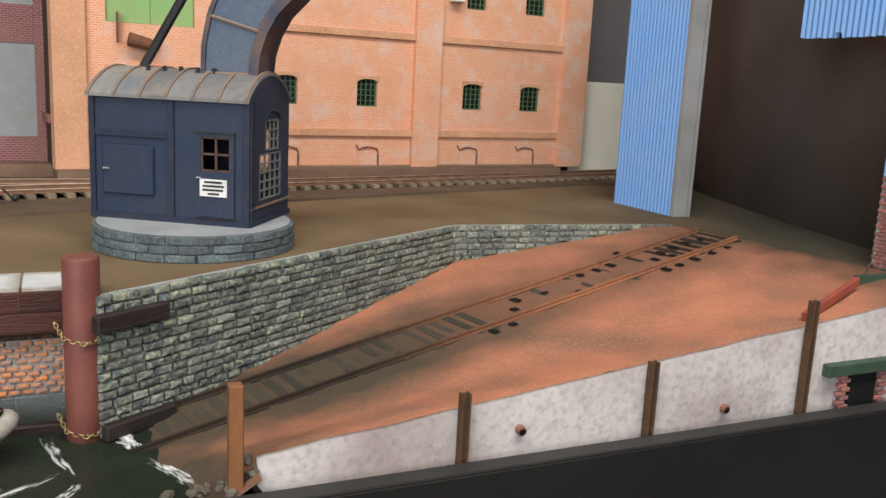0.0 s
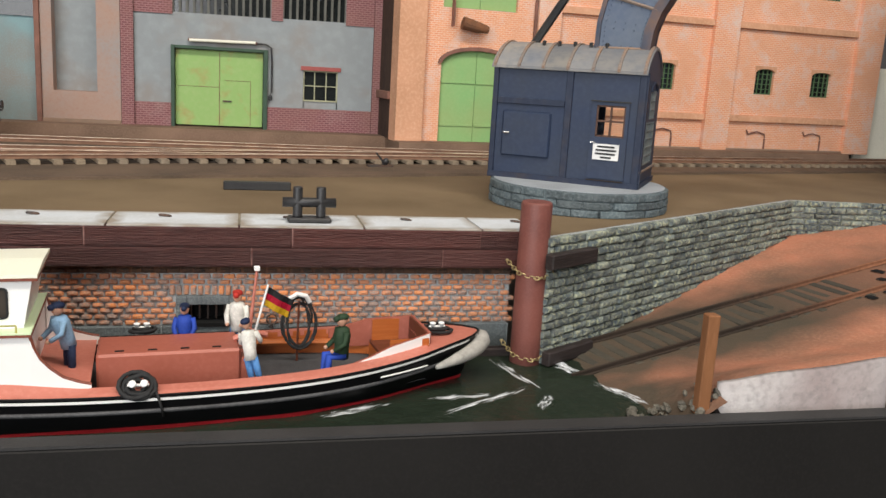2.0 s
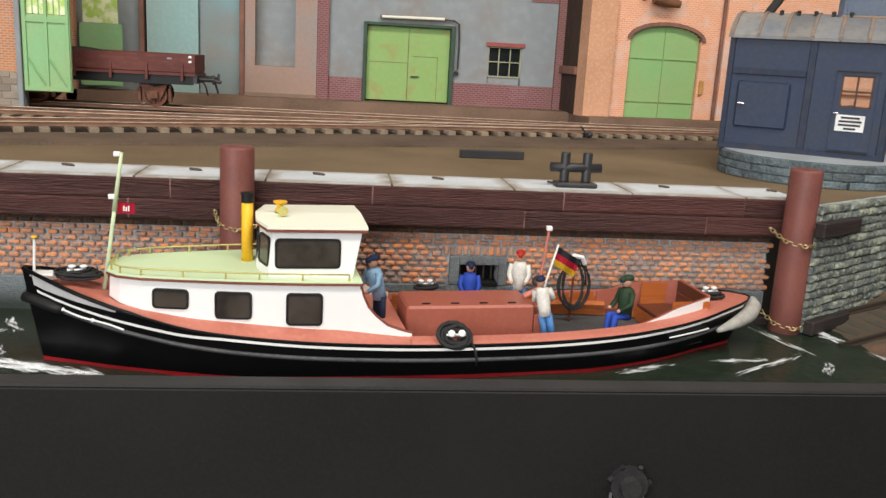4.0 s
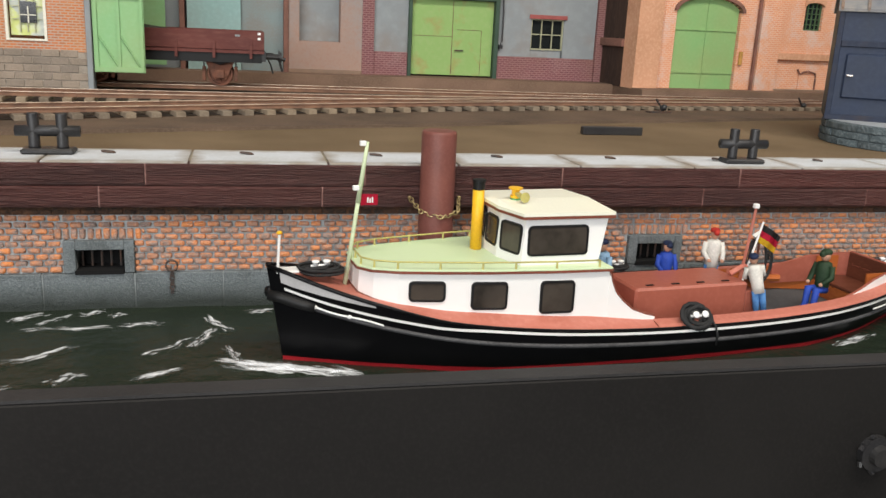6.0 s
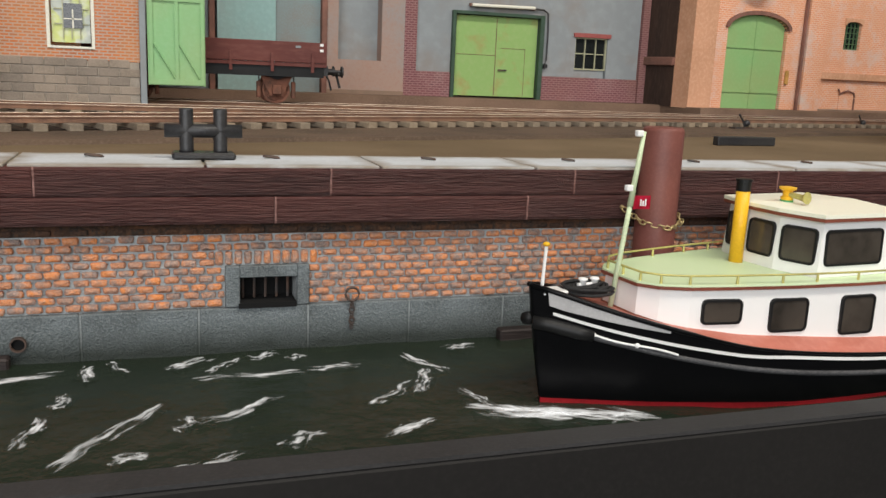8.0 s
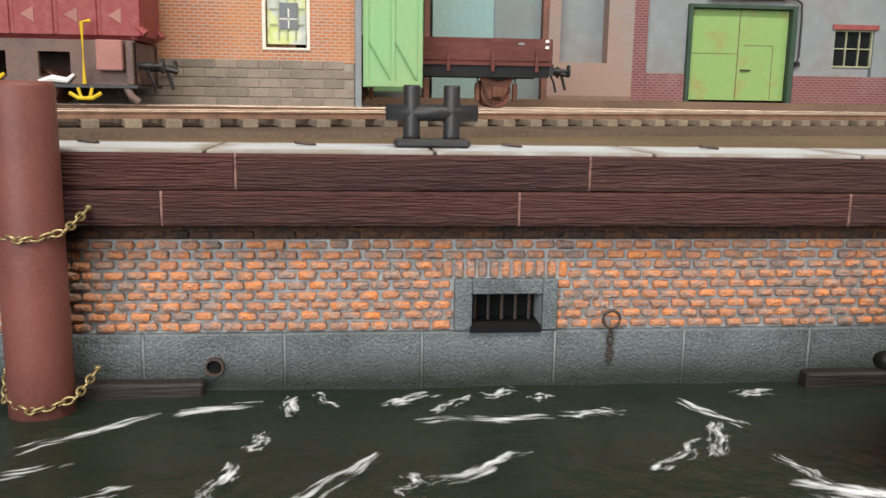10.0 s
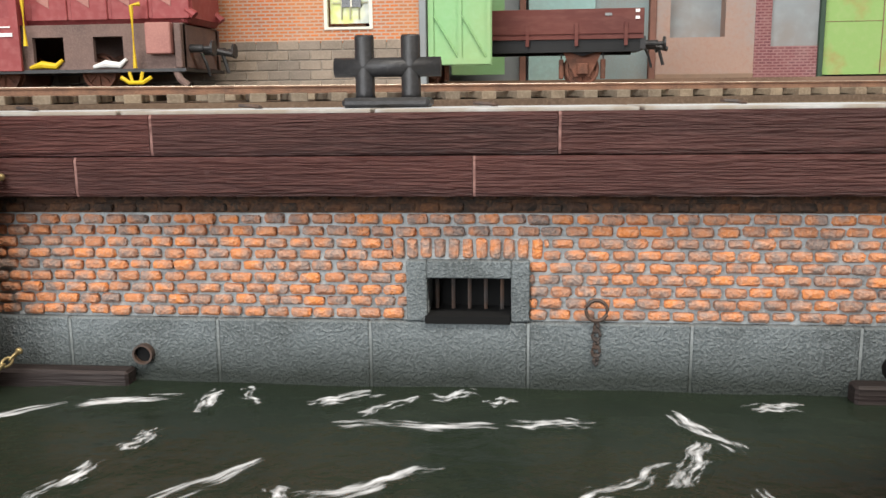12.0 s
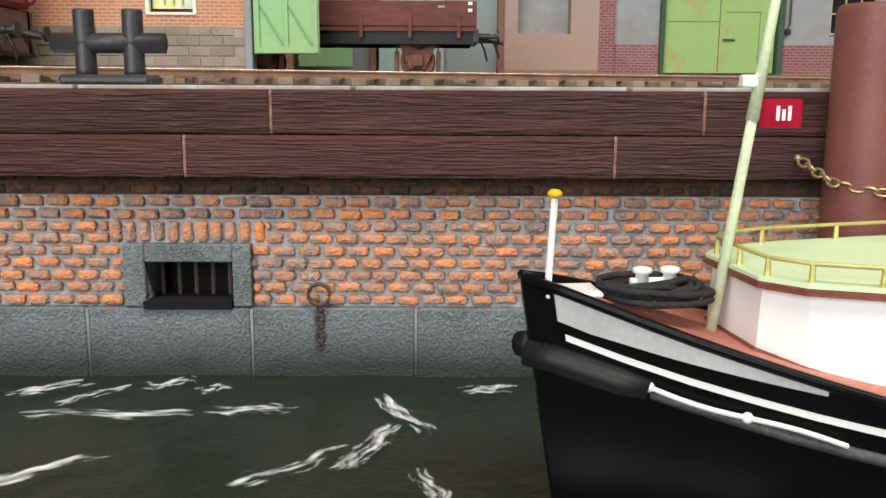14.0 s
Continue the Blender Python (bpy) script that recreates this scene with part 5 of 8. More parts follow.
# ---- orange brick warehouse ----


def arch_outline(x0, x1, z0, spring, rise, n=10):
    c, h = (x0 + x1) / 2, (x1 - x0) / 2
    return [(x0, z0), (x1, z0)] + [(c + h * math.cos(math.pi * k / n), spring + rise * math.sin(math.pi * k / n)) for k in range(n + 1)]


def orange_warehouse():
    b = thing("brick_warehouse", "tall orange brick warehouse with arched green gate and barred windows", "building", pose(0.003, 0.945, 0, 0, 0, 6.28))
    top, z0 = 0.46, 0.0935
    gate = (0.051, 0.138, z0, 0.199)
    small = [(0.3285, 0.3550), (0.4750, 0.5035), (0.5640, 0.5950), (0.2280, 0.2545)]
    wins = [(a, c, 0.1660, 0.1985) for a, c in small] + [(a, c, 0.2895, 0.3220) for a, c in small]
    upper = (0.050, 0.139, 0.2420, 0.292)
    part("wall", wall_with_holes(0.0, 0.668, z0, top, 0.0, 0.02, [gate, upper] + wins), "orange_brick", b)
    part("side_wall", bx(0.0, 0.006, 0.0202, 0.22, z0, top), "gap_brown", b, "side wall in the narrow gap, its shade painted dark brown")
    part("corner_face", bx(-0.0010, -0.0002, 0.0, 0.0201, z0, top), "orange_smooth", b)
    part("gap_beam", bx(-0.0040, -0.0002, 0.0205, 0.20, 0.138, 0.147, 0.0006), "rust_band", b)
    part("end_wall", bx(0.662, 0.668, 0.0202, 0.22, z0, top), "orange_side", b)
    part("roof", bx(-0.004, 0.672, -0.006, 0.22, top + 0.0005, top + 0.012), "grey_board", b)
    # piers and string courses
    for x0, x1 in ((-0.001, 0.030), (0.163, 0.192), (0.402, 0.438), (0.627, 0.669)):
        part("pier", bx(x0, x1, -0.0065, -0.0002, z0, top), "orange_smooth" if x0 < 0 else "orange_brick", b)
    for x0, x1 in ((0.1922, 0.4018), (0.4382, 0.6268)):
        for z in (0.131, 0.246, 0.372):
            bm = bmesh.new()
            box(bm, x0, x1, -0.0045, -0.0003, z, z + 0.008, 0.0004)
            part("string_course", bm, "orange_smooth", b)
        part("foot_band", bx(x0, x1, -0.0035, -0.0003, z0, z0 + 0.003), "mud_band", b)
    part("pipe", bx(0.1595, 0.1622, -0.005, -0.0008, z0, 0.30, 0.0006), "rust_band", b)
    # arched gate: two leaves under a brick arch
    for x0, x1 in ((0.0520, 0.0942), (0.0948, 0.1370)):
        bm = bmesh.new()
        c, h = 0.0945, 0.0435
        pts = [(x0, z0), (x1, z0)]
        n = 8
        pts += [(x1 + (x0 - x1) * k / n, 0.1815 + 0.0150 * math.sqrt(max(0, 1 - ((x1 + (x0 - x1) * k / n - c) / h) ** 2))) for k in range(n + 1)]
        prism(bm, pts, 0.004, 0.008)
        leaf = part("gate_leaf", bm, "green_paint", b)
        part("ledge", bx(x0 + 0.0005, x1 - 0.0005, 0.0026, 0.0038, 0.112, 0.1145), "green_paint", leaf)
        part("ledge", bx(x0 + 0.0005, x1 - 0.0005, 0.0026, 0.0038, 0.160, 0.1615), "green_paint", leaf)
    bm = bmesh.new()
    c, h = 0.0945, 0.0435
    n = 14
    for r0, r1, y0 in ((0.0, 0.0042, -0.0028),):
        ring = []
        for k in range(n + 1):
            a = math.pi * k / n
            ring.append([bm.verts.new((c + (h + r) * math.cos(a), y, 0.1815 + (0.0152 + r) * math.sin(a))) for r, y in ((r0, y0), (r1, y0), (r1, 0.0), (r0, 0.006))])
        for p, q in zip(ring, ring[1:]):
            for j in range(4):
                bm.faces.new((p[j], p[(j + 1) % 4], q[(j + 1) % 4], q[j]))
        bmesh.ops.recalc_face_normals(bm, faces=bm.faces[:])
    part("gate_arch", bm, "rust_band", b)
    # brick fill of the arch corners
    bm = bmesh.new()
    for s in (-1, 1):
        pts = [(c + s * h, 0.1992), (c + s * h, 0.1815)] + [(c + s * h * math.cos(math.pi / 2 * k / 8), 0.1815 + 0.0152 * math.sin(math.pi / 2 * k / 8)) for k in range(1, 9)] + [(c, 0.1992)]
        prism(bm, pts[::s], 0.0004, 0.009)
    part("arch_fill", bm, "orange_brick", b)
    part("post_box", bx(0.1405, 0.1450, -0.003, -0.0002, 0.123, 0.1385, 0.0005), "ochre_paint", b)
    # upper loading door
    for x0, x1 in ((0.0505, 0.0942), (0.0948, 0.1385)):
        part("loading_door", bx(x0, x1, 0.004, 0.007, 0.2425, 0.2915), "green_paint", b)
    part("hoist_rod", bx(0.0600, 0.0614, -0.0085, -0.0004, 0.222, 0.252), "rust_band", b)
    bm = bmesh.new()
    tube(bm, [(0.070, -0.010, 0.226), (0.088, -0.011, 0.222), (0.100, -0.012, 0.220)], [0.0070, 0.0062, 0.0040], 12)
    part("hoist_drum", bm, "brown_iron", b, "brown hoist drum under the loading door")
    # barred windows with segmental heads
    for x0, x1, za, zb in wins:
        w = pane_window(b, x0 + 0.0005, x1 - 0.0005, za + 0.0005, zb - 0.0005, 0.003, 4, 5, "window_green", bar=0.0008)
        bm = bmesh.new()
        m, hh = (x0 + x1) / 2, (x1 - x0) / 2
        pts = [(x0 - 0.002, zb + 0.0035), (x0 - 0.002, zb - 0.0050)] + [(m - hh * math.cos(math.pi * k / 8), zb - 0.0045 + 0.0044 * math.sin(math.pi * k / 8)) for k in range(9)] + [(x1 + 0.002, zb - 0.0050), (x1 + 0.002, zb + 0.0035)]
        prism(bm, pts, -0.0012, 0.0025)
        part("window_head", bm, "orange_smooth", w)
    # blind cellar arches
    for x0, x1 in ((0.331, 0.358), (0.472, 0.500), (0.562, 0.590), (0.230, 0.256)):
        bm = bmesh.new()
        tube(bm, [(x0 - 0.002, -0.0015, 0.1205), (x0 + 0.001, -0.0022, 0.1150), (x0 + 0.006, -0.0022, 0.1172), ((x0 + x1) / 2, -0.0022, 0.1188), (x1 - 0.002, -0.0022, 0.1160), (x1, -0.0018, 0.1110)], 0.0010, 6)
        hood = part("cellar_arch", bm, "rust_band", b)
        part("jamb", bx(x1 - 0.0009, x1 + 0.0009, -0.0022, -0.0004, z0 + 0.003, 0.110), "rust_band", hood)
        part("blind_panel", bx(x0 + 0.001, x1 - 0.001, -0.0010, -0.0003, z0 + 0.003, 0.1145), "orange_brick", hood)
    part("wall_lamp", bx(0.448, 0.464, -0.014, -0.0004, 0.2955, 0.3035, 0.001), "white_card", b)


MAT["ochre_paint"] = material("ochre_paint", (0.55, 0.30, 0.08), scale=80, rough=0.7)
MAT["brown_iron"] = material("brown_iron", (0.20, 0.085, 0.04), (0.12, 0.06, 0.035), scale=120, rough=0.8)
orange_warehouse()

# ---- brick engine shed ----


def engine_shed():
    y, x1 = 0.815, -0.549
    s = thing("engine_shed", "orange brick engine shed on grey plinth with open green door", "building", pose(0, 0, 0))
    win = (-0.6100, -0.5805, 0.1255, 0.1775)
    part("wall", wall_with_holes(-1.1, x1, 0.1175, 0.36, y, y + 0.012, [win, (-0.72, -0.69, 0.1255, 0.1775)]), "shed_brick", s)
    part("end_wall", wall_with_holes(-1.1, x1, 0.0815, 0.36, 0.985, 0.995, []), "shed_brick", s)
    part("roof", bx(-1.1, x1 + 0.004, y - 0.006, 0.998, 0.3605, 0.37), "grey_board", s)
    part("corner_post", bx(x1 - 0.0005, x1 + 0.0040, y - 0.004, y + 0.010, 0.0815, 0.36, 0.0005), "grey_plaster", s)
    core = part("plinth", bx(-1.1, x1 - 0.001, y, y + 0.012, 0.0815, 0.1173), "mortar_warm", s)
    bm = bmesh.new()
    box(bm, -0.0068, 0.0068, -0.0008, 0.0005, -0.0028, 0.0028, 0.0003)
    me = mesh_of("plinth_block", bm, "plinth_brick")
    for r in range(6):
        x = x1 - 0.0075 - (0.0072 if r % 2 else 0)
        while x > -0.95:
            ob = new("block", me)
            ob.parent = core
            ob.location = (x, y, 0.0847 + 0.0063 * r - 0.0003)
            x -= 0.0143
    for wx0, wx1 in ((win[0], win[1]), (-0.72, -0.69)):
        w = part("window_surround", wall_with_holes(wx0 - 0.001, wx1 + 0.001, win[2], win[3], y - 0.001, y + 0.003, [(wx0 + 0.0012, wx1 - 0.0012, win[2] + 0.0015, win[3] - 0.0015)]), "white_card", s, "cream window surround")
        for k in range(1, 4):
            x = wx0 + 0.004 + (wx1 - wx0 - 0.007) * k / 4
            part("glazing_bar", bx(x - 0.0004, x + 0.0004, y + 0.003, y + 0.0042, win[2] + 0.0065, win[3] - 0.004), "window_cream", w)
        for k in range(1, 4):
            z = win[2] + 0.0065 + 0.0415 * k / 4
            part("glazing_bar", bx(wx0 + 0.004, wx1 - 0.003, y + 0.0032, y + 0.0040, z - 0.0004, z + 0.0004), "window_cream", w)
        part("pane", bx(wx0 + 0.002, wx1 - 0.002, y + 0.0045, y + 0.0055, win[2] + 0.004, win[3] - 0.002), "shed_pane", w, "opaque pale pane with yellow-green light painted in its colour")
        mid = (wx0 + wx1) / 2 + 0.0015
        inner = part("inner_casement", bx(mid - 0.0062, mid + 0.0062, y + 0.0028, y + 0.0044, win[2] + 0.014, win[2] + 0.031), "dark_glass", w, "small dark casement behind the glass")
        for q in ((mid - 0.0005, mid + 0.0005, win[2] + 0.014, win[2] + 0.027), (mid - 0.006, mid + 0.006, win[2] + 0.0200, win[2] + 0.0208)):
            part("casement_bar", bx(q[0], q[1], y + 0.0022, y + 0.0027, q[2], q[3]), "white_card", w)
        bm = bmesh.new()
        head = [(wx0 - 0.003 + (wx1 - wx0 + 0.006) * k / 8, win[3] - 0.0055 + 0.0055 * math.sin(math.pi * k / 8) ** 0.7) for k in range(9)]
        prism(bm, head + [(a, b + 0.0045) for a, b in head[::-1]], y - 0.0016, y - 0.0002)
        part("arch_head", bm, "red_lintel", w)
    # open door leaf hanging on the corner post
    dx0, dx1, dz0, dz1 = -0.5440, -0.5035, 0.1020, 0.2250
    d = part("door_leaf", wall_with_holes(dx0, dx1, dz0, dz1, y - 0.002, y + 0.0015, [(dx0 + 0.004, -0.5250, 0.1685, 0.2200), (-0.5225, dx1 - 0.003, 0.1685, 0.2200)]), "door_green", s, "open pale green plank door leaf")
    for z in (0.1045, 0.1640):
        part("ledge", bx(dx0 + 0.001, dx1 - 0.001, y - 0.0034, y - 0.0022, z - 0.002, z + 0.002), "door_green", d)
    for x in (dx0 + 0.0025, -0.5237, dx1 - 0.002):
        part("stile", bx(x - 0.0012, x + 0.0012, y - 0.0035, y - 0.0022, dz0 + 0.001, dz1 - 0.001), "door_green", d)
    for xa, xb in ((dx0 + 0.004, -0.5250), (-0.5222, dx1 - 0.004)):
        bm = bmesh.new()
        tube(bm, [(xa, y - 0.0028, 0.132), (xb, y - 0.0028, 0.107)], 0.0008, 4)
        part("brace", bm, "door_green", d)
        for k in (1, 2):
            part("glazing_bar", bx(xa + (xb - xa) * k / 3 - 0.0003, xa + (xb - xa) * k / 3 + 0.0003, y - 0.001, y, 0.1690, 0.2195), "door_green", d)
        part("pane", bx(xa - 0.0005, xb + 0.0005, y, y + 0.0008, 0.1690, 0.2195), "bright_pane", d)
    part("rear_door_leaf", bx(-0.5440, -0.5000, 0.985, 0.988, 0.0995, 0.165), "door_green", s)
    part("rear_door_pane", bx(-0.5400, -0.5040, 0.9855, 0.9875, 0.1655, 0.2), "bright_pane", s)


# opaque: the lit interior's pale and yellow-green patches are put into the colour
MAT["shed_pane"] = material("shed_pane", (0.46, 0.50, 0.44), (0.56, 0.62, 0.20), (0.70, 0.72, 0.66), scale=42, fine=120, rough=0.25, bump=0, mix=0.5, sharp=(0.55, 0.62), wear=0.8)
MAT["bright_pane"] = material("bright_pane", (0.78, 0.82, 0.50), (0.45, 0.62, 0.12), (0.85, 0.85, 0.75), scale=70, fine=160, rough=0.4, bump=0, mix=0.6, sharp=(0.45, 0.55))
engine_shed()

# ---- harbour crane ----


def crane_base():
    c = thing("crane_base", "round grey stone block plinth under the harbour crane", "plinth", pose(0.0895, 0.6085, QUAY))
    r, h = 0.0672, 0.0172
    bm = bmesh.new()
    lathe(bm, [(r - 0.0012, 0), (r - 0.0012, h - 0.0008), (r - 0.002, h)], 64)
    part("drum", bm, "crane_stone", c, "", True)
    bm = bmesh.new()
    lathe(bm, [(r - 0.0025, h + 0.0001), (r - 0.0025, h + 0.0005)], 64)
    part("top", bm, "pale_top", c, "pale grey top face")
    rnd = random.Random(4)
    for row in range(3):
        n = 22
        for k in range(n):
            a0 = math.tau * (k + 0.5 * (row % 2)) / n + rnd.uniform(-0.02, 0.02)
            a1 = a0 + math.tau / n - 0.012
            z0, z1 = row * h / 3 + 0.0002, (row + 1) * h / 3 - 0.0003
            rr = r + rnd.uniform(0, 0.0006)
            bm = bmesh.new()
            rows = []
            for j in range(4):
                a = a0 + (a1 - a0) * j / 3
                edge = 0.0006 if j in (0, 3) else 0
                rows.append([bm.verts.new((q * math.cos(a), q * math.sin(a), z)) for q, z in ((r - 0.002, z0), (rr - edge, z0 + 0.0002), (rr + 0.0002 - edge, z0 + 0.0008), (rr + 0.0002 - edge, z1 - 0.0008), (rr - edge, z1 - 0.0002), (r - 0.002, z1))])
            for p, q in zip(rows, rows[1:]):
                for j in range(5):
                    bm.faces.new((p[j], q[j], q[j + 1], p[j + 1]))
            bm.faces.new(rows[0])
            bm.faces.new(rows[-1][::-1])
            bmesh.ops.recalc_face_normals(bm, faces=bm.faces[:])
            part("stone_block", bm, "crane_stone", c)


MAT["crane_blue"] = material("crane_blue", (0.020, 0.033, 0.070), (0.027, 0.037, 0.062), (0.040, 0.055, 0.095), scale=30, fine=300, rough=0.5, bump=0.15, spec=0.3, wear=0.4)
MAT["crane_trim"] = material("crane_trim", (0.016, 0.024, 0.048), (0.05, 0.036, 0.032), (0.036, 0.046, 0.075), scale=60, fine=300, rough=0.55, bump=0.2, mix=0.3, sharp=(0.5, 0.75))
MAT["roof_lead"] = material("roof_lead", (0.17, 0.18, 0.20), (0.27, 0.25, 0.22), (0.11, 0.13, 0.16), scale=24, fine=200, rough=0.55, mix=0.5, vary=0.28)
MAT["rib_rust"] = material("rib_rust", (0.17, 0.145, 0.13), (0.26, 0.15, 0.09), (0.32, 0.29, 0.25), scale=50, rough=0.8)
MAT["jib_panel"] = material("jib_panel", (0.075, 0.105, 0.17), (0.10, 0.125, 0.165), (0.13, 0.155, 0.20), scale=22, fine=200, rough=0.5, bump=0.2)
MAT["jib_edge"] = material("jib_edge", (0.04, 0.055, 0.085), (0.17, 0.10, 0.07), scale=40, fine=200, rough=0.6)
MAT["sign_white"] = material("sign_white", (0.80, 0.80, 0.78), scale=60, rough=0.6, bump=0)
MAT["sign_black"] = material("sign_black", (0.03, 0.03, 0.03), scale=60, rough=0.6, bump=0)
MAT["bright_metal"] = material("bright_metal", (0.75, 0.75, 0.75), scale=90, rough=0.25, metal=0.8, bump=0)
MAT["brown_frame"] = material("brown_frame", (0.10, 0.055, 0.04), scale=90, rough=0.7)


def clear_glass(name, tint):
    m = bpy.data.materials.new(name)
    m.use_nodes = True
    b = m.node_tree.nodes["Principled BSDF"]
    b.inputs["Base Color"].default_value = (*tint, 1)
    b.inputs["Roughness"].default_value = 0.05
    b.inputs["Transmission Weight"].default_value = 1.0
    b.inputs["IOR"].default_value = 1.1
    return m


MAT["glass"] = clear_glass("glass", (0.85, 0.88, 0.86))
MAT["pale_top"] = material("pale_top", (0.36, 0.39, 0.42), (0.28, 0.30, 0.32), scale=40, rough=0.8)
crane_base()


def harbour_crane():
    w, d, z0, z1 = 0.113, 0.074, 0.0, 0.0830
    c = thing("harbour_crane", "dark blue harbour crane cab with ribbed roof and curved jib", "crane", pose(0.0242, 0.630, QUAY + 0.0178, 0, 0, -34.0))
    door = (0.0760, 0.1030, 0.0055, 0.0612)
    wz0, wz1 = 0.0360, 0.0588
    part("front_wall", wall_with_holes(0, w, z0, z1, 0, 0.002, [(door[0] + 0.0035, door[1] - 0.0025, wz0, wz1)]), "crane_blue", c)
    part("rear_wall", wall_with_holes(0, w, z0, z1, d - 0.002, d, [(0.014, 0.040, 0.03, 0.06), (0.072, 0.098, 0.03, 0.06)]), "crane_blue", c)
    part("left_wall", bx(0, 0.002, 0.0022, d - 0.0022, z0, z1), "crane_blue", c)
    # right end with an arched window
    low, high = (d / 2 - 0.0195, d / 2 + 0.0195, 0.0165, 0.0470), (d / 2 - 0.0085, d / 2 + 0.0145, 0.0500, 0.0700)
    bm = wall_with_holes(0.0022, d - 0.0022, z0, z1, 0, 0.002, [low, high])
    bm.transform(Matrix(((0, -1, 0, w), (1, 0, 0, 0), (0, 0, 1, 0), (0, 0, 0, 1))))
    bmesh.ops.recalc_face_normals(bm, faces=bm.faces[:])
    part("right_wall", bm, "crane_blue", c)
    for x in (w, 0.002):
        bm = bmesh.new()
        pts = [(0, 0)] + [(d * k / 14, 0.0178 * math.sin(math.pi * k / 14) ** 0.8) for k in range(1, 14)] + [(d, 0)]
        a = [bm.verts.new((x, p, z1 + q)) for p, q in pts]
        b = [bm.verts.new((x - 0.002, p, z1 + q)) for p, q in pts]
        bm.faces.new(a)
        bm.faces.new(b[::-1])
        for k in range(len(pts)):
            bm.faces.new((a[k], b[k], b[(k + 1) % len(pts)], a[(k + 1) % len(pts)]))
        bmesh.ops.recalc_face_normals(bm, faces=bm.faces[:])
        part("gable", bm, "crane_blue", c)
    for (ya, yb, za, zb), nx, nz in ((low, 4, 5), (high, 3, 3)):
        win = part("end_window", bx(w - 0.0014, w - 0.0010, ya + 0.0002, yb - 0.0002, za + 0.0002, zb - 0.0002), "glass", c)
        win.visible_shadow = False
        for k in range(nx + 1):
            y = ya + (yb - ya) * k / nx
            part("glazing_bar", bx(w - 0.0009, w + 0.0004, y - 0.0005, y + 0.0005, za, zb), "window_bar", win)
        for k in range(nz + 1):
            z = za + (zb - za) * k / nz
            part("glazing_bar", bx(w - 0.0007, w + 0.0006, ya, yb, z - 0.0005, z + 0.0005), "window_bar", win)
    bm = bmesh.new()
    yc, hw = (high[0] + high[1]) / 2, (high[1] - high[0]) / 2 + 0.002
    tube(bm, [(w + 0.0006, yc - hw * math.cos(math.pi * k / 12), high[3] + 0.0065 * math.sin(math.pi * k / 12)) for k in range(13)], 0.0010, 6)
    part("window_hood", bm, "crane_trim", c)
    # roof with ribs
    n = 14

    def roof_strip(x0, x1, lift, mat, name, over):
        bm = bmesh.new()
        prof = [(-over + (d + 2 * over) * k / n, z1 + 0.0005 + lift + 0.0185 * math.sin(math.pi * k / n) ** 0.8) for k in range(n + 1)]
        up = [[bm.verts.new((x, p, q)) for p, q in prof] for x in (x0, x1)]
        lo = [[bm.verts.new((x, p, q - 0.0022)) for p, q in prof] for x in (x0, x1)]
        for k in range(n):
            bm.faces.new((up[0][k], up[1][k], up[1][k + 1], up[0][k + 1]))
            bm.faces.new((lo[0][k], lo[0][k + 1], lo[1][k + 1], lo[1][k]))
            for i in (0, 1):
                bm.faces.new((up[i][k], up[i][k + 1], lo[i][k + 1], lo[i][k]))
        for k in (0, n):
            bm.faces.new((up[0][k], lo[0][k], lo[1][k], up[1][k]))
        bmesh.ops.recalc_face_normals(bm, faces=bm.faces[:])
        return part(name, bm, mat, c, "", False)

    edges = [-0.002] + [0.0005 + (w - 0.002) * k / 6 for k in range(1, 6)] + [w + 0.0008]
    for xa, xb in zip(edges, edges[1:]):
        roof_strip(xa + 0.0001, xb - 0.0001, 0.0002, "roof_lead", "roof_panel", 0.0035)
    for k in range(7):
        x = 0.0005 + (w - 0.002) * k / 6
        roof_strip(x - 0.0011, x + 0.0011, 0.0012, "rib_rust", "roof_rib", 0.0040)
    # posts, rails and panels of the front
    for x0, x1 in ((-0.0006, 0.0034), (0.0555, 0.0605), (w - 0.0045, w + 0.0006)):
        part("post", bx(x0, x1, -0.0016, -0.0002, z0, z1, 0.0003), "crane_trim", c)
    part("bottom_rail", bx(-0.0008, w + 0.0008, -0.0020, -0.0002, z0 - 0.0005, 0.0038, 0.0003), "crane_trim", c)
    part("side_rail", bx(w + 0.0002, w + 0.0016, 0.0, d, 0.0115, 0.0128), "rib_rust", c)
    part("side_sill", bx(w + 0.0002, w + 0.0016, 0.0, d, z0, 0.0038), "crane_trim", c)
    part("cross_rail", bx(0.0036, 0.0553, -0.0016, -0.0002, 0.0555, 0.0600, 0.0003), "crane_trim", c)
    part("corner_shade", bx(w + 0.0002, w + 0.0016, 0.0, 0.006, 0.004, z1), "crane_trim", c)
    hatch = part("access_hatch", bx(0.0085, 0.0460, -0.0022, -0.0002, 0.0165, 0.0505, 0.0012), "crane_blue", c, "raised rounded access hatch")
    bm = bmesh.new()
    tube(bm, [(0.0105, -0.0036, 0.0340), (0.0150, -0.0036, 0.0338)], 0.0008, 8)
    part("handle", bm, "bright_metal", hatch)
    # door
    dr = part("door", wall_with_holes(door[0], door[1], door[2], door[3], -0.0018, -0.0003, [(door[0] + 0.0035, door[1] - 0.0025, wz0, wz1)]), "crane_blue", c)
    part("drip_edge", bx(door[0] - 0.001, door[1] + 0.001, -0.0030, -0.0019, door[3], door[3] + 0.0009), "sign_black", dr)
    xa, xb = door[0] + 0.0035, door[1] - 0.0025
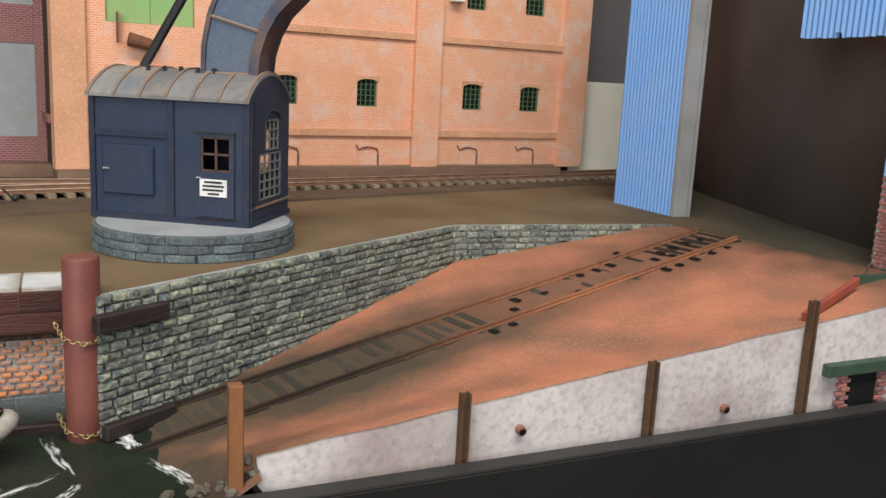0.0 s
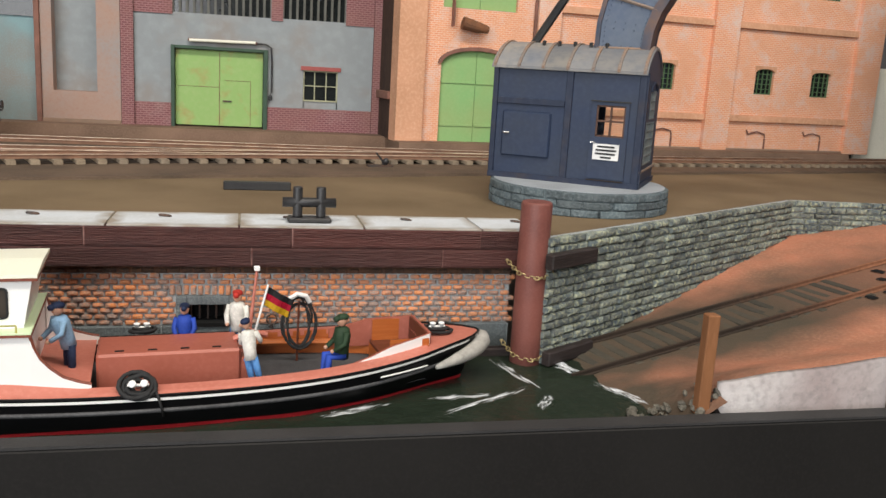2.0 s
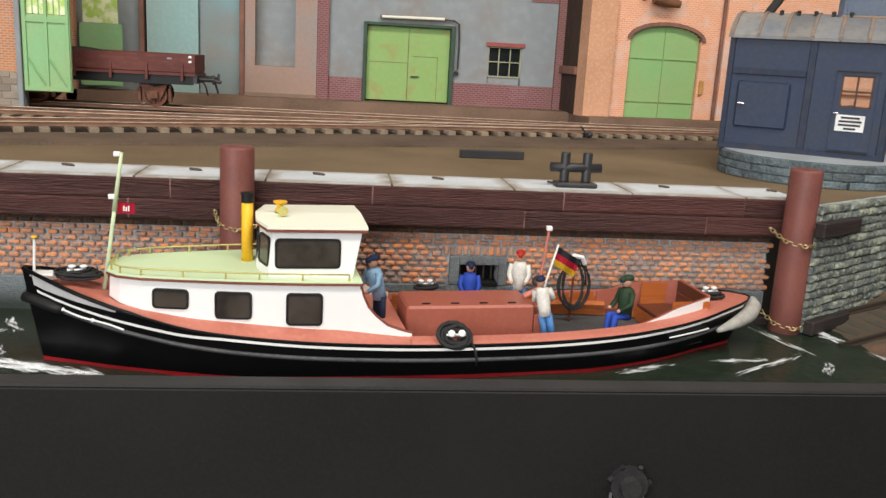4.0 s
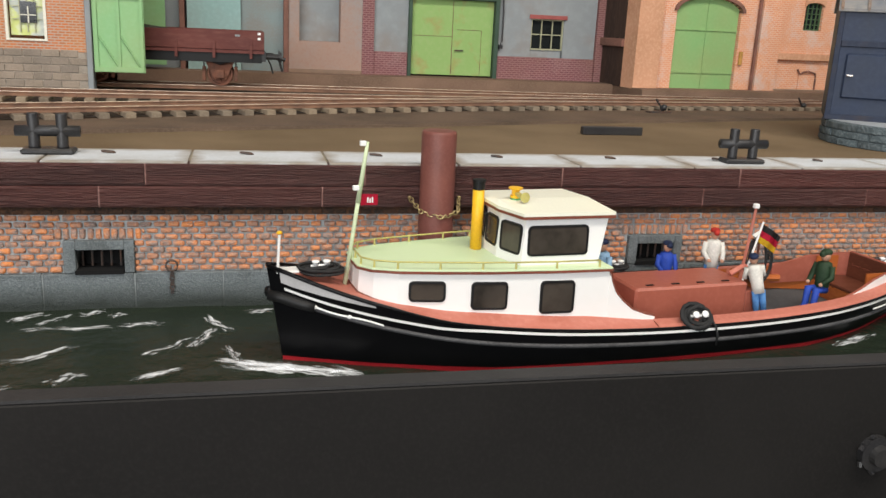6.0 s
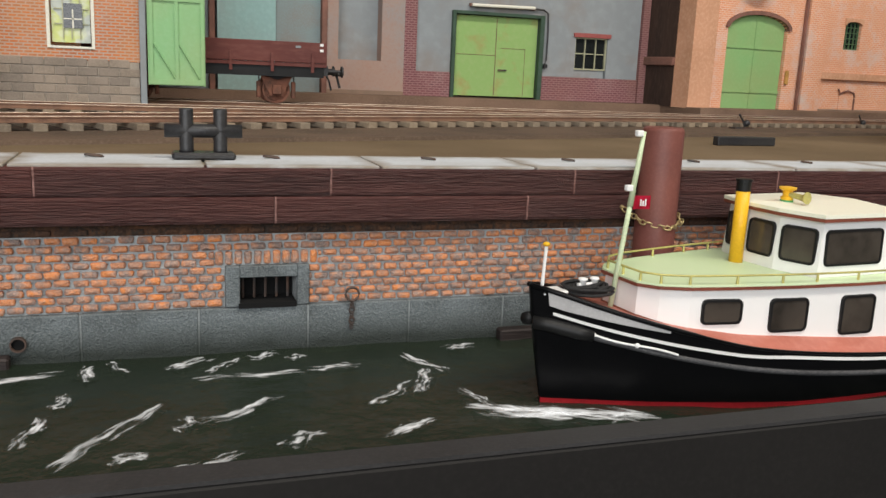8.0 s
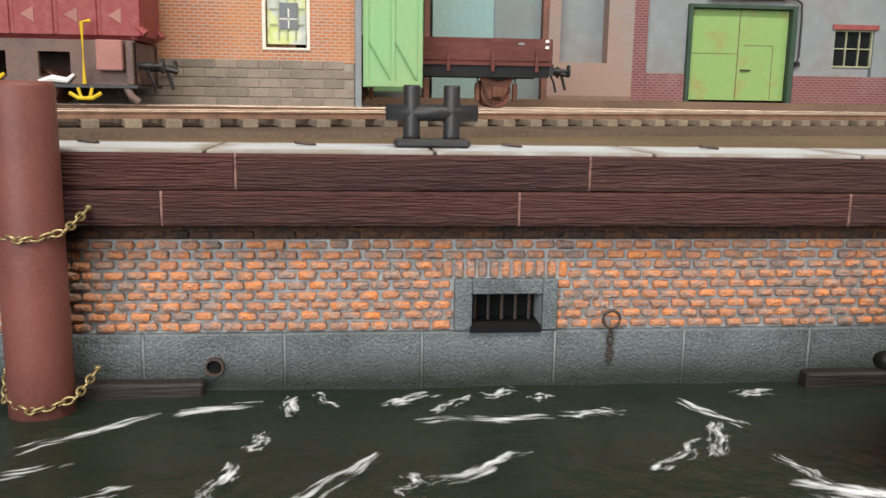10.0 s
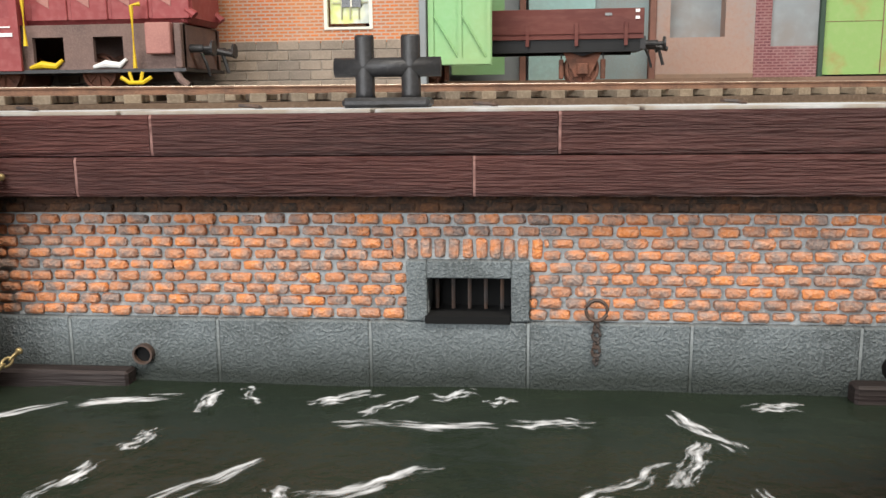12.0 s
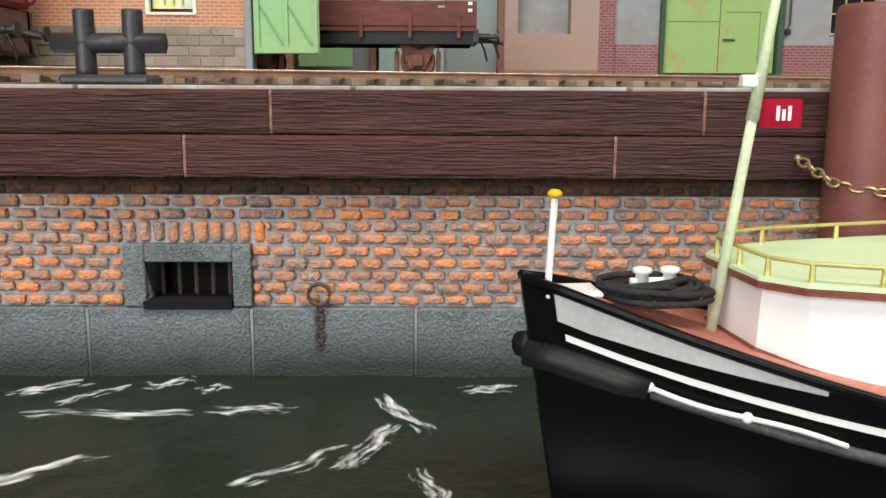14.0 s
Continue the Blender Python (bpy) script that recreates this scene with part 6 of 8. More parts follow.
    for q in ((xa, xa + 0.0012, wz0, wz1), (xb - 0.0012, xb, wz0, wz1), (xa, xb, wz0, wz0 + 0.0012), (xa, xb, wz1 - 0.0012, wz1), ((xa + xb) / 2 - 0.0007, (xa + xb) / 2 + 0.0007, wz0, wz1), (xa, xb, (wz0 + wz1) / 2 - 0.0007, (wz0 + wz1) / 2 + 0.0007)):
        part("glazing_bar", bx(q[0], q[1], -0.0012, 0.0008, q[2], q[3]), "brown_frame", dr)
    pane = part("pane", bx(xa, xb, 0.0010, 0.0013, wz0, wz1), "glass", dr)
    pane.visible_shadow = False
    bm = bmesh.new()
    tube(bm, [(door[0] + 0.001, -0.0030, 0.0318), (door[0] + 0.0045, -0.0030, 0.0318)], 0.0006, 8)
    part("handle", bm, "bright_metal", dr)
    part("threshold", bx(door[0], door[1], -0.0026, -0.0020, 0.0040, 0.0046), "slip_rail", dr)
    sg = part("sign", bx(0.0792, 0.0982, -0.0026, -0.0019, 0.0195, 0.0310), "sign_white", dr, "white notice with four lines of small black print")
    for k, (a, b) in enumerate(((0.0825, 0.0950), (0.0813, 0.0965), (0.0813, 0.0958), (0.0850, 0.0930))):
        z = 0.0291 - 0.0026 * k
        part("line", bx(a, b, -0.0029, -0.0027, z - 0.0007, z + 0.0007), "sign_black", sg)
    # curved plated jib and its stay
    outer = [(0.0700, 0.100), (0.0705, 0.118), (0.0745, 0.138), (0.0835, 0.160), (0.0985, 0.182), (0.122, 0.204), (0.150, 0.220)]
    inner = [(0.1060, 0.100), (0.1075, 0.114), (0.1120, 0.128), (0.1200, 0.142), (0.1340, 0.156), (0.1560, 0.169), (0.185, 0.177)]
    yj0, yj1 = d / 2 - 0.013, d / 2 + 0.013
    bm = bmesh.new()
    for y in (yj0, yj1):
        o = [bm.verts.new((x, y, z)) for x, z in outer]
        i = [bm.verts.new((x, y, z)) for x, z in inner]
        for k in range(6):
            bm.faces.new((o[k], i[k], i[k + 1], o[k + 1]))
    part("jib_plate", bm, "jib_panel", c, "blue-grey riveted side plate")
    for line, t, nm in ((outer, 0.0016, "jib_back"), (inner, 0.0034, "jib_belly")):
        bm = bmesh.new()
        rows = []
        for k, (x, z) in enumerate(line):
            dx, dz = line[min(k + 1, 6)][0] - line[max(k - 1, 0)][0], line[min(k + 1, 6)][1] - line[max(k - 1, 0)][1]
            q = math.hypot(dx, dz)
            nx, nz = dz / q * t, -dx / q * t
            rows.append([bm.verts.new(v) for v in ((x - nx, yj0 - 0.002, z - nz), (x + nx, yj0 - 0.002, z + nz), (x + nx, yj1 + 0.002, z + nz), (x - nx, yj1 + 0.002, z - nz))])
        for p, q in zip(rows, rows[1:]):
            for j in range(4):
                bm.faces.new((p[j], p[(j + 1) % 4], q[(j + 1) % 4], q[j]))
        bm.faces.new(rows[0])
        bm.faces.new(rows[-1][::-1])
        bmesh.ops.recalc_face_normals(bm, faces=bm.faces[:])
        part(nm, bm, "jib_edge", c)
    for k in (0, 2, 4, 5):
        bm = bmesh.new()
        tube(bm, [(outer[k][0], yj0 - 0.0008, outer[k][1]), (inner[k][0], yj0 - 0.0008, inner[k][1])], 0.0013, 6)
        part("jib_rib", bm, "rib_rust", c)
    bm = bmesh.new()
    for k in range(6):
        for t in (0.12, 0.3, 0.5, 0.7, 0.88):
            for e in (0.12, 0.86) if t in (0.3, 0.5, 0.7) else (0.12, 0.3, 0.5, 0.7, 0.86):
                ax, az = outer[k][0] + (outer[k + 1][0] - outer[k][0]) * e, outer[k][1] + (outer[k + 1][1] - outer[k][1]) * e
                bx_, bz = inner[k][0] + (inner[k + 1][0] - inner[k][0]) * e, inner[k][1] + (inner[k + 1][1] - inner[k][1]) * e
                bmesh.ops.create_icosphere(bm, subdivisions=1, radius=0.00065, matrix=pose(ax + (bx_ - ax) * t, yj0, az + (bz - az) * t))
    tagged(part("rivets", bm, "jib_panel", c), kind="stuff")
    bm = bmesh.new()
    tube(bm, [(0.018, d / 2, 0.1005), (0.060, d / 2, 0.168)], 0.0034, 8)
    part("stay", bm, "steel_dark", c)
    for k in range(5):
        bm = bmesh.new()
        lathe(bm, [(0.0014, 0.0985), (0.0014, 0.1020), (0.0019, 0.1023), (0.0010, 0.1035)], 10, (0.030 + 0.012 * k, d / 2 - 0.014))
        part("roof_cowl", bm, "sign_black", c)


MAT["window_bar"] = material("window_bar", (0.13, 0.16, 0.17), (0.20, 0.20, 0.18), scale=90, rough=0.6)
harbour_crane()

# ---- corrugated shed, backdrops ----


def corrugated_panel(y0, y1, za, zb, x, parent, name="sheet", ragged=None):
    bm = bmesh.new()
    n = int((y1 - y0) / 0.0007)
    cols = []
    for k in range(n + 1):
        y = y0 + (y1 - y0) * k / n
        xx = x - 0.0009 * math.sin(k * math.pi / 4)
        z0 = za + (ragged(y) if ragged else 0)
        cols.append([bm.verts.new(v) for v in ((xx, y, z0), (xx, y, zb), (x + 0.004, y, zb), (x + 0.004, y, z0))])
    for p, q in zip(cols, cols[1:]):
        for j in range(4):
            bm.faces.new((p[j], p[(j + 1) % 4], q[(j + 1) % 4], q[j]))
    bm.faces.new(cols[0][::-1])
    bm.faces.new(cols[-1])
    bmesh.ops.recalc_face_normals(bm, faces=bm.faces[:])
    return part(name, bm, "corrugated", parent)


def blue_shed():
    s = thing("boat_shed", "pale blue corrugated boat shed front with wide dark opening", "building", pose(0.558, 0.0, 0, 0, 0, 0))
    corrugated_panel(0.679, 0.774, QUAY - 0.0005, 0.42, 0.0, s, "corrugated_pier")
    part("pier_edge", bx(0.0, 0.016, 0.6735, 0.6785, QUAY - 0.0005, 0.42), "grey_sheet", s)
    part("inner_return", bx(0.0165, 0.020, 0.672, 0.700, QUAY - 0.0005, 0.42), "grey_sheet", s)
    corrugated_panel(0.30, 0.537, 0.2475, 0.42, -0.001, s, "corrugated_lintel", lambda y: 0.0016 * noise.noise(Vector((y * 120, 0, 0))) + (0.004 if 0.497 < y < 0.503 else 0))
    corrugated_panel(0.30, 0.443, 0.147, 0.2470, -0.001, s, "corrugated_jamb")
    core = part("brick_pier", bx(0.0, 0.01, 0.33, 0.443, QUAY - 0.0005, 0.1465), "mortar", s)
    bm = bmesh.new()
    box(bm, -0.0016, 0.0006, -0.0034, 0.0034, -0.0013, 0.0013, 0.0003)
    me = mesh_of("brick", bm, "red_brick")
    for r in range(23):
        for k in range(7):
            ob = new("brick", me)
            ob.parent = core
            ob.location = (0, 0.4395 - 0.0073 * k - (0.0036 if r % 2 else 0), 0.0808 + 0.0029 * r)
    part("beam", bx(0.004, 0.012, 0.30, 0.774, 0.421, 0.43), "grey_sheet", s)


MAT["grey_sheet"] = material("grey_sheet", (0.30, 0.31, 0.32), (0.22, 0.22, 0.21), scale=20, rough=0.7)
blue_shed()


def backdrops():
    f = spline([(0.25, 0.560), (0.40, 0.592), (0.47, 0.612), (0.61, 0.655), (0.72, 0.690), (0.851, 0.742), (0.97, 0.80), (1.1, 0.88)])
    bm = bmesh.new()
    ys = [0.28 + 0.02 * k for k in range(40)]
    rows = [[bm.verts.new(v) for v in ((f(y), y, 0.06), (f(y) + 0.012 * 0, y, 0.6), (f(y) + 0.006, y, 0.6), (f(y) + 0.006, y, 0.06))] for y in ys]
    for p, q in zip(rows, rows[1:]):
        for j in range(4):
            bm.faces.new((p[j], p[(j + 1) % 4], q[(j + 1) % 4], q[j]))
    bm.faces.new(rows[0][::-1])
    bm.faces.new(rows[-1])
    bmesh.ops.recalc_face_normals(bm, faces=bm.faces[:])
    setting("backdrop_shed", bm, "dark_board", "dark brown curved inner board of the boat shed", "backdrop", True)
    setting("shed_ceiling", slab([(0.57, 0.29), (0.60, 0.29), (0.75, 0.80), (0.57, 0.774)], 0.46, 0.47), "dark_board", "dark board over the boat shed", "ceiling")
    setting("backdrop", bx(-1.2, 1.25, 1.345, 1.355, 0.06, 0.75), "grey_board", "plain grey board behind the warehouses", "backdrop")
    setting("backdrop_side", bx(0.70, 0.86, 1.125, 1.13, 0.0915, 0.6), "grey_board", "plain grey board beside the brick warehouse", "backdrop")
    card = part("white_card", bx(0.664, 0.800, 1.034, 1.037, 0.0817, 0.2096), "white_card")
    tagged(card, "plain cream card leaning beside the brick warehouse", "card")


backdrops()

# ---- harbour launch ----
MAT["hull_black"] = material("hull_black", (0.0035, 0.0035, 0.004), (0.005, 0.005, 0.0055), (0.006, 0.006, 0.0065), scale=20, fine=300, rough=0.3, bump=0.03, spec=0.12)
MAT["hull_red"] = material("hull_red", (0.42, 0.018, 0.025), scale=30, rough=0.45, bump=0.05)
MAT["strake_grey"] = material("strake_grey", (0.07, 0.07, 0.073), (0.04, 0.04, 0.042), (0.13, 0.13, 0.13), scale=60, rough=0.5)
MAT["boat_white"] = material("boat_white", (0.87, 0.865, 0.84), (0.84, 0.83, 0.79), (0.89, 0.885, 0.87), scale=20, fine=300, rough=0.35, bump=0.05, mix=0.3, wear=0.3, spec=0.5)
MAT["bulwark_grey"] = material("bulwark_grey", (0.50, 0.49, 0.48), (0.40, 0.39, 0.38), scale=40, rough=0.5, bump=0.1)
MAT["deck_red"] = material("deck_red", (0.52, 0.170, 0.120), (0.45, 0.145, 0.10), (0.60, 0.24, 0.18), scale=30, fine=400, rough=0.5, bump=0.15, mix=0.4, spec=0.45)
MAT["box_red"] = material("box_red", (0.37, 0.105, 0.068), (0.31, 0.088, 0.058), (0.43, 0.14, 0.095), scale=25, fine=400, rough=0.45, bump=0.1, spec=0.45)
MAT["varnish"] = material("varnish", (0.46, 0.125, 0.030), (0.30, 0.075, 0.022), (0.56, 0.19, 0.06), scale=30, fine=260, stretch=(0.15, 1, 3), rough=0.35, bump=0.25, coat=0.3)
MAT["roof_green"] = material("roof_green", (0.62, 0.78, 0.46), (0.66, 0.78, 0.52), (0.70, 0.82, 0.56), scale=14, rough=0.45, bump=0.05, wear=0.3)
MAT["cream"] = material("cream", (0.86, 0.86, 0.70), (0.83, 0.82, 0.69), scale=16, rough=0.4, bump=0.05, wear=0.3)
MAT["rim_brown"] = material("rim_brown", (0.22, 0.065, 0.04), scale=40, rough=0.5)
MAT["funnel_yellow"] = material("funnel_yellow", (0.80, 0.46, 0.02), (0.74, 0.40, 0.02), scale=30, rough=0.4, bump=0.05)
MAT["rail_brass"] = material("rail_brass", (0.55, 0.50, 0.16), (0.45, 0.40, 0.15), scale=90, rough=0.45, metal=0.3)
MAT["pale_green"] = material("pale_green", (0.60, 0.70, 0.45), scale=40, rough=0.5)
MAT["boat_glass"] = material("boat_glass", (0.028, 0.024, 0.020), (0.075, 0.062, 0.050), (0.04, 0.035, 0.03), scale=60, fine=120, rough=0.12, spec=0.5, bump=0, mix=0.6)
MAT["rubber"] = material("rubber", (0.008, 0.008, 0.008), (0.011, 0.011, 0.011), (0.015, 0.015, 0.015), scale=80, rough=0.5, bump=0.1)
MAT["rope_black"] = material("rope_black", (0.018, 0.018, 0.018), (0.03, 0.03, 0.03), scale=300, fine=1500, rough=0.8, bump=0.6)
MAT["rope_grey"] = material("rope_grey", (0.42, 0.40, 0.36), (0.30, 0.28, 0.25), (0.55, 0.53, 0.50), scale=200, fine=1500, rough=0.9, bump=0.8)
MAT["flag_red"] = material("flag_red", (0.60, 0.012, 0.05), scale=60, rough=0.7, bump=0.1)
MAT["flag_gold"] = material("flag_gold", (0.80, 0.50, 0.02), scale=60, rough=0.7, bump=0.1)
MAT["floor_grey"] = material("floor_grey", (0.075, 0.075, 0.078), scale=60, rough=0.8)

STATIONS = [(0.000, 0.0008, 0.0461), (0.006, 0.0054, 0.0445), (0.014, 0.0108, 0.0420), (0.025, 0.0172, 0.0385), (0.040, 0.0240, 0.0342), (0.055, 0.0292, 0.0303), (0.080, 0.0360, 0.0249), (0.12, 0.0416, 0.0209), (0.16, 0.0445, 0.0189),
            (0.20, 0.0460, 0.0182), (0.25, 0.0453, 0.0184), (0.29, 0.0424, 0.0197), (0.32, 0.0374, 0.0218), (0.345, 0.0298, 0.0241), (0.365, 0.0208, 0.0266), (0.378, 0.0132, 0.0274), (0.386, 0.0066, 0.0279), (0.3895, 0.0010, 0.0281)]
BEAM = spline([(-0.01, -0.007)] + [(u, b) for u, b, s in STATIONS] + [(0.395, -0.01)])
SHEER = spline([(-0.01, 0.0488)] + [(u, s) for u, b, s in STATIONS] + [(0.395, 0.0285)])


STRAKE = spline([(0.0, 0.0322), (0.019, 0.0280), (0.05, 0.0214), (0.08, 0.0166), (0.12, 0.0130), (0.16, 0.0112), (0.20, 0.0105), (0.25, 0.0105), (0.29, 0.0113), (0.32, 0.0125), (0.345, 0.0141), (0.365, 0.0156), (0.388, 0.0168), (0.40, 0.0170)])


def hull_point(u, w, side, out=0.0):
    """A point of the planking at station u and height w."""
    s, b = SHEER(u), max(0.0006, BEAM(u))
    k = max(0.0, min(1.0, (s - w) / s)) if w <= s else 0
    fore = max(0.0, 1 - u / 0.10)
    aft = max(0.0, (u - 0.27) / 0.12)
    shrink = 1 - k ** 1.25 * (0.10 + 0.42 * fore + 0.62 * aft ** 1.5)
    flare = 0.0008 * math.sin(k * math.pi)
    du = k * 0.0075 * max(0, 1 - u / 0.05) - k * 0.018 * max(0, aft - 0.45)
    return Vector((u + du, side * (b * shrink + flare + out), w))


US = [0.39 * (0.5 - 0.5 * math.cos(math.pi * k / 44)) for k in range(45)]
US = [min(0.3895, u) for u in US]


def build_launch():
    boat = thing("harbour_launch", "black hulled harbour launch with salmon deck and white wheelhouse", "boat", pose(-0.4138, 0.4135, 0.0, 0, 0, 6.05))
    levels = [-0.010, -0.003, 0.0, 0.0016, 0.30, 0.5, 0.7, 0.85, 1.0]
    bm = bmesh.new()
    cols = []
    for u in US:
        s = SHEER(u)
        hs = [l if l < 0.01 else 0.0016 + (s - 0.0016) * l for l in levels]
        cols.append(([bm.verts.new(hull_point(u, h, -1)) for h in hs], [bm.verts.new(hull_point(u, h, 1)) for h in hs]))
    for (a0, b0), (a1, b1) in zip(cols, cols[1:]):
        for j in range(len(levels) - 1):
            for p, q, flip in ((a0, a1, False), (b0, b1, True)):
                f = (p[j], q[j], q[j + 1], p[j + 1])
                face = bm.faces.new(f[::-1] if flip else f)
                face.material_index = 1 if j < 3 else 0
        bm.faces.new((a0[0], b0[0], b1[0], a1[0]))
    for end, flip in ((cols[0], False), (cols[-1], True)):
        for j in range(len(levels) - 1):
            f = (end[0][j], end[0][j + 1], end[1][j + 1], end[1][j])
            bm.faces.new(f[::-1] if flip else f)
    bmesh.ops.recalc_face_normals(bm, faces=bm.faces[:])
    part("hull", bm, ["hull_black", "hull_red"], boat, "", True)

    def ribbon(name, mat, u0, u1, lo, hi, out, label="", n=40):
        for side in (-1, 1):
            bm = bmesh.new()
            rows = []
            for k in range(n + 1):
                u = u0 + (u1 - u0) * k / n
                rows.append([bm.verts.new(hull_point(u, lo(u), side, out)), bm.verts.new(hull_point(u, hi(u), side, out)), bm.verts.new(hull_point(u, hi(u), side, -0.0006)), bm.verts.new(hull_point(u, lo(u), side, -0.0006))])
            for p, q in zip(rows, rows[1:]):
                for j in range(4):
                    bm.faces.new((p[j], p[(j + 1) % 4], q[(j + 1) % 4], q[j]))
            bm.faces.new(rows[0])
            bm.faces.new(rows[-1][::-1])
            bmesh.ops.recalc_face_normals(bm, faces=bm.faces[:])
            part(name, bm, mat, boat, label)

    ribbon("white_stripe", "boat_white", 0.006, 0.388, lambda u: SHEER(u) - (0.0088 if u < 0.01 else 0.0088 - 0.0066 * min(1, (u - 0.01) / 0.085)) - 0.0004, lambda u: SHEER(u) - (0.0088 if u < 0.01 else 0.0088 - 0.0066 * min(1, (u - 0.01) / 0.085)) + 0.0008, 0.0004, "thin white sheer stripe")
    ribbon("bulwark_panel", "bulwark_grey", 0.0050, 0.045, lambda u: SHEER(u) - 0.0060 + 0.0042 * max(0, (u - 0.01) / 0.035), lambda u: SHEER(u) - 0.0006, 0.0004, "pale grey bow bulwark panel")
    for side in (-1, 1):
        bm = bmesh.new()
        tube(bm, [hull_point(0.019 + 0.368 * k / 50, STRAKE(0.019 + 0.368 * k / 50), side, 0.0004) for k in range(51)], 0.0011, 6)
        part("rubbing_strake", bm, "strake_grey", boat, "", True)
        bm = bmesh.new()
        tube(bm, [hull_point(0.0005 + 0.3885 * k / 60, SHEER(0.0005 + 0.3885 * k / 60), side, 0.0001) for k in range(61)], [0.0010] * 9 + [0.0006] * 52, 6)
        part("sheer_rail", bm, "hull_black", boat, "", True)

    # decks
    def deck_w(u):
        return SHEER(u) - 0.0004 - 0.0055 * max(0.0, min(1.0, (0.022 - u) / 0.012))

    def rise(u):
        return 0.0022 * max(0.0, min(1.0, (u - 0.06) / 0.04, (0.37 - u) / 0.03)) + 0.0022 * max(0.0, min(1.0, (u - 0.035) / 0.03, (0.178 - u) / 0.03))

    for nm, lo, hi in (("fore_deck", 0.003, 0.182), ("aft_deck", 0.352, 0.3885)):
        bm = bmesh.new()
        rows = []
        n = 36
        for k in range(n + 1):
            u = lo + (hi - lo) * k / n
            rows.append([bm.verts.new((u, t * max(0.0004, BEAM(u) - 0.0005), deck_w(u) + rise(u) * min(1.0, (1 - abs(t)) * 6))) for t in (-1, -0.83, -0.4, 0, 0.4, 0.83, 1)])
        for p, q in zip(rows, rows[1:]):
            for j in range(6):
                bm.faces.new((p[j], q[j], q[j + 1], p[j + 1]))
        part(nm, bm, "deck_red", boat, "", True)
    for side in (-1, 1):
        bm = bmesh.new()
        rows = []
        for k in range(31):
            u = 0.182 + 0.170 * k / 30
            b = BEAM(u)
            z = deck_w(u)
            rows.append([bm.verts.new((u, side * y, z + dz)) for y, dz in ((b - 0.0004, 0.0), (b - 0.003, 0.0014), (b - 0.0085, 0.0024), (b - 0.0085, -0.0012))])
        for p, q in zip(rows, rows[1:]):
            for j in range(3):
                bm.faces.new((p[j], q[j], q[j + 1], p[j + 1]))
        bmesh.ops.recalc_face_normals(bm, faces=bm.faces[:])
        part("side_deck", bm, "deck_red", boat)
        for lo, hi, mat, nm in ((0.0075, 0.0150, "varnish", "lower_plank"), (0.0153, 0.0225, "varnish", "upper_plank")):
            bm = bmesh.new()
            rows = []
            for k in range(25):
                u = 0.184 + 0.164 * k / 24
                y = min(max(0.004, BEAM(u) - 0.0085), hull_point(u, lo, 1).y - 0.003)
                top_z = min(hi, deck_w(u) + (0.0016 if side > 0 else -0.0004))
                rows.append([bm.verts.new((u, side * (y + d), z)) for d, z in ((0, lo), (0, top_z), (0.0015, top_z), (0.0015, lo))])
            for p, q in zip(rows, rows[1:]):
                for j in range(4):
                    bm.faces.new((p[j], p[(j + 1) % 4], q[(j + 1) % 4], q[j]))
            bm.faces.new(rows[0])
            bm.faces.new(rows[-1][::-1])
            bmesh.ops.recalc_face_normals(bm, faces=bm.faces[:])
            part(nm, bm, mat, boat)
        bm = bmesh.new()
        tube(bm, [(0.262 + 0.05 * k / 10, side * (BEAM(0.262 + 0.05 * k / 10) - 0.0115), 0.0152) for k in range(11)], 0.0022, 6)
        part("bench_rail", bm, "varnish", boat)
    bm = bmesh.new()
    rows = []
    for k in range(25):
        u = 0.156 + 0.196 * k / 24
        rows.append([bm.verts.new((u, t * max(0.003, BEAM(u) - 0.0075), 0.0072)) for t in (-1, 1)])
    for p, q in zip(rows, rows[1:]):
        bm.faces.new((p[0], q[0], q[1], p[1]))
    part("cockpit_floor", bm, "floor_grey", boat)

    # stern coaming with a bench
    path = [(0.308, -1, 0.0010), (0.318, -1, 0.0030), (0.330, -1, 0.0060), (0.343, -1, 0.0068), (0.354, -0.95, 0.0070)]
    for side in (-1, 1):
        bm = bmesh.new()
        rows = []
        for u, t, h in path:
            y = max(0.009, BEAM(u) - 0.0090)
            z = deck_w(u) + 0.0008
            rows.append([bm.verts.new((u, side * (y + d), z + q)) for d, q in ((0.0008, 0), (0.0008, h), (-0.0010, h), (-0.0010, -0.010))])
        for p, q in zip(rows, rows[1:]):
            for j in range(4):
                bm.faces.new((p[j], p[(j + 1) % 4], q[(j + 1) % 4], q[j])).material_index = 1 if j == 0 else 0
        bm.faces.new(rows[0])
        bm.faces.new(rows[-1][::-1])
        bmesh.ops.recalc_face_normals(bm, faces=bm.faces[:])
        part("coaming", bm, ["box_red", "boat_white"], boat, "red coaming with a white outer face")
        part("coaming_panel", bx(0.331, 0.353, side * (BEAM(0.342) - 0.0115) - 0.0005, side * (BEAM(0.342) - 0.0115) + 0.0005, 0.0165, 0.0305), "varnish", boat)
    yb = BEAM(0.354) - 0.0092
    part("stern_coaming", bx(0.3532, 0.3550, -yb, yb, 0.012, 0.0332, 0.0003), "box_red", boat)
    part("stern_panel", bx(0.3522, 0.3531, -yb + 0.001, yb - 0.001, 0.012, 0.0328), "varnish_dark", boat)
    part("stern_seat", bx(0.3300, 0.3521, -yb - 0.004, yb + 0.004, 0.0160, 0.0180, 0.0004), "varnish_dark", boat)
    part("seat_front", bx(0.3300, 0.3312, -yb - 0.004, yb + 0.004, 0.0074, 0.0159), "varnish", boat)
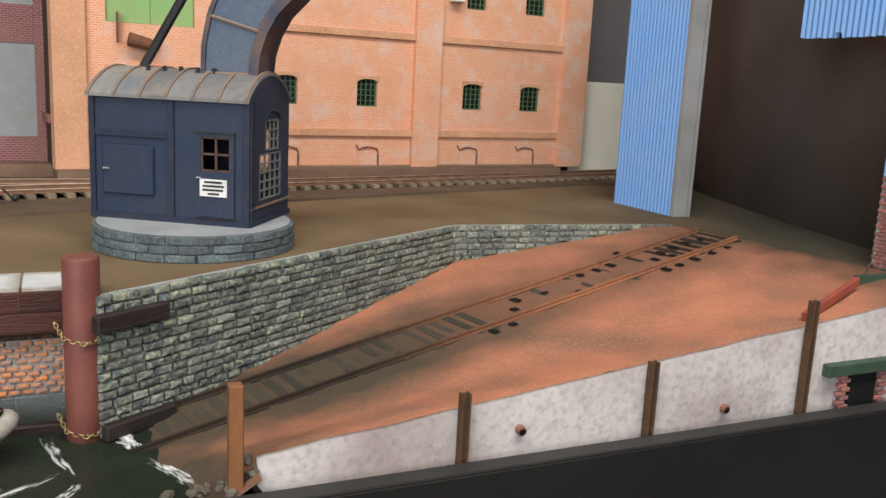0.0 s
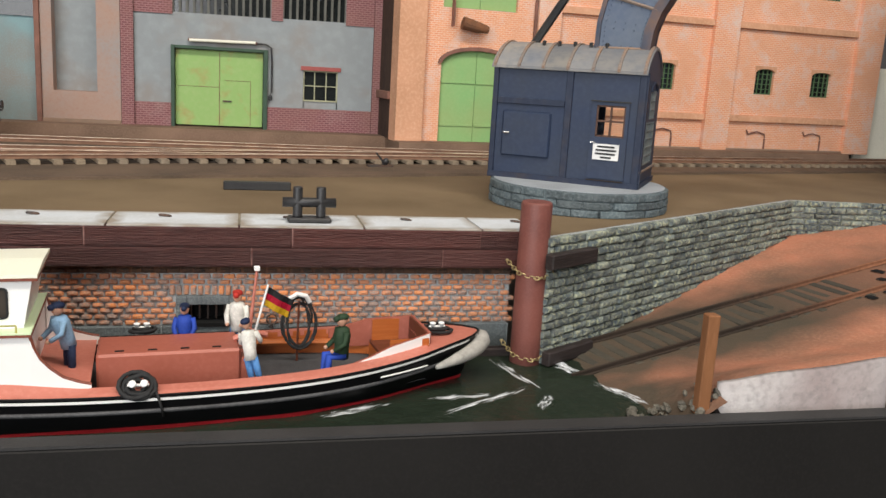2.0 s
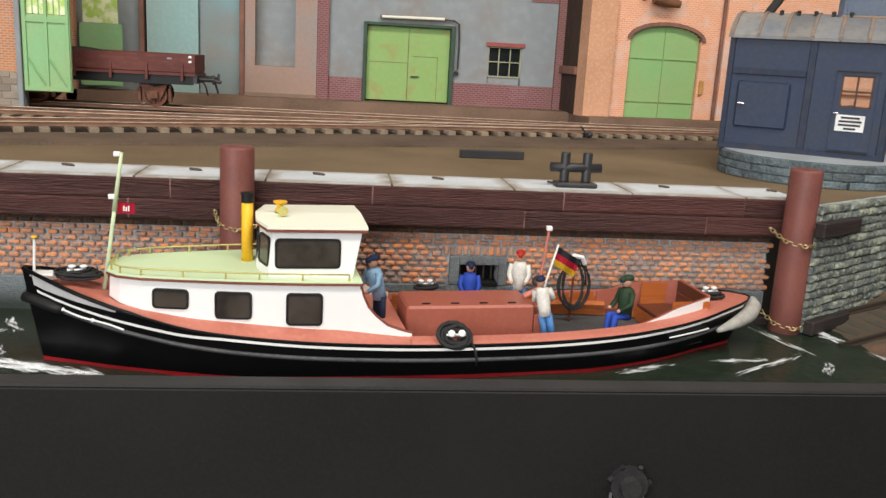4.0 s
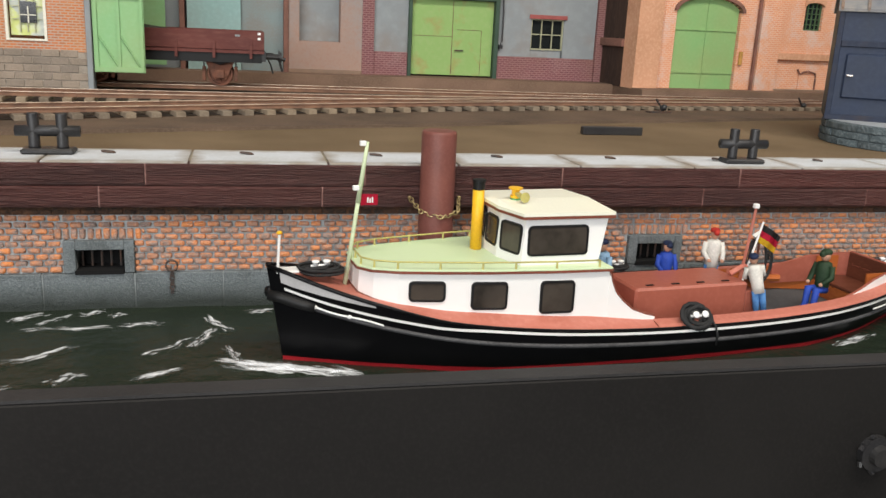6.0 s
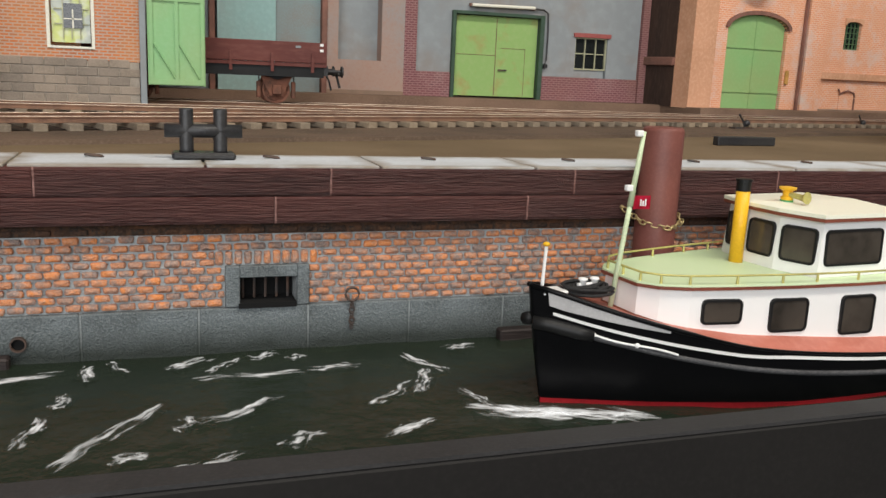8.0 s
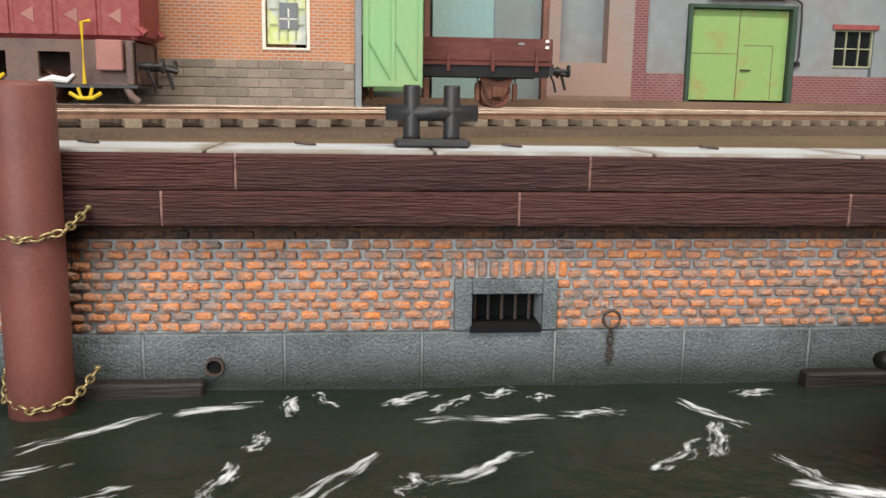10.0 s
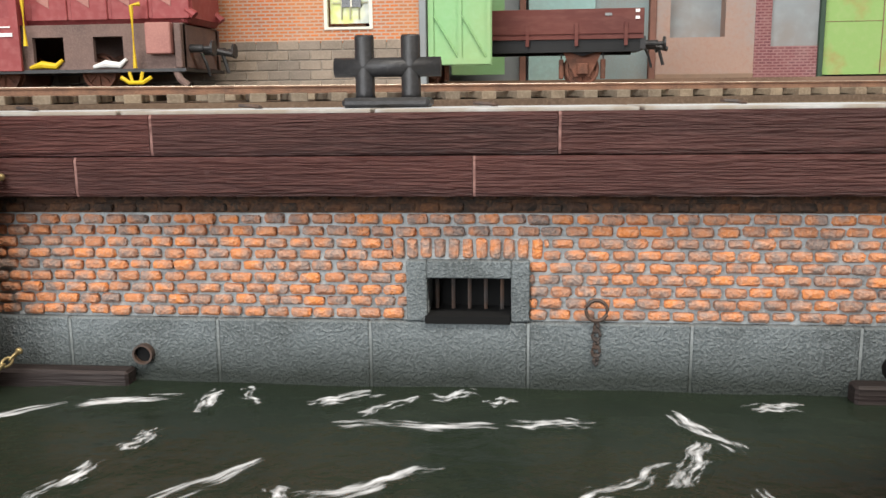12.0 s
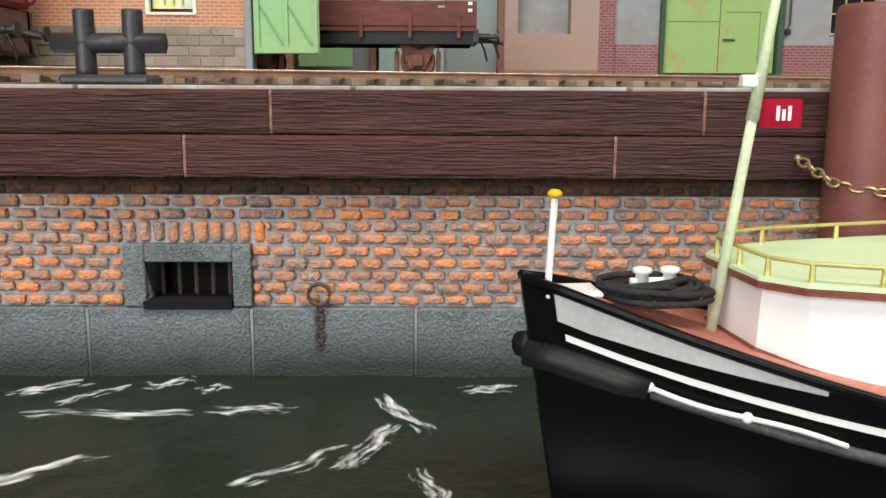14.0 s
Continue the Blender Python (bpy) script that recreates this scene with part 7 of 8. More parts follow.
    # engine casing
    case = part("engine_casing", bx(0.1840, 0.2530, -0.0175, 0.0125, 0.0074, 0.0292, 0.0012), "box_red", boat, "red-brown engine casing")
    for k in range(4):
        part("vent_slot", bx(0.1925 + 0.0155 * k, 0.1968 + 0.0155 * k, -0.0135, -0.0122, 0.0293, 0.0297), "rubber", case)
    part("panel_line", bx(0.2528, 0.2600, -0.0165, 0.0115, 0.0074, 0.0240, 0.0008), "box_red", boat)

    # coach house
    plan = [(0.0400, 0.0), (0.0402, 0.0105), (0.0455, 0.0172), (0.056, 0.0222), (0.075, 0.0262), (0.10, 0.0305), (0.13, 0.0338), (0.1575, 0.0352)]
    top = 0.0455
    bm = bmesh.new()
    both = [(u, -v) for u, v in plan[::-1]] + [(u, v) for u, v in plan[1:]]
    lo = [bm.verts.new((u, v, deck_w(u) - 0.0005)) for u, v in both]
    hi = [bm.verts.new((u + 0.0006, v * 0.985, top)) for u, v in both]
    for k in range(len(both) - 1):
        bm.faces.new((lo[k], hi[k], hi[k + 1], lo[k + 1]))
    bm.faces.new(hi)
    bmesh.ops.recalc_face_normals(bm, faces=bm.faces[:])
    house = part("coach_house", bm, "boat_white", boat, "white coach house")
    bm = bmesh.new()
    tube(bm, [(u, v * 1.01, deck_w(u) + 0.0004) for u, v in both], 0.0006, 6)
    part("foot_strip", bm, "rim_brown", boat)
    for nm, z0, z1, grow, mat in (("roof_rim", top + 0.0001, top + 0.0012, 0.0010, "rim_brown"), ("roof_top", top + 0.0013, top + 0.0020, 0.0007, "roof_green")):
        bm = bmesh.new()
        out = [(u - (grow if u < 0.05 else 0) + (grow if u > 0.15 else 0), v + math.copysign(grow, v) if v else 0) for u, v in both]
        a = [bm.verts.new((u, v, z0)) for u, v in out]
        b = [bm.verts.new((u, v, z1)) for u, v in out]
        bm.faces.new(a)
        bm.faces.new(b)
        for k in range(len(out)):
            bm.faces.new((a[k], a[(k + 1) % len(out)], b[(k + 1) % len(out)], b[k]))
        bmesh.ops.recalc_face_normals(bm, faces=bm.faces[:])
        part(nm, bm, mat, boat)
    # swept side screens aft of the house
    for side in (-1, 1):
        bm = bmesh.new()
        curve = [(0.1576, top), (0.1590, 0.0400), (0.1615, 0.0345), (0.1655, 0.0300), (0.1710, 0.0255), (0.1780, 0.0230), (0.1830, 0.0218)]
        rows = []
        for u, w in curve:
            y = 0.0352 + (u - 0.1576) * 0.09
            rows.append([bm.verts.new((u, side * (y + d), z)) for d, z in ((0, deck_w(u) - 0.0004), (0, w), (-0.0014, w), (-0.0014, deck_w(u) - 0.0004))])
        for p, q in zip(rows, rows[1:]):
            for j in range(4):
                bm.faces.new((p[j], p[(j + 1) % 4], q[(j + 1) % 4], q[j]))
        bm.faces.new(rows[0])
        bm.faces.new(rows[-1][::-1])
        bmesh.ops.recalc_face_normals(bm, faces=bm.faces[:])
        part("side_screen", bm, "boat_white", boat)
        bm = bmesh.new()
        tube(bm, [(u, side * (0.0346 + (u - 0.1576) * 0.09), w + 0.0003) for u, w in curve], 0.0008, 6)
        part("screen_rail", bm, "rim_brown", boat)
    part("bulkhead", bx(0.1555, 0.1570, -0.0340, 0.0340, 0.0075, top - 0.0002), "boat_white", boat)

    def facet_window(a, b, s0, s1, z0, z1, mat="boat_glass", name="cabin_window", parent=boat, lean=0.0):
        """A rubber-framed window on the upright face from a to b (seen from outside, a first)."""
        a, b = Vector(a), Vector(b)
        d = (b - a).normalized()
        n = Vector((d.y, -d.x))

        def ring(g, off, c):
            pts = []
            x0, x1, w0, w1 = s0 + g, s1 - g, z0 + g, z1 - g
            for cx, cz, a0 in ((x1 - c, w0 + c, -90), (x1 - c, w1 - c, 0), (x0 + c, w1 - c, 90), (x0 + c, w0 + c, 180)):
                for k in range(4):
                    t = radians(a0 + 30 * k)
                    px, pz = cx + c * math.cos(t), cz + c * math.sin(t)
                    q = a + d * px + n * (off - lean * (pz - z0))
                    pts.append((q.x, q.y, pz))
            return pts

        bm = bmesh.new()
        rings = [[bm.verts.new(v) for v in ring(g, off, c)] for g, off, c in ((-0.0002, -0.0004, 0.0022), (0.0, 0.0006, 0.0021), (0.0009, 0.0006, 0.0014), (0.0010, -0.0004, 0.0014))]
        for p, q in zip(rings, rings[1:]):
            for k in range(16):
                bm.faces.new((p[k], p[(k + 1) % 16], q[(k + 1) % 16], q[k]))
        bmesh.ops.recalc_face_normals(bm, faces=bm.faces[:])
        fr = part(name, bm, "rubber", parent)
        bm = bmesh.new()
        bm.faces.new([bm.verts.new(v) for v in ring(0.0009, 0.00025, 0.0014)])
        part("pane", bm, mat, fr)
        return fr

    def on_house(u, side):
        for (u0, v0), (u1, v1) in zip(plan, plan[1:]):
            if u0 <= u <= u1 and u1 > u0:
                return side * (v0 + (v1 - v0) * (u - u0) / (u1 - u0))

    for u0, u1, z0, z1 in ((0.0610, 0.0775, 0.0322, 0.0418), (0.0895, 0.1065, 0.0282, 0.0415), (0.1225, 0.1395, 0.0256, 0.0415)):
        for side in (-1, 1):
            p, q = (u0, on_house(u0, side)), (u1, on_house(u1, side))
            if side > 0:
                p, q = q, p
            length = (Vector(q) - Vector(p)).length
            facet_window(p, q, 0, length, z0, z1)
    # wheelhouse
    wz0, wz1 = top + 0.0021, 0.0698
    wp = [(0.1095, -0.0085), (0.1148, -0.0262), (0.1550, -0.0272), (0.1550, 0.0272), (0.1148, 0.0262), (0.1095, 0.0085)]
    bm = bmesh.new()
    lo = [bm.verts.new((u - 0.0006, v * 1.01, wz0)) for u, v in wp]
    hi = [bm.verts.new((u + (0.0012 if u < 0.15 else 0.0035), v * 0.98, wz1)) for u, v in wp]
    for k in range(6):
        bm.faces.new((lo[k], lo[(k + 1) % 6], hi[(k + 1) % 6], hi[k]))
    bm.faces.new(hi)
    bm.faces.new(lo[::-1])
    bmesh.ops.recalc_face_normals(bm, faces=bm.faces[:])
    wh = part("wheelhouse", bm, "boat_white", boat, "white faceted wheelhouse")
    for a, b, s0, s1 in ((wp[0], wp[1], 0.0018, 0.0168), (wp[1], wp[2], 0.0024, 0.0335), (wp[5], wp[0], 0.0014, 0.0156), (wp[4], wp[5], 0.0017, 0.0167), (wp[3], wp[4], 0.0067, 0.0378)):
        facet_window(a, b, s0, s1, 0.0520, 0.0665, parent=wh, lean=0.03)
    for nm, z0, z1, g, mat in (("wheelhouse_rim", wz1 + 0.0001, wz1 + 0.0014, 0.0024, "rim_brown"), ("wheelhouse_roof", wz1 + 0.0015, wz1 + 0.0030, 0.0026, "cream")):
        bm = bmesh.new()
        rp = [(0.1085, -0.0092), (0.1136, -0.0278), (0.1610, -0.0288), (0.1610, 0.0288), (0.1136, 0.0278), (0.1085, 0.0092)]
        a = [bm.verts.new((u, v, z0)) for u, v in rp]
        b = [bm.verts.new((u, v, z1)) for u, v in rp]
        mid = [bm.verts.new((0.112, 0, z1 + (0.0014 if g > 0.0025 else 0))), bm.verts.new((0.1610, 0, z1 + (0.0014 if g > 0.0025 else 0)))]
        bm.faces.new(a)
        bm.faces.new((b[0], b[1], b[2], mid[1], mid[0]))
        bm.faces.new((b[3], b[4], b[5], mid[0], mid[1]))
        bm.faces.new((b[5], b[0], mid[0]))
        bm.faces.new((b[2], b[3], mid[1]))
        for k in range(6):
            bm.faces.new((a[k], a[(k + 1) % 6], b[(k + 1) % 6], b[k]))
        bmesh.ops.recalc_face_normals(bm, faces=bm.faces[:])
        part(nm, bm, mat, wh)
    # funnel, horn, mast, rails
    bm = bmesh.new()
    lathe(bm, [(0.0029, top + 0.0018), (0.0029, 0.0775)], 20, (0.1045, 0.0074))
    fn = part("funnel", bm, "funnel_yellow", boat, "yellow funnel with a black top", True)
    bm = bmesh.new()
    lathe(bm, [(0.0030, 0.0776), (0.0030, 0.0815), (0.0034, 0.0816), (0.0034, 0.0826), (0.0024, 0.0828)], 20, (0.1045, 0.0074))
    part("funnel_cap", bm, "rubber", fn)
    bm = bmesh.new()
    lathe(bm, [(0.0024, 0.0742), (0.0026, 0.0760), (0.0018, 0.0764), (0.0020, 0.0785), (0.0034, 0.0792), (0.0036, 0.0800), (0.0020, 0.0803)], 14, (0.1205, -0.001))
    hl = part("searchlight", bm, "funnel_yellow", boat, "yellow searchlight on the wheelhouse roof")
    bm = bmesh.new()
    tube(bm, [(0.1205, -0.001, 0.0772), (0.1212, -0.0085, 0.0766), (0.1214, -0.0108, 0.0768)], [0.0011, 0.0013, 0.0026], 10)
    part("horn", bm, "rail_brass", hl)
    bm = bmesh.new()
    lathe(bm, [(0.0027, 0.0733), (0.0027, 0.0748)], 12, (0.1205, -0.001))
    part("foot", bm, "light_green", hl)
    m0, m1 = Vector((0.0365, 0, deck_w(0.0365))), Vector((0.0462, 0.0010, 0.1020))
    bm = bmesh.new()
    tube(bm, [m0, m0.lerp(m1, 0.62)], [0.00105, 0.00095], 10)
    tube(bm, [m0.lerp(m1, 0.58), m1], [0.0012, 0.0008], 10)
    mast = part("mast", bm, "pale_green", boat, "pale green mast with small white lamps", True)
    for t in (0.985, 0.68):
        p = m0.lerp(m1, t)
        part("mast_lamp", bx(p.x - 0.0035, p.x - 0.0006, p.y - 0.0011, p.y + 0.0011, p.z - 0.0009, p.z + 0.0014, 0.0003), "boat_white", mast)
    p = m0.lerp(m1, 0.60)
    bm = bmesh.new()
    rows = [[bm.verts.new((p.x + 0.0012 + 0.0080 * k / 6, p.y + 0.0004 * math.sin(k), z)) for z in (p.z - 0.0026, p.z + 0.0026)] for k in range(7)]
    for a, b in zip(rows, rows[1:]):
        bm.faces.new((a[0], b[0], b[1], a[1]))
    bmesh.ops.solidify(bm, geom=bm.faces[:], thickness=0.0002)
    fl = part("pennant", bm, "flag_red", mast, "small red pennant with a white emblem")
    for k in range(3):
        part("emblem", bx(p.x + 0.0040 + 0.0011 * k, p.x + 0.0046 + 0.0011 * k, p.y - 0.0008, p.y - 0.0006, p.z - 0.0013, p.z + 0.0013 - 0.0006 * (k % 2)), "boat_white", fl)
    rail_z = top + 0.0052
    line = [(0.0945, -0.0286), (0.075, -0.0252), (0.056, -0.0212), (0.0462, -0.0166), (0.0415, -0.0104), (0.0413, 0), (0.0415, 0.0104), (0.0462, 0.0166), (0.056, 0.0212), (0.075, 0.0252), (0.0945, 0.0286)]
    full = [(0.152, -0.0338), (0.13, -0.0328), (0.11, -0.0308)] + line + [(0.11, 0.0308), (0.13, 0.0328), (0.152, 0.0338)]
    bm = bmesh.new()
    tube(bm, [(u, v, rail_z) for u, v in full], 0.00042, 6)
    rl = part("hand_rail", bm, "rail_brass", boat, "thin brass rail round the coach roof", True)
    for u, v in full[::1]:
        bm = bmesh.new()
        tube(bm, [(u, v, top + 0.0018), (u, v, rail_z)], [0.0006, 0.00045], 6)
        part("stanchion", bm, "rail_brass", rl)
    # bow fittings
    bm = bmesh.new()
    tube(bm, [(0.0050, 0.0, 0.0400), (0.0060, 0, 0.0600)], 0.00065, 8)
    st = part("jackstaff", bm, "boat_white", boat, "white staff with a yellow knob")
    bm = bmesh.new()
    bmesh.ops.create_icosphere(bm, subdivisions=2, radius=0.0013, matrix=pose(0.0060, 0, 0.0608) @ Matrix.Diagonal((1.1, 1.1, 0.7, 1)))
    part("knob", bm, "funnel_yellow", st, "", True)
    part("bow_cap", bx(0.004, 0.0145, -0.0042, 0.0042, 0.0424, 0.0436, 0.0004), "boat_white", boat)
    for side in (-1, 1):
        bm = bmesh.new()
        tube(bm, [hull_point(u, 0.0325 - 0.21 * u, side, 0.0012) + Vector((-0.0015 if u < 0.004 else 0, 0, 0)) for u in (0.0, 0.004, 0.009, 0.014, 0.0185)], [0.0024, 0.0026, 0.0026, 0.0025, 0.0020], 10)
        part("bow_fender", bm, "rubber", boat, "ribbed black bow fender", True)
        bm = bmesh.new()
        pts = [hull_point(0.0185 + 0.030 * k / 12, STRAKE(0.0185 + 0.030 * k / 12) + 0.0012 - 0.0005 * math.sin(k * math.pi / 6), side, 0.0012) for k in range(13)]
        tube(bm, pts, 0.00045, 6)
        part("fender_line", bm, "boat_white", boat)
        for k in (0, 6):
            bm = bmesh.new()
            bmesh.ops.create_icosphere(bm, subdivisions=2, radius=0.0010, matrix=Matrix.Translation(pts[k]))
            part("knot", bm, "boat_white", boat)
    # stern rope fender
    bm = bmesh.new()
    arc = []
    for k in range(17):
        t = -1 + 2 * k / 16
        u = 0.3905 - 0.036 * abs(t) ** 1.8
        side = -1 if t < 0 else 1
        y = (BEAM(min(u, 0.389)) + 0.0012) if abs(t) > 0.15 else abs(t) * 0.03
        arc.append((u + 0.0012, side * y, 0.0228 - 0.0065 * abs(t)))
    tube(bm, arc, [0.0012 + 0.0036 * (1 - abs(-1 + 2 * k / 16) ** 3) for k in range(17)], 12)
    part("stern_fender", bm, "rope_grey", boat, "thick pale rope fender round the stern", True)
    for side in (-1, 1):
        bm = bmesh.new()
        tube(bm, [hull_point(0.352 - 0.030 * k / 8, 0.0172 - 0.0010 * k / 8, side, 0.0010) for k in range(9)], 0.00045, 6)
        part("fender_line", bm, "boat_white", boat)
    return boat


MAT["varnish_dark"] = material("varnish_dark", (0.13, 0.040, 0.022), (0.09, 0.03, 0.018), scale=30, fine=260, stretch=(0.2, 1, 3), rough=0.4, bump=0.2)
MAT["light_green"] = material("light_green", (0.08, 0.35, 0.12), scale=50, rough=0.5)
launch = build_launch()
BOAT = pose(-0.4138, 0.4135, 0.0, 0, 0, 6.05)


def rope_coil(u, v, w, turns, radius, rope=0.00095, tilt=0):
    """A pair of white bitts with a black mooring rope coiled round them."""
    b = thing("mooring_bitts", "pair of white bitts with black rope coiled round on the deck", "bitts", BOAT @ pose(u, v, w, tilt), "bitts on the launch")
    for s in (-1, 1):
        bm = bmesh.new()
        lathe(bm, [(0.0013, 0), (0.0012, 0.0050), (0.0018, 0.0053), (0.0018, 0.0060), (0.0010, 0.0063)], 12, (s * 0.0026, 0))
        part("bitt", bm, "boat_white", b, "", True)
    bm = bmesh.new()
    tube(bm, [(-0.0048, 0, 0.0036), (0.0048, 0, 0.0036)], 0.0007, 8)
    part("cross_pin", bm, "boat_white", b)
    rnd = random.Random(int(u * 1000))
    bm = bmesh.new()
    pts = []
    for k in range(turns * 14):
        a = math.tau * k / 14
        r = radius * (0.78 + 0.34 * math.sin(a * 0.37 + u * 50)) + rnd.uniform(-0.0005, 0.0005)
        pts.append((r * math.cos(a) + 0.10 * radius * math.sin(a * 0.19), (0.85 if tilt else 0.62) * r * math.sin(a), 0.0010 + 0.0022 * k / (turns * 14) + (0.0005 if turns < 8 else 0.0012) * math.sin(a * 0.61 + u)))
    tube(bm, pts, rope, 6)
    part("rope", bm, "rope_black", b, "coiled black rope", True)
    if tilt:
        back = pose(u, v, w, tilt).inverted()
        tail = [Vector((u + 0.006, v, w + 0.002)), hull_point(u + 0.0085, SHEER(u) + 0.0002, -1, 0.0012), hull_point(u + 0.0100, 0.0130, -1, 0.0022), hull_point(u + 0.0110, 0.0075, -1, 0.0016)]
        bm = bmesh.new()
        tube(bm, [back @ p for p in tail], 0.0006, 6)
        part("rope_end", bm, "rope_black", b, "", True)


rope_coil(0.0250, -0.001, 0.0412, 8, 0.0098, rope=0.00068)
rope_coil(0.2035, -0.0415, 0.0208, 5, 0.0070, rope=0.0011, tilt=52)
rope_coil(0.2050, 0.0385, 0.0218, 4, 0.0065)
rope_coil(0.3640, 0.0, 0.0272, 4, 0.0072)


def hose_coil():
    h = thing("hose_coil", "black hose hung in loose loops inside the cockpit", "hose", BOAT @ pose(0.2885, 0.0200, 0.0305))
    bm = bmesh.new()
    rnd = random.Random(6)
    pts = []
    for k in range(5 * 16):
        a = math.tau * k / 16
        rx, rz = 0.0075 + 0.0022 * math.sin(k * 0.13), 0.0135 + 0.0020 * math.sin(k * 0.21)
        pts.append((rx * math.cos(a) + 0.001 * math.sin(k * 0.1), 0.0012 * math.sin(k * 0.4), rz * math.sin(a) - 0.001))
    tube(bm, pts, 0.00062, 6)
    part("hose", bm, "rope_black", h, "", True)
    bm = bmesh.new()
    tube(bm, [(-0.0005, 0.001, -0.0230), (0, 0.001, 0.0120)], 0.0007, 6)
    part("hook_post", bm, "varnish_dark", h)
    bm = bmesh.new()
    tube(bm, [(-0.0060, -0.0005, 0.0135), (-0.0015, -0.0015, 0.0168), (0.0035, -0.0012, 0.0155), (0.0058, 0, 0.0115)], 0.0014, 8)
    part("white_wrap", bm, "boat_white", h)


hose_coil()


def flags():
    p = thing("flagstaff", "red staff with white truck on the launch", "flagstaff", BOAT @ pose(0.2575, -0.004, 0.0241))
    bm = bmesh.new()
    tube(bm, [(0, 0, 0), (0.0045, 0, 0.0425)], [0.0010, 0.0007], 8)
    part("pole", bm, "deck_red", p)
    part("truck", bx(0.0030, 0.0060, -0.0012, 0.0012, 0.0425, 0.0450, 0.0003), "boat_white", p)
    bm = bmesh.new()
    tube(bm, [(-0.007, 0, 0.0060), (0.001, 0, 0.0100), (0.010, 0, 0.0075)], 0.0016, 8)
    part("yoke", bm, "deck_red", p)
    f = thing("stern_flag", "small black, red and gold flag on a white staff", "flag", BOAT @ pose(0.2610, -0.0045, 0.0241))
    bm = bmesh.new()
    tube(bm, [(-0.0022, 0, 0), (0.0068, 0, 0.0350)], 0.0006, 8)
    part("staff", bm, "boat_white", f)
    h0, h1, fly = Vector((0.0036, 0, 0.0245)), Vector((0.0066, 0, 0.0340)), Vector((0.0135, 0, -0.0080))
    for k, mat in enumerate(("flag_gold", "flag_red", "sign_black")):
        bm = bmesh.new()
        rows = []
        for j in range(9):
            q = fly * (j / 8) + Vector((0, 0.0009 * math.sin(j * 1.1), 0))
            rows.append([bm.verts.new(h0.lerp(h1, (k + e) / 3) + q) for e in (0, 1)])
        for a, b in zip(rows, rows[1:]):
            bm.faces.new((a[0], b[0], b[1], a[1]))
        bmesh.ops.solidify(bm, geom=bm.faces[:], thickness=0.0002)
        part("stripe", bm, mat, f)


flags()
for nm, col in (("fig_skin", (0.55, 0.30, 0.20)), ("fig_navy", (0.012, 0.022, 0.06)), ("fig_blue", (0.02, 0.06, 0.36)), ("fig_sky", (0.27, 0.44, 0.62)), ("fig_white", (0.70, 0.68, 0.62)), ("fig_jeans", (0.08, 0.22, 0.48)), ("fig_green", (0.02, 0.045, 0.02)), ("fig_red", (0.45, 0.03, 0.02))):
    MAT[nm] = material(nm, col, scale=200, fine=900, rough=0.7, bump=0.1)


def figurine(u, v, w, turn, mats, seated=False, lean=0.0, size=1.0, label="", tip=0.0, base=None):
    """A small painted figure: one plain mesh. mats: trousers, coat, skin, hat."""
    bm = bmesh.new()
    hip = 0.0085 if seated else 0.0185
    sh = hip + 0.0130
    fwd = lean
    for s in (-1, 1):
        if seated:
            tube(bm, [(s * 0.0018, 0.0005, hip), (s * 0.0022, -0.0075, hip + 0.0008), (s * 0.0022, -0.0080, 0.0008), (s * 0.0022, -0.0105, 0.0006)], [0.0020, 0.0019, 0.0016, 0.0012], 8, mat=0)
        else:
            tube(bm, [(s * 0.0017, 0, hip), (s * 0.0020, 0, hip * 0.5), (s * 0.0021, 0, 0.0008), (s * 0.0021, -0.0022, 0.0006)], [0.0021, 0.0018, 0.0014, 0.0011], 8, mat=0)
        tube(bm, [(s * 0.0038, -fwd, sh - 0.0008), (s * 0.0052, -fwd - 0.0010, sh - 0.0062), (s * 0.0036, -fwd - 0.0058, sh - 0.0090)], [0.0017, 0.0014, 0.0011], 8, mat=1)
        bmesh.ops.create_icosphere(bm, subdivisions=1, radius=0.0011, matrix=pose(s * 0.0034, -fwd - 0.0066, sh - 0.0092))
    n = len(bm.faces)
    for f in bm.faces:
        if len(f.verts) == 3 and f.material_index == 0:
            f.material_index = 2
    tube(bm, [(0, 0, hip - 0.0012), (0, -fwd * 0.3, hip + 0.0040), (0, -fwd * 0.8, sh - 0.0030), (0, -fwd, sh + 0.0002), (0, -fwd, sh + 0.0012)], [0.0034, 0.0034, 0.0041, 0.0034, 0.0014], 10, mat=1)
    old = set(bm.faces)
    bmesh.ops.create_icosphere(bm, subdivisions=2, radius=0.0026, matrix=pose(0, -fwd - 0.0003, sh + 0.0040) @ Matrix.Diagonal((0.9, 1, 1.2, 1)))
    for f in bm.faces:
        if f not in old:
            f.material_index = 2
    old = set(bm.faces)
    bmesh.ops.create_icosphere(bm, subdivisions=2, radius=0.0028, matrix=pose(0, -fwd + 0.0001, sh + 0.0056) @ Matrix.Diagonal((0.95, 1.1, 0.62, 1)))
    tube(bm, [(0, -fwd - 0.0018, sh + 0.0052), (0, -fwd - 0.0042, sh + 0.0048)], [0.0018, 0.0012], 8)
    for f in bm.faces:
        if f not in old:
            f.material_index = 3
    bm.transform(Matrix.Scale(size, 4))
    ob = part("figurine", bm, list(mats), None, "", True)
    ob.matrix_basis = (base or BOAT) @ pose(u, v, w, 0, tip, 0) @ pose(0, 0, 0, 0, 0, turn)
    return tagged(ob, label, "figurine", "" if base else "painted figures on the launch")


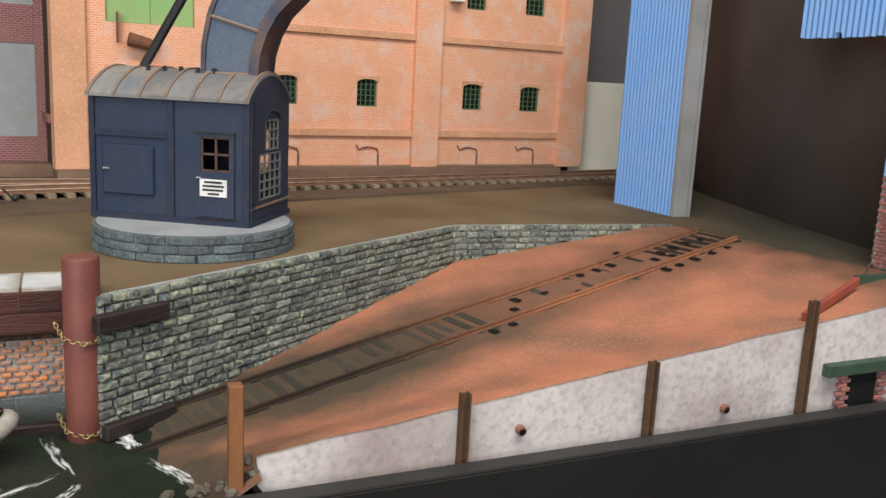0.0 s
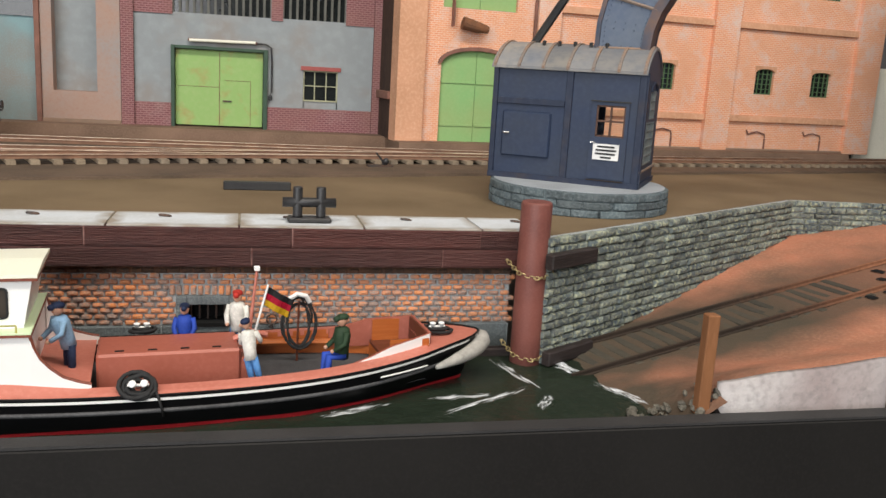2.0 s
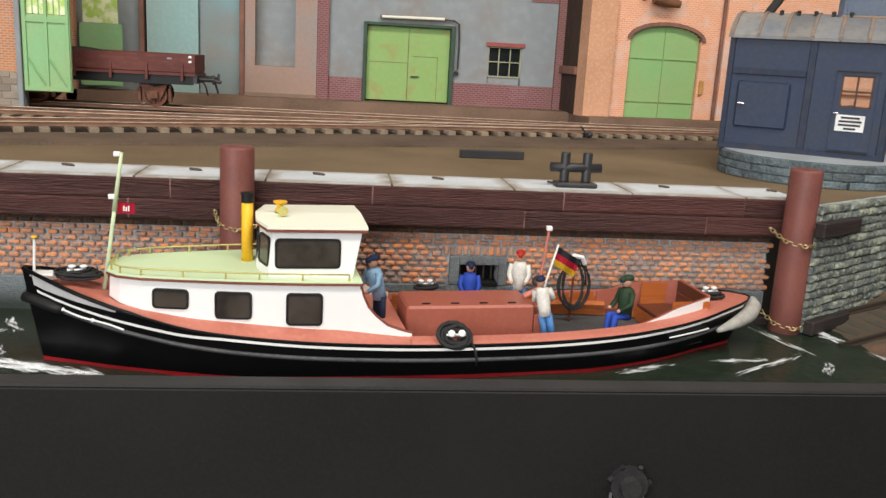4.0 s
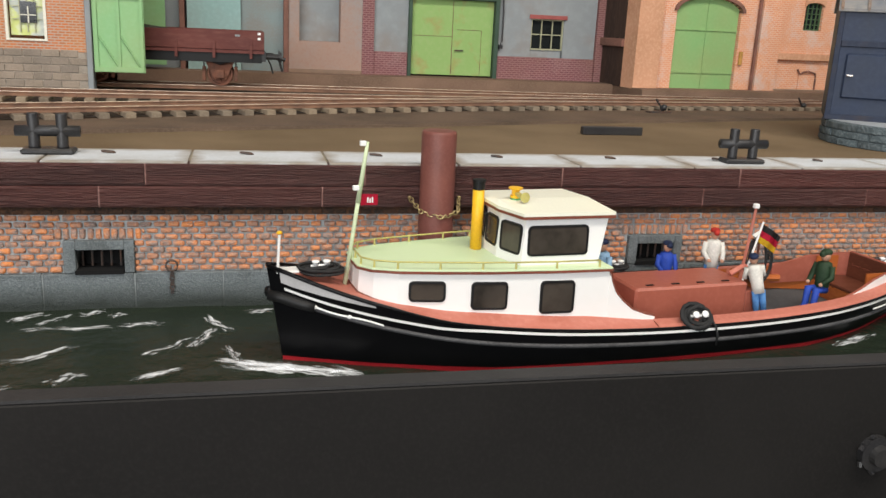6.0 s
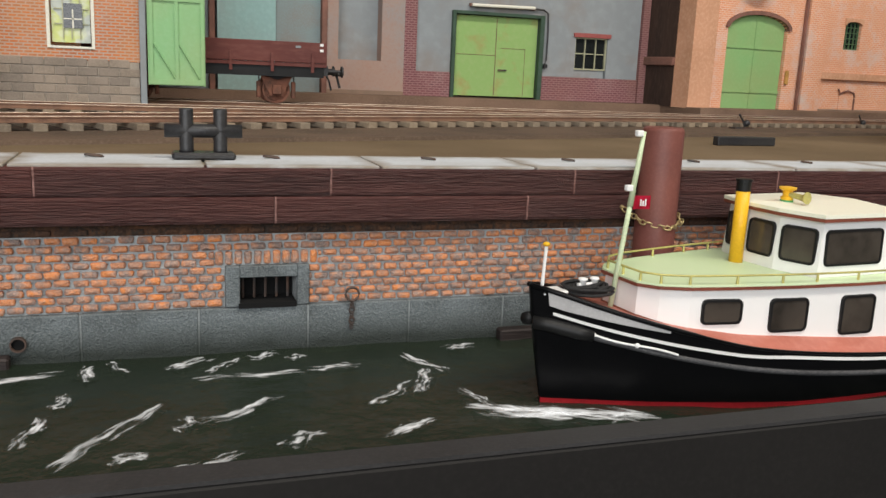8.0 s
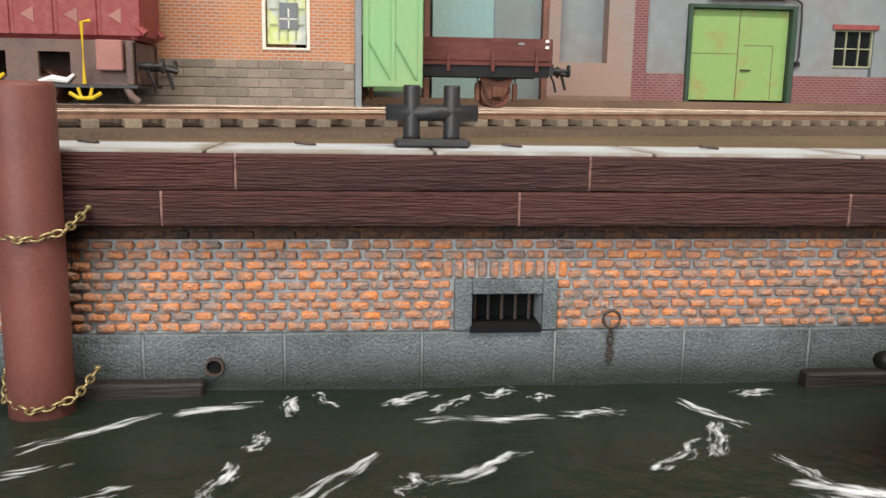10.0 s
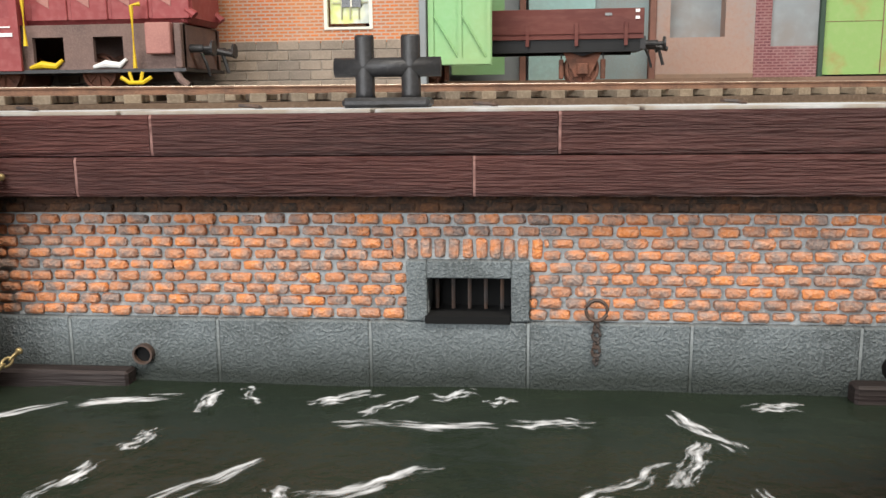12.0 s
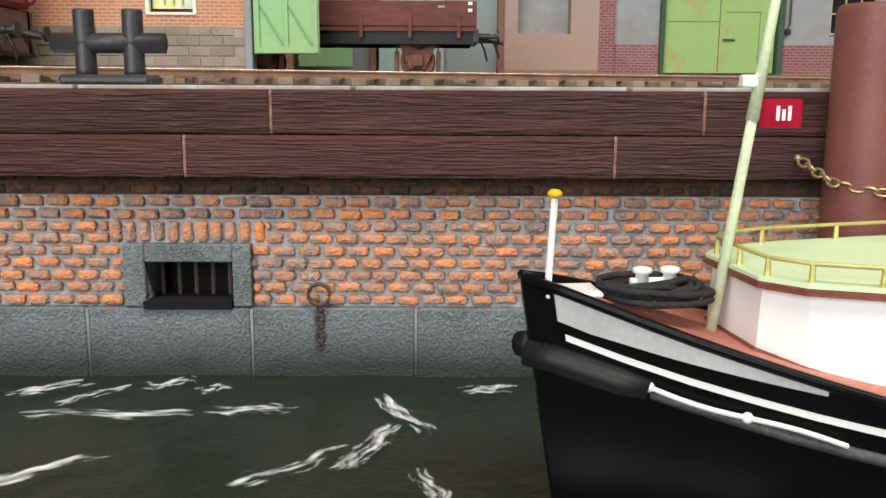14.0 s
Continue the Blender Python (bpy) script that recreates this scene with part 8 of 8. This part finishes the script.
figurine(0.1715, -0.0060, 0.0118, -60, ("fig_navy", "fig_sky", "fig_skin", "fig_navy"), lean=0.0045, size=1.10, label="small painted figure in blue shirt and cap behind the wheelhouse")
figurine(0.2270, 0.0225, 0.0130, -10, ("fig_blue", "fig_blue", "fig_skin", "fig_navy"), seated=True, size=1.05, label="small seated painted figure in bright blue overalls")
figurine(0.2545, 0.0180, 0.0090, -20, ("fig_jeans", "fig_white", "fig_skin", "fig_red"), size=1.08, label="small standing painted figure with pale jacket and red cap")
figurine(0.2615, -0.0205, 0.0074, 160, ("fig_jeans", "fig_white", "fig_skin", "fig_navy"), lean=0.005, size=0.98, tip=-13, label="small painted figure in white shirt and blue trousers")
figurine(0.3060, -0.0135, 0.0115, -75, ("fig_blue", "fig_green", "fig_skin", "fig_green"), seated=True, size=1.15, label="small seated painted figure in dark green coat")

# ---- foam on the water ----


def foam_streaks():
    rnd = random.Random(21)
    S = [(-0.586, 0.413, -0.580, 0.433, 3), (-0.575, 0.394, -0.542, 0.439, 4), (-0.536, 0.415, -0.533, 0.422, 5), (-0.528, 0.419, -0.502, 0.436, 5), (-0.538, 0.475, -0.524, 0.484, 4), (-0.528, 0.461, -0.491, 0.461, 3),
         (-0.484, 0.464, -0.466, 0.466, 4), (-0.443, 0.473, -0.431, 0.451, 3), (-0.448, 0.432, -0.439, 0.453, 3), (-0.469, 0.424, -0.450, 0.441, 4), (-0.505, 0.395, -0.493, 0.402, 5), (-0.604, 0.470, -0.578, 0.479, 3),
         (-0.577, 0.444, -0.575, 0.453, 3), (-0.569, 0.470, -0.569, 0.485, 3), (-0.556, 0.395, -0.549, 0.397, 4), (-0.421, 0.480, -0.410, 0.481, 4), (-0.560, 0.486, -0.556, 0.476, 3), (-0.432, 0.428, -0.427, 0.414, 2),
         (-0.524, 0.470, -0.512, 0.482, 2), (-0.506, 0.483, -0.497, 0.486, 4), (-0.490, 0.479, -0.486, 0.481, 3), (-0.640, 0.445, -0.610, 0.470, 3), (-0.655, 0.420, -0.625, 0.437, 3), (-0.628, 0.405, -0.606, 0.421, 3),
         (-0.118, 0.399, -0.084, 0.415, 3), (-0.062, 0.417, -0.026, 0.422, 3), (-0.004, 0.400, 0.005, 0.415, 3), (0.030, 0.481, 0.035, 0.449, 4), (-0.009, 0.482, 0.003, 0.428, 3), (-0.004, 0.429, -0.057, 0.397, 2),
         (-0.690, 0.400, -0.660, 0.425, 4), (-0.725, 0.440, -0.690, 0.452, 3), (-0.760, 0.405, -0.735, 0.420, 4), (-0.545, 0.380, -0.520, 0.392, 3), (-0.470, 0.395, -0.452, 0.405, 3), (0.025, 0.476, 0.037, 0.452, 2), (0.041, 0.434, 0.053, 0.404, 2), (0.048, 0.424, 0.058, 0.402, 3), (0.028, 0.462, 0.034, 0.450, 2)]
    bm = bmesh.new()
    k = 12
    g = [[bm.verts.new((-1 + 2 * i / k, -1 + 2 * j / 4, 0)) for j in range(5)] for i in range(k + 1)]
    for i in range(k):
        for j in range(4):
            bm.faces.new((g[i][j], g[i + 1][j], g[i + 1][j + 1], g[i][j + 1]))
    me = mesh_of("foam_patch", bm, "foam")
    S.append((-0.432, 0.4095, -0.372, 0.3890, 9))
    S.append((-0.424, 0.4060, -0.392, 0.3960, 7))
    S += [(-0.436, 0.4120, -0.402, 0.3985, 7), (-0.412, 0.4010, -0.374, 0.3895, 8), (-0.428, 0.4040, -0.404, 0.3960, 5), (-0.398, 0.3970, -0.366, 0.3870, 6)]
    for k, (x0, y0, x1, y1, w) in enumerate(S):
        ob = new("foam_streak", me)
        d = Vector((x1 - x0, y1 - y0))
        ob.matrix_basis = Matrix.Translation(((x0 + x1) / 2, (y0 + y1) / 2, 0.0008 + 0.00006 * (k % 6))) @ pose(0, 0, 0, 0, 0, math.degrees(math.atan2(d.y, d.x))) @ Matrix.Diagonal((d.length / 2 + 0.003, 0.0023 + 0.0009 * w, 1, 1))
        ob.visible_shadow = False
        tagged(ob, "white painted foam streak on the dark model water", "foam", "foam streaks", "stuff")


foam_streaks()

# ---- rolling stock ----
MAT["wagon_brown"] = material("wagon_brown", (0.15, 0.045, 0.035), (0.11, 0.035, 0.03), (0.20, 0.08, 0.065), scale=40, fine=300, stretch=(0.3, 1, 1), rough=0.7)
MAT["wheel_rust"] = material("wheel_rust", (0.20, 0.08, 0.05), (0.10, 0.05, 0.035), (0.28, 0.13, 0.08), scale=120, rough=0.8)
MAT["loco_red"] = material("loco_red", (0.30, 0.06, 0.06), (0.25, 0.05, 0.05), (0.38, 0.13, 0.12), scale=30, fine=250, rough=0.55, bump=0.1)
MAT["loco_frame"] = material("loco_frame", (0.20, 0.13, 0.11), (0.13, 0.09, 0.08), (0.26, 0.18, 0.15), scale=50, rough=0.8)
MAT["safety_yellow"] = material("safety_yellow", (0.75, 0.52, 0.02), (0.62, 0.42, 0.03), scale=80, rough=0.5)


def wheel(parent, x, y, z, r):
    bm = bmesh.new()
    prof = [(r * 0.25, -0.0018), (r * 0.8, -0.0010), (r * 0.85, -0.0022), (r, -0.0022), (r, 0.0020), (r * 1.06, 0.0022), (r * 1.06, 0.0030), (r * 0.2, 0.0030)]
    lathe(bm, prof, 28)
    bm.transform(Matrix.Translation((x, y, z)) @ pose(0, 0, 0, -90 if y < parent["mid"] else 90))
    w = part("wheel", bm, "wheel_rust", parent)
    bm = bmesh.new()
    s = -1 if y < parent["mid"] else 1
    for k in range(8):
        a = math.tau * k / 8
        tube(bm, [(x + 0.25 * r * math.cos(a), y + s * 0.002, z + 0.25 * r * math.sin(a)), (x + 0.8 * r * math.cos(a), y + s * 0.0015, z + 0.8 * r * math.sin(a))], 0.0006, 5)
    part("spoke", bm, "wheel_rust", w)


def buffers(parent, x, y, z, s, mat="steel_dark"):
    for dy in (-0.0185, 0.0185):
        bm = bmesh.new()
        tube(bm, [(x, y + dy, z), (x + s * 0.008, y + dy, z), (x + s * 0.0081, y + dy, z), (x + s * 0.013, y + dy, z), (x + s * 0.0131, y + dy, z), (x + s * 0.0145, y + dy, z)], [0.0024, 0.0022, 0.0014, 0.0014, 0.0046, 0.0046], 12)
        part("buffer", bm, mat, parent)
    bm = bmesh.new()
    tube(bm, [(x, y, z - 0.001), (x + s * 0.010, y, z - 0.001), (x + s * 0.019, y, z - 0.003)], [0.0022, 0.0022, 0.0016], 8)
    tube(bm, [(x + s * 0.012, y, z), (x + s * 0.016, y, z - 0.014)], 0.0012, 6)
    tube(bm, [(x + s * 0.002, y - 0.007, z - 0.002), (x + s * 0.005, y - 0.007, z - 0.008), (x + s * 0.007, y - 0.007, z - 0.016)], 0.0009, 6)
    part("coupling", bm, mat, parent)


def low_wagon():
    w = thing("flat_wagon", "low-sided rust-brown wagon with dark running gear on the track", "wagon", pose(0, 0, 0))
    w["mid"] = 0.889
    x0, x1, y0, y1 = -0.592, -0.4035, 0.858, 0.920
    part("floor", bx(x0, x1, y0 + 0.001, y1 - 0.001, 0.1195, 0.1225), "wagon_brown", w)
    for a in ((x0, x1, y0, y0 + 0.0018), (x0, x1, y1 - 0.0018, y1), (x0, x0 + 0.0018, y0 + 0.0019, y1 - 0.0019), (x1 - 0.0018, x1, y0 + 0.0019, y1 - 0.0019)):
        part("side_board", bx(*a, 0.1227, 0.1392, 0.0003), "wagon_brown", w)
    for k in range(6):
        x = x0 + 0.012 + (x1 - x0 - 0.024) * k / 5
        part("stake_pocket", bx(x - 0.0012, x + 0.0012, y0 - 0.0016, y0 - 0.0002, 0.1150, 0.1300), "wagon_brown", w)
    for x in (x1 - 0.0045,):
        for z in (0.1330, 0.1375):
            part("corner_mark", bx(x - 0.0014, x + 0.0014, y0 - 0.0008, y0 - 0.0003, z - 0.0010, z + 0.0010), "boat_white", w)
    part("number_mark", bx(x1 - 0.026, x1 - 0.0215, y0 - 0.0006, y0 - 0.0002, 0.1345, 0.1362), "grey_plaster", w)
    part("solebar", bx(x0 + 0.002, x1 - 0.002, y0 + 0.003, y0 + 0.006, 0.1110, 0.1194), "rubber", w)
    part("solebar", bx(x0 + 0.002, x1 - 0.002, y1 - 0.006, y1 - 0.003, 0.1110, 0.1194), "rubber", w)
    part("buffer_beam", bx(x1 - 0.002, x1 + 0.0015, y0 + 0.002, y1 - 0.002, 0.1125, 0.1210), "steel_dark", w)
    buffers(w, x1 + 0.0016, 0.889, 0.1165, 1)
    for x in (-0.4435, -0.552):
        for y in (0.8725, 0.9055):
            wheel(w, x, y, RAIL_TOP + 0.0115, 0.0115)
        bm = bmesh.new()
        tube(bm, [(x, 0.872, RAIL_TOP + 0.0115), (x, 0.906, RAIL_TOP + 0.0115)], 0.0015, 8)
        part("axle", bm, "steel_dark", w)
        part("axle_box", bx(x - 0.0038, x + 0.0038, y0 + 0.005, y0 + 0.0095, RAIL_TOP + 0.0075, RAIL_TOP + 0.0150, 0.0006), "wheel_rust", w)
        bm = bmesh.new()
        for k in range(3):
            tube(bm, [(x - 0.014 + 0.003 * k, y0 + 0.0062, 0.1140 - 0.0012 * k), (x, y0 + 0.0062, 0.1115 - 0.0012 * k), (x + 0.014 - 0.003 * k, y0 + 0.0062, 0.1140 - 0.0012 * k)], 0.0009, 5)
        part("leaf_spring", bm, "steel_dark", w)
        bm = bmesh.new()
        prism(bm, [(x - 0.0050, RAIL_TOP + 0.0060), (x + 0.0050, RAIL_TOP + 0.0060), (x + 0.0150, 0.1150), (x - 0.0150, 0.1150)], y0 + 0.0098, y0 + 0.0112)
        part("axle_guard", bm, "wheel_rust", w)
        for s in (-1, 1):
            part("brake_shoe", bx(x + s * 0.0143 - 0.0016, x + s * 0.0143 + 0.0016, 0.8680, 0.8740, RAIL_TOP + 0.0045, RAIL_TOP + 0.0180, 0.0006), "wheel_rust", w)
            part("brake_hanger", bx(x + s * 0.0143 - 0.0006, x + s * 0.0143 + 0.0006, 0.8690, 0.8702, RAIL_TOP + 0.0182, 0.1185), "steel_dark", w)
    bm = bmesh.new()
    bmesh.ops.create_icosphere(bm, subdivisions=2, radius=0.014, matrix=pose(-0.52, 0.885, 0.1330) @ Matrix.Diagonal((3.2, 1.6, 0.62, 1)))
    for v in bm.verts:
        v.co += Vector((0, 0, 0.0025 * noise.noise(v.co * 160)))
    ob = part("coal_heap", bm, "rubber")
    tagged(ob, "dark heap of coal lying in the low wagon", "coal")


low_wagon()


def shunter():
    s = thing("shunting_locomotive", "dusty red shunting locomotive with brown frame and yellow grab rails", "locomotive", pose(0, 0, 0))
    s["mid"] = 0.775
    yn, yf = 0.7430, 0.8070
    bm = bmesh.new()
    box(bm, -0.900, -0.674, yn + 0.007, yf - 0.007, 0.1262, 0.172, 0.003)
    body = part("bonnet", bm, "loco_red", s)
    for k in range(4):
        x = -0.770 + 0.0245 * k
        part("door_panel", bx(x, x + 0.0220, yn + 0.0058, yn + 0.0069, 0.1285, 0.165, 0.0004), "loco_red", body)
        bm = bmesh.new()
        v = [bm.verts.new(p) for p in ((x + 0.004, yn + 0.0054, 0.140), (x + 0.0115, yn + 0.0054, 0.1445), (x + 0.0115, yn + 0.0054, 0.1355), (x + 0.004, yn + 0.0060, 0.140), (x + 0.0115, yn + 0.0060, 0.1445), (x + 0.0115, yn + 0.0060, 0.1355))]
        bm.faces.new(v[:3])
        for i in range(3):
            bm.faces.new((v[i], v[(i + 1) % 3], v[3 + (i + 1) % 3], v[3 + i]))
        part("louvre", bm, "loco_pink", body)
    part("cab", wall_with_holes(-0.900, -0.7740, 0.100, 0.21, yn - 0.002, yn, [(-0.8045, -0.7790, 0.1300, 0.152)]), "loco_red", s)
    part("cab_end", bx(-0.7760, -0.7740, yn + 0.0002, yf, 0.1262, 0.21), "loco_red", s)
    part("cab_back", bx(-0.899, -0.7765, yn + 0.020, yn + 0.022, 0.1262, 0.2), "rubber", s)
    part("number_bar", bx(-0.7955, -0.7775, yn - 0.0028, yn - 0.0022, 0.1195, 0.1215), "boat_white", s)
    part("name_bar", bx(-0.7955, -0.7785, yn - 0.0028, yn - 0.0022, 0.1245, 0.1252), "boat_white", s)
    part("frame", wall_with_holes(-0.900, -0.678, 0.1005, 0.126, yn + 0.004, yn + 0.007, [(-0.7695, -0.7505, 0.1045, 0.1190), (-0.7325, -0.7145, 0.1045, 0.1190)]), "loco_frame", s)
    part("frame_rear", bx(-0.900, -0.678, yf - 0.007, yf - 0.004, 0.1005, 0.126), "loco_frame", s)
    part("footplate", bx(-0.900, -0.676, yn, yf, 0.0985, 0.1003), "steel_dark", s)
    part("cab_step", bx(-0.823, -0.793, yn - 0.0100, yn - 0.0003, 0.0985, 0.1003), "steel_dark", s)
    part("tool_box", bx(-0.6985, -0.6835, yn - 0.002, yn + 0.0038, 0.1085, 0.126, 0.0006), "loco_pink", s)
    part("buffer_beam", bx(-0.682, -0.678, yn, yf, 0.1004, 0.1255, 0.0005), "loco_frame", s)
    buffers(s, -0.6779, 0.775, 0.1120, 1)
    bm = bmesh.new()
    tube(bm, [(-0.684, yn + 0.004, 0.1005), (-0.680, yn + 0.001, 0.094), (-0.676, yn + 0.002, 0.0905)], 0.0022, 8)
    part("sand_pipe", bm, "loco_frame", s)
    for x, z0, z1 in ((-0.7055, 0.1006, 0.1365), (-0.7705, 0.114, 0.142)):
        bm = bmesh.new()
        tube(bm, [(x, yn - 0.0015, z0), (x, yn - 0.0015, z1 - 0.001), (x + 0.004, yn + 0.001, z1)], 0.0013, 8)
        part("grab_rail", bm, "safety_yellow", s)
    bm = bmesh.new()
    tube(bm, [(-0.7145, yn - 0.001, 0.0955), (-0.7095, yn - 0.0015, 0.0925), (-0.7015, yn - 0.0015, 0.0925), (-0.6965, yn - 0.001, 0.0955)], 0.0012, 6)
    tube(bm, [(-0.7095, yn - 0.0010, 0.0985), (-0.7080, yn - 0.0012, 0.0930)], 0.0010, 6)
    tube(bm, [(-0.7015, yn - 0.0010, 0.0985), (-0.7030, yn - 0.0012, 0.0930)], 0.0010, 6)
    part("step", bm, "safety_yellow", s)
    for x, m in ((-0.7615, "safety_yellow"), (-0.7225, "boat_white")):
        bm = bmesh.new()
        tube(bm, [(x - 0.010, yn + 0.003, 0.1018), (x - 0.002, yn + 0.002, 0.1035), (x + 0.006, yn + 0.003, 0.1025), (x + 0.010, yn + 0.003, 0.1060)], [0.0010, 0.0022, 0.0018, 0.0010], 8)
        part("chain_bundle", bm, m, s)
    for x in (-0.860, -0.795, -0.735):
        for y in (0.7585, 0.7915):
            wheel(s, x, y, RAIL_TOP + 0.0105, 0.0105)
    bm = bmesh.new()
    tube(bm, [(-0.679, yn + 0.01, 0.128), (-0.676, yn + 0.008, 0.1335), (-0.672, yn + 0.008, 0.1300)], 0.0028, 8)
    part("lamp", bm, "loco_red", s)
    bm = bmesh.new()
    tube(bm, [(-0.679, yf - 0.014, 0.128), (-0.674, yf - 0.014, 0.1335), (-0.671, yf - 0.014, 0.1300)], 0.0028, 8)
    part("lamp", bm, "loco_red", s)


MAT["loco_pink"] = material("loco_pink", (0.40, 0.19, 0.16), (0.33, 0.15, 0.13), scale=50, rough=0.7)
shunter()
figurine(-0.8080, 0.7365, 0.1004, 20, ("fig_navy", "fig_navy", "fig_skin", "fig_navy"), size=1.05, label="small painted figure in dark blue standing by the locomotive cab", base=Matrix.Identity(4))
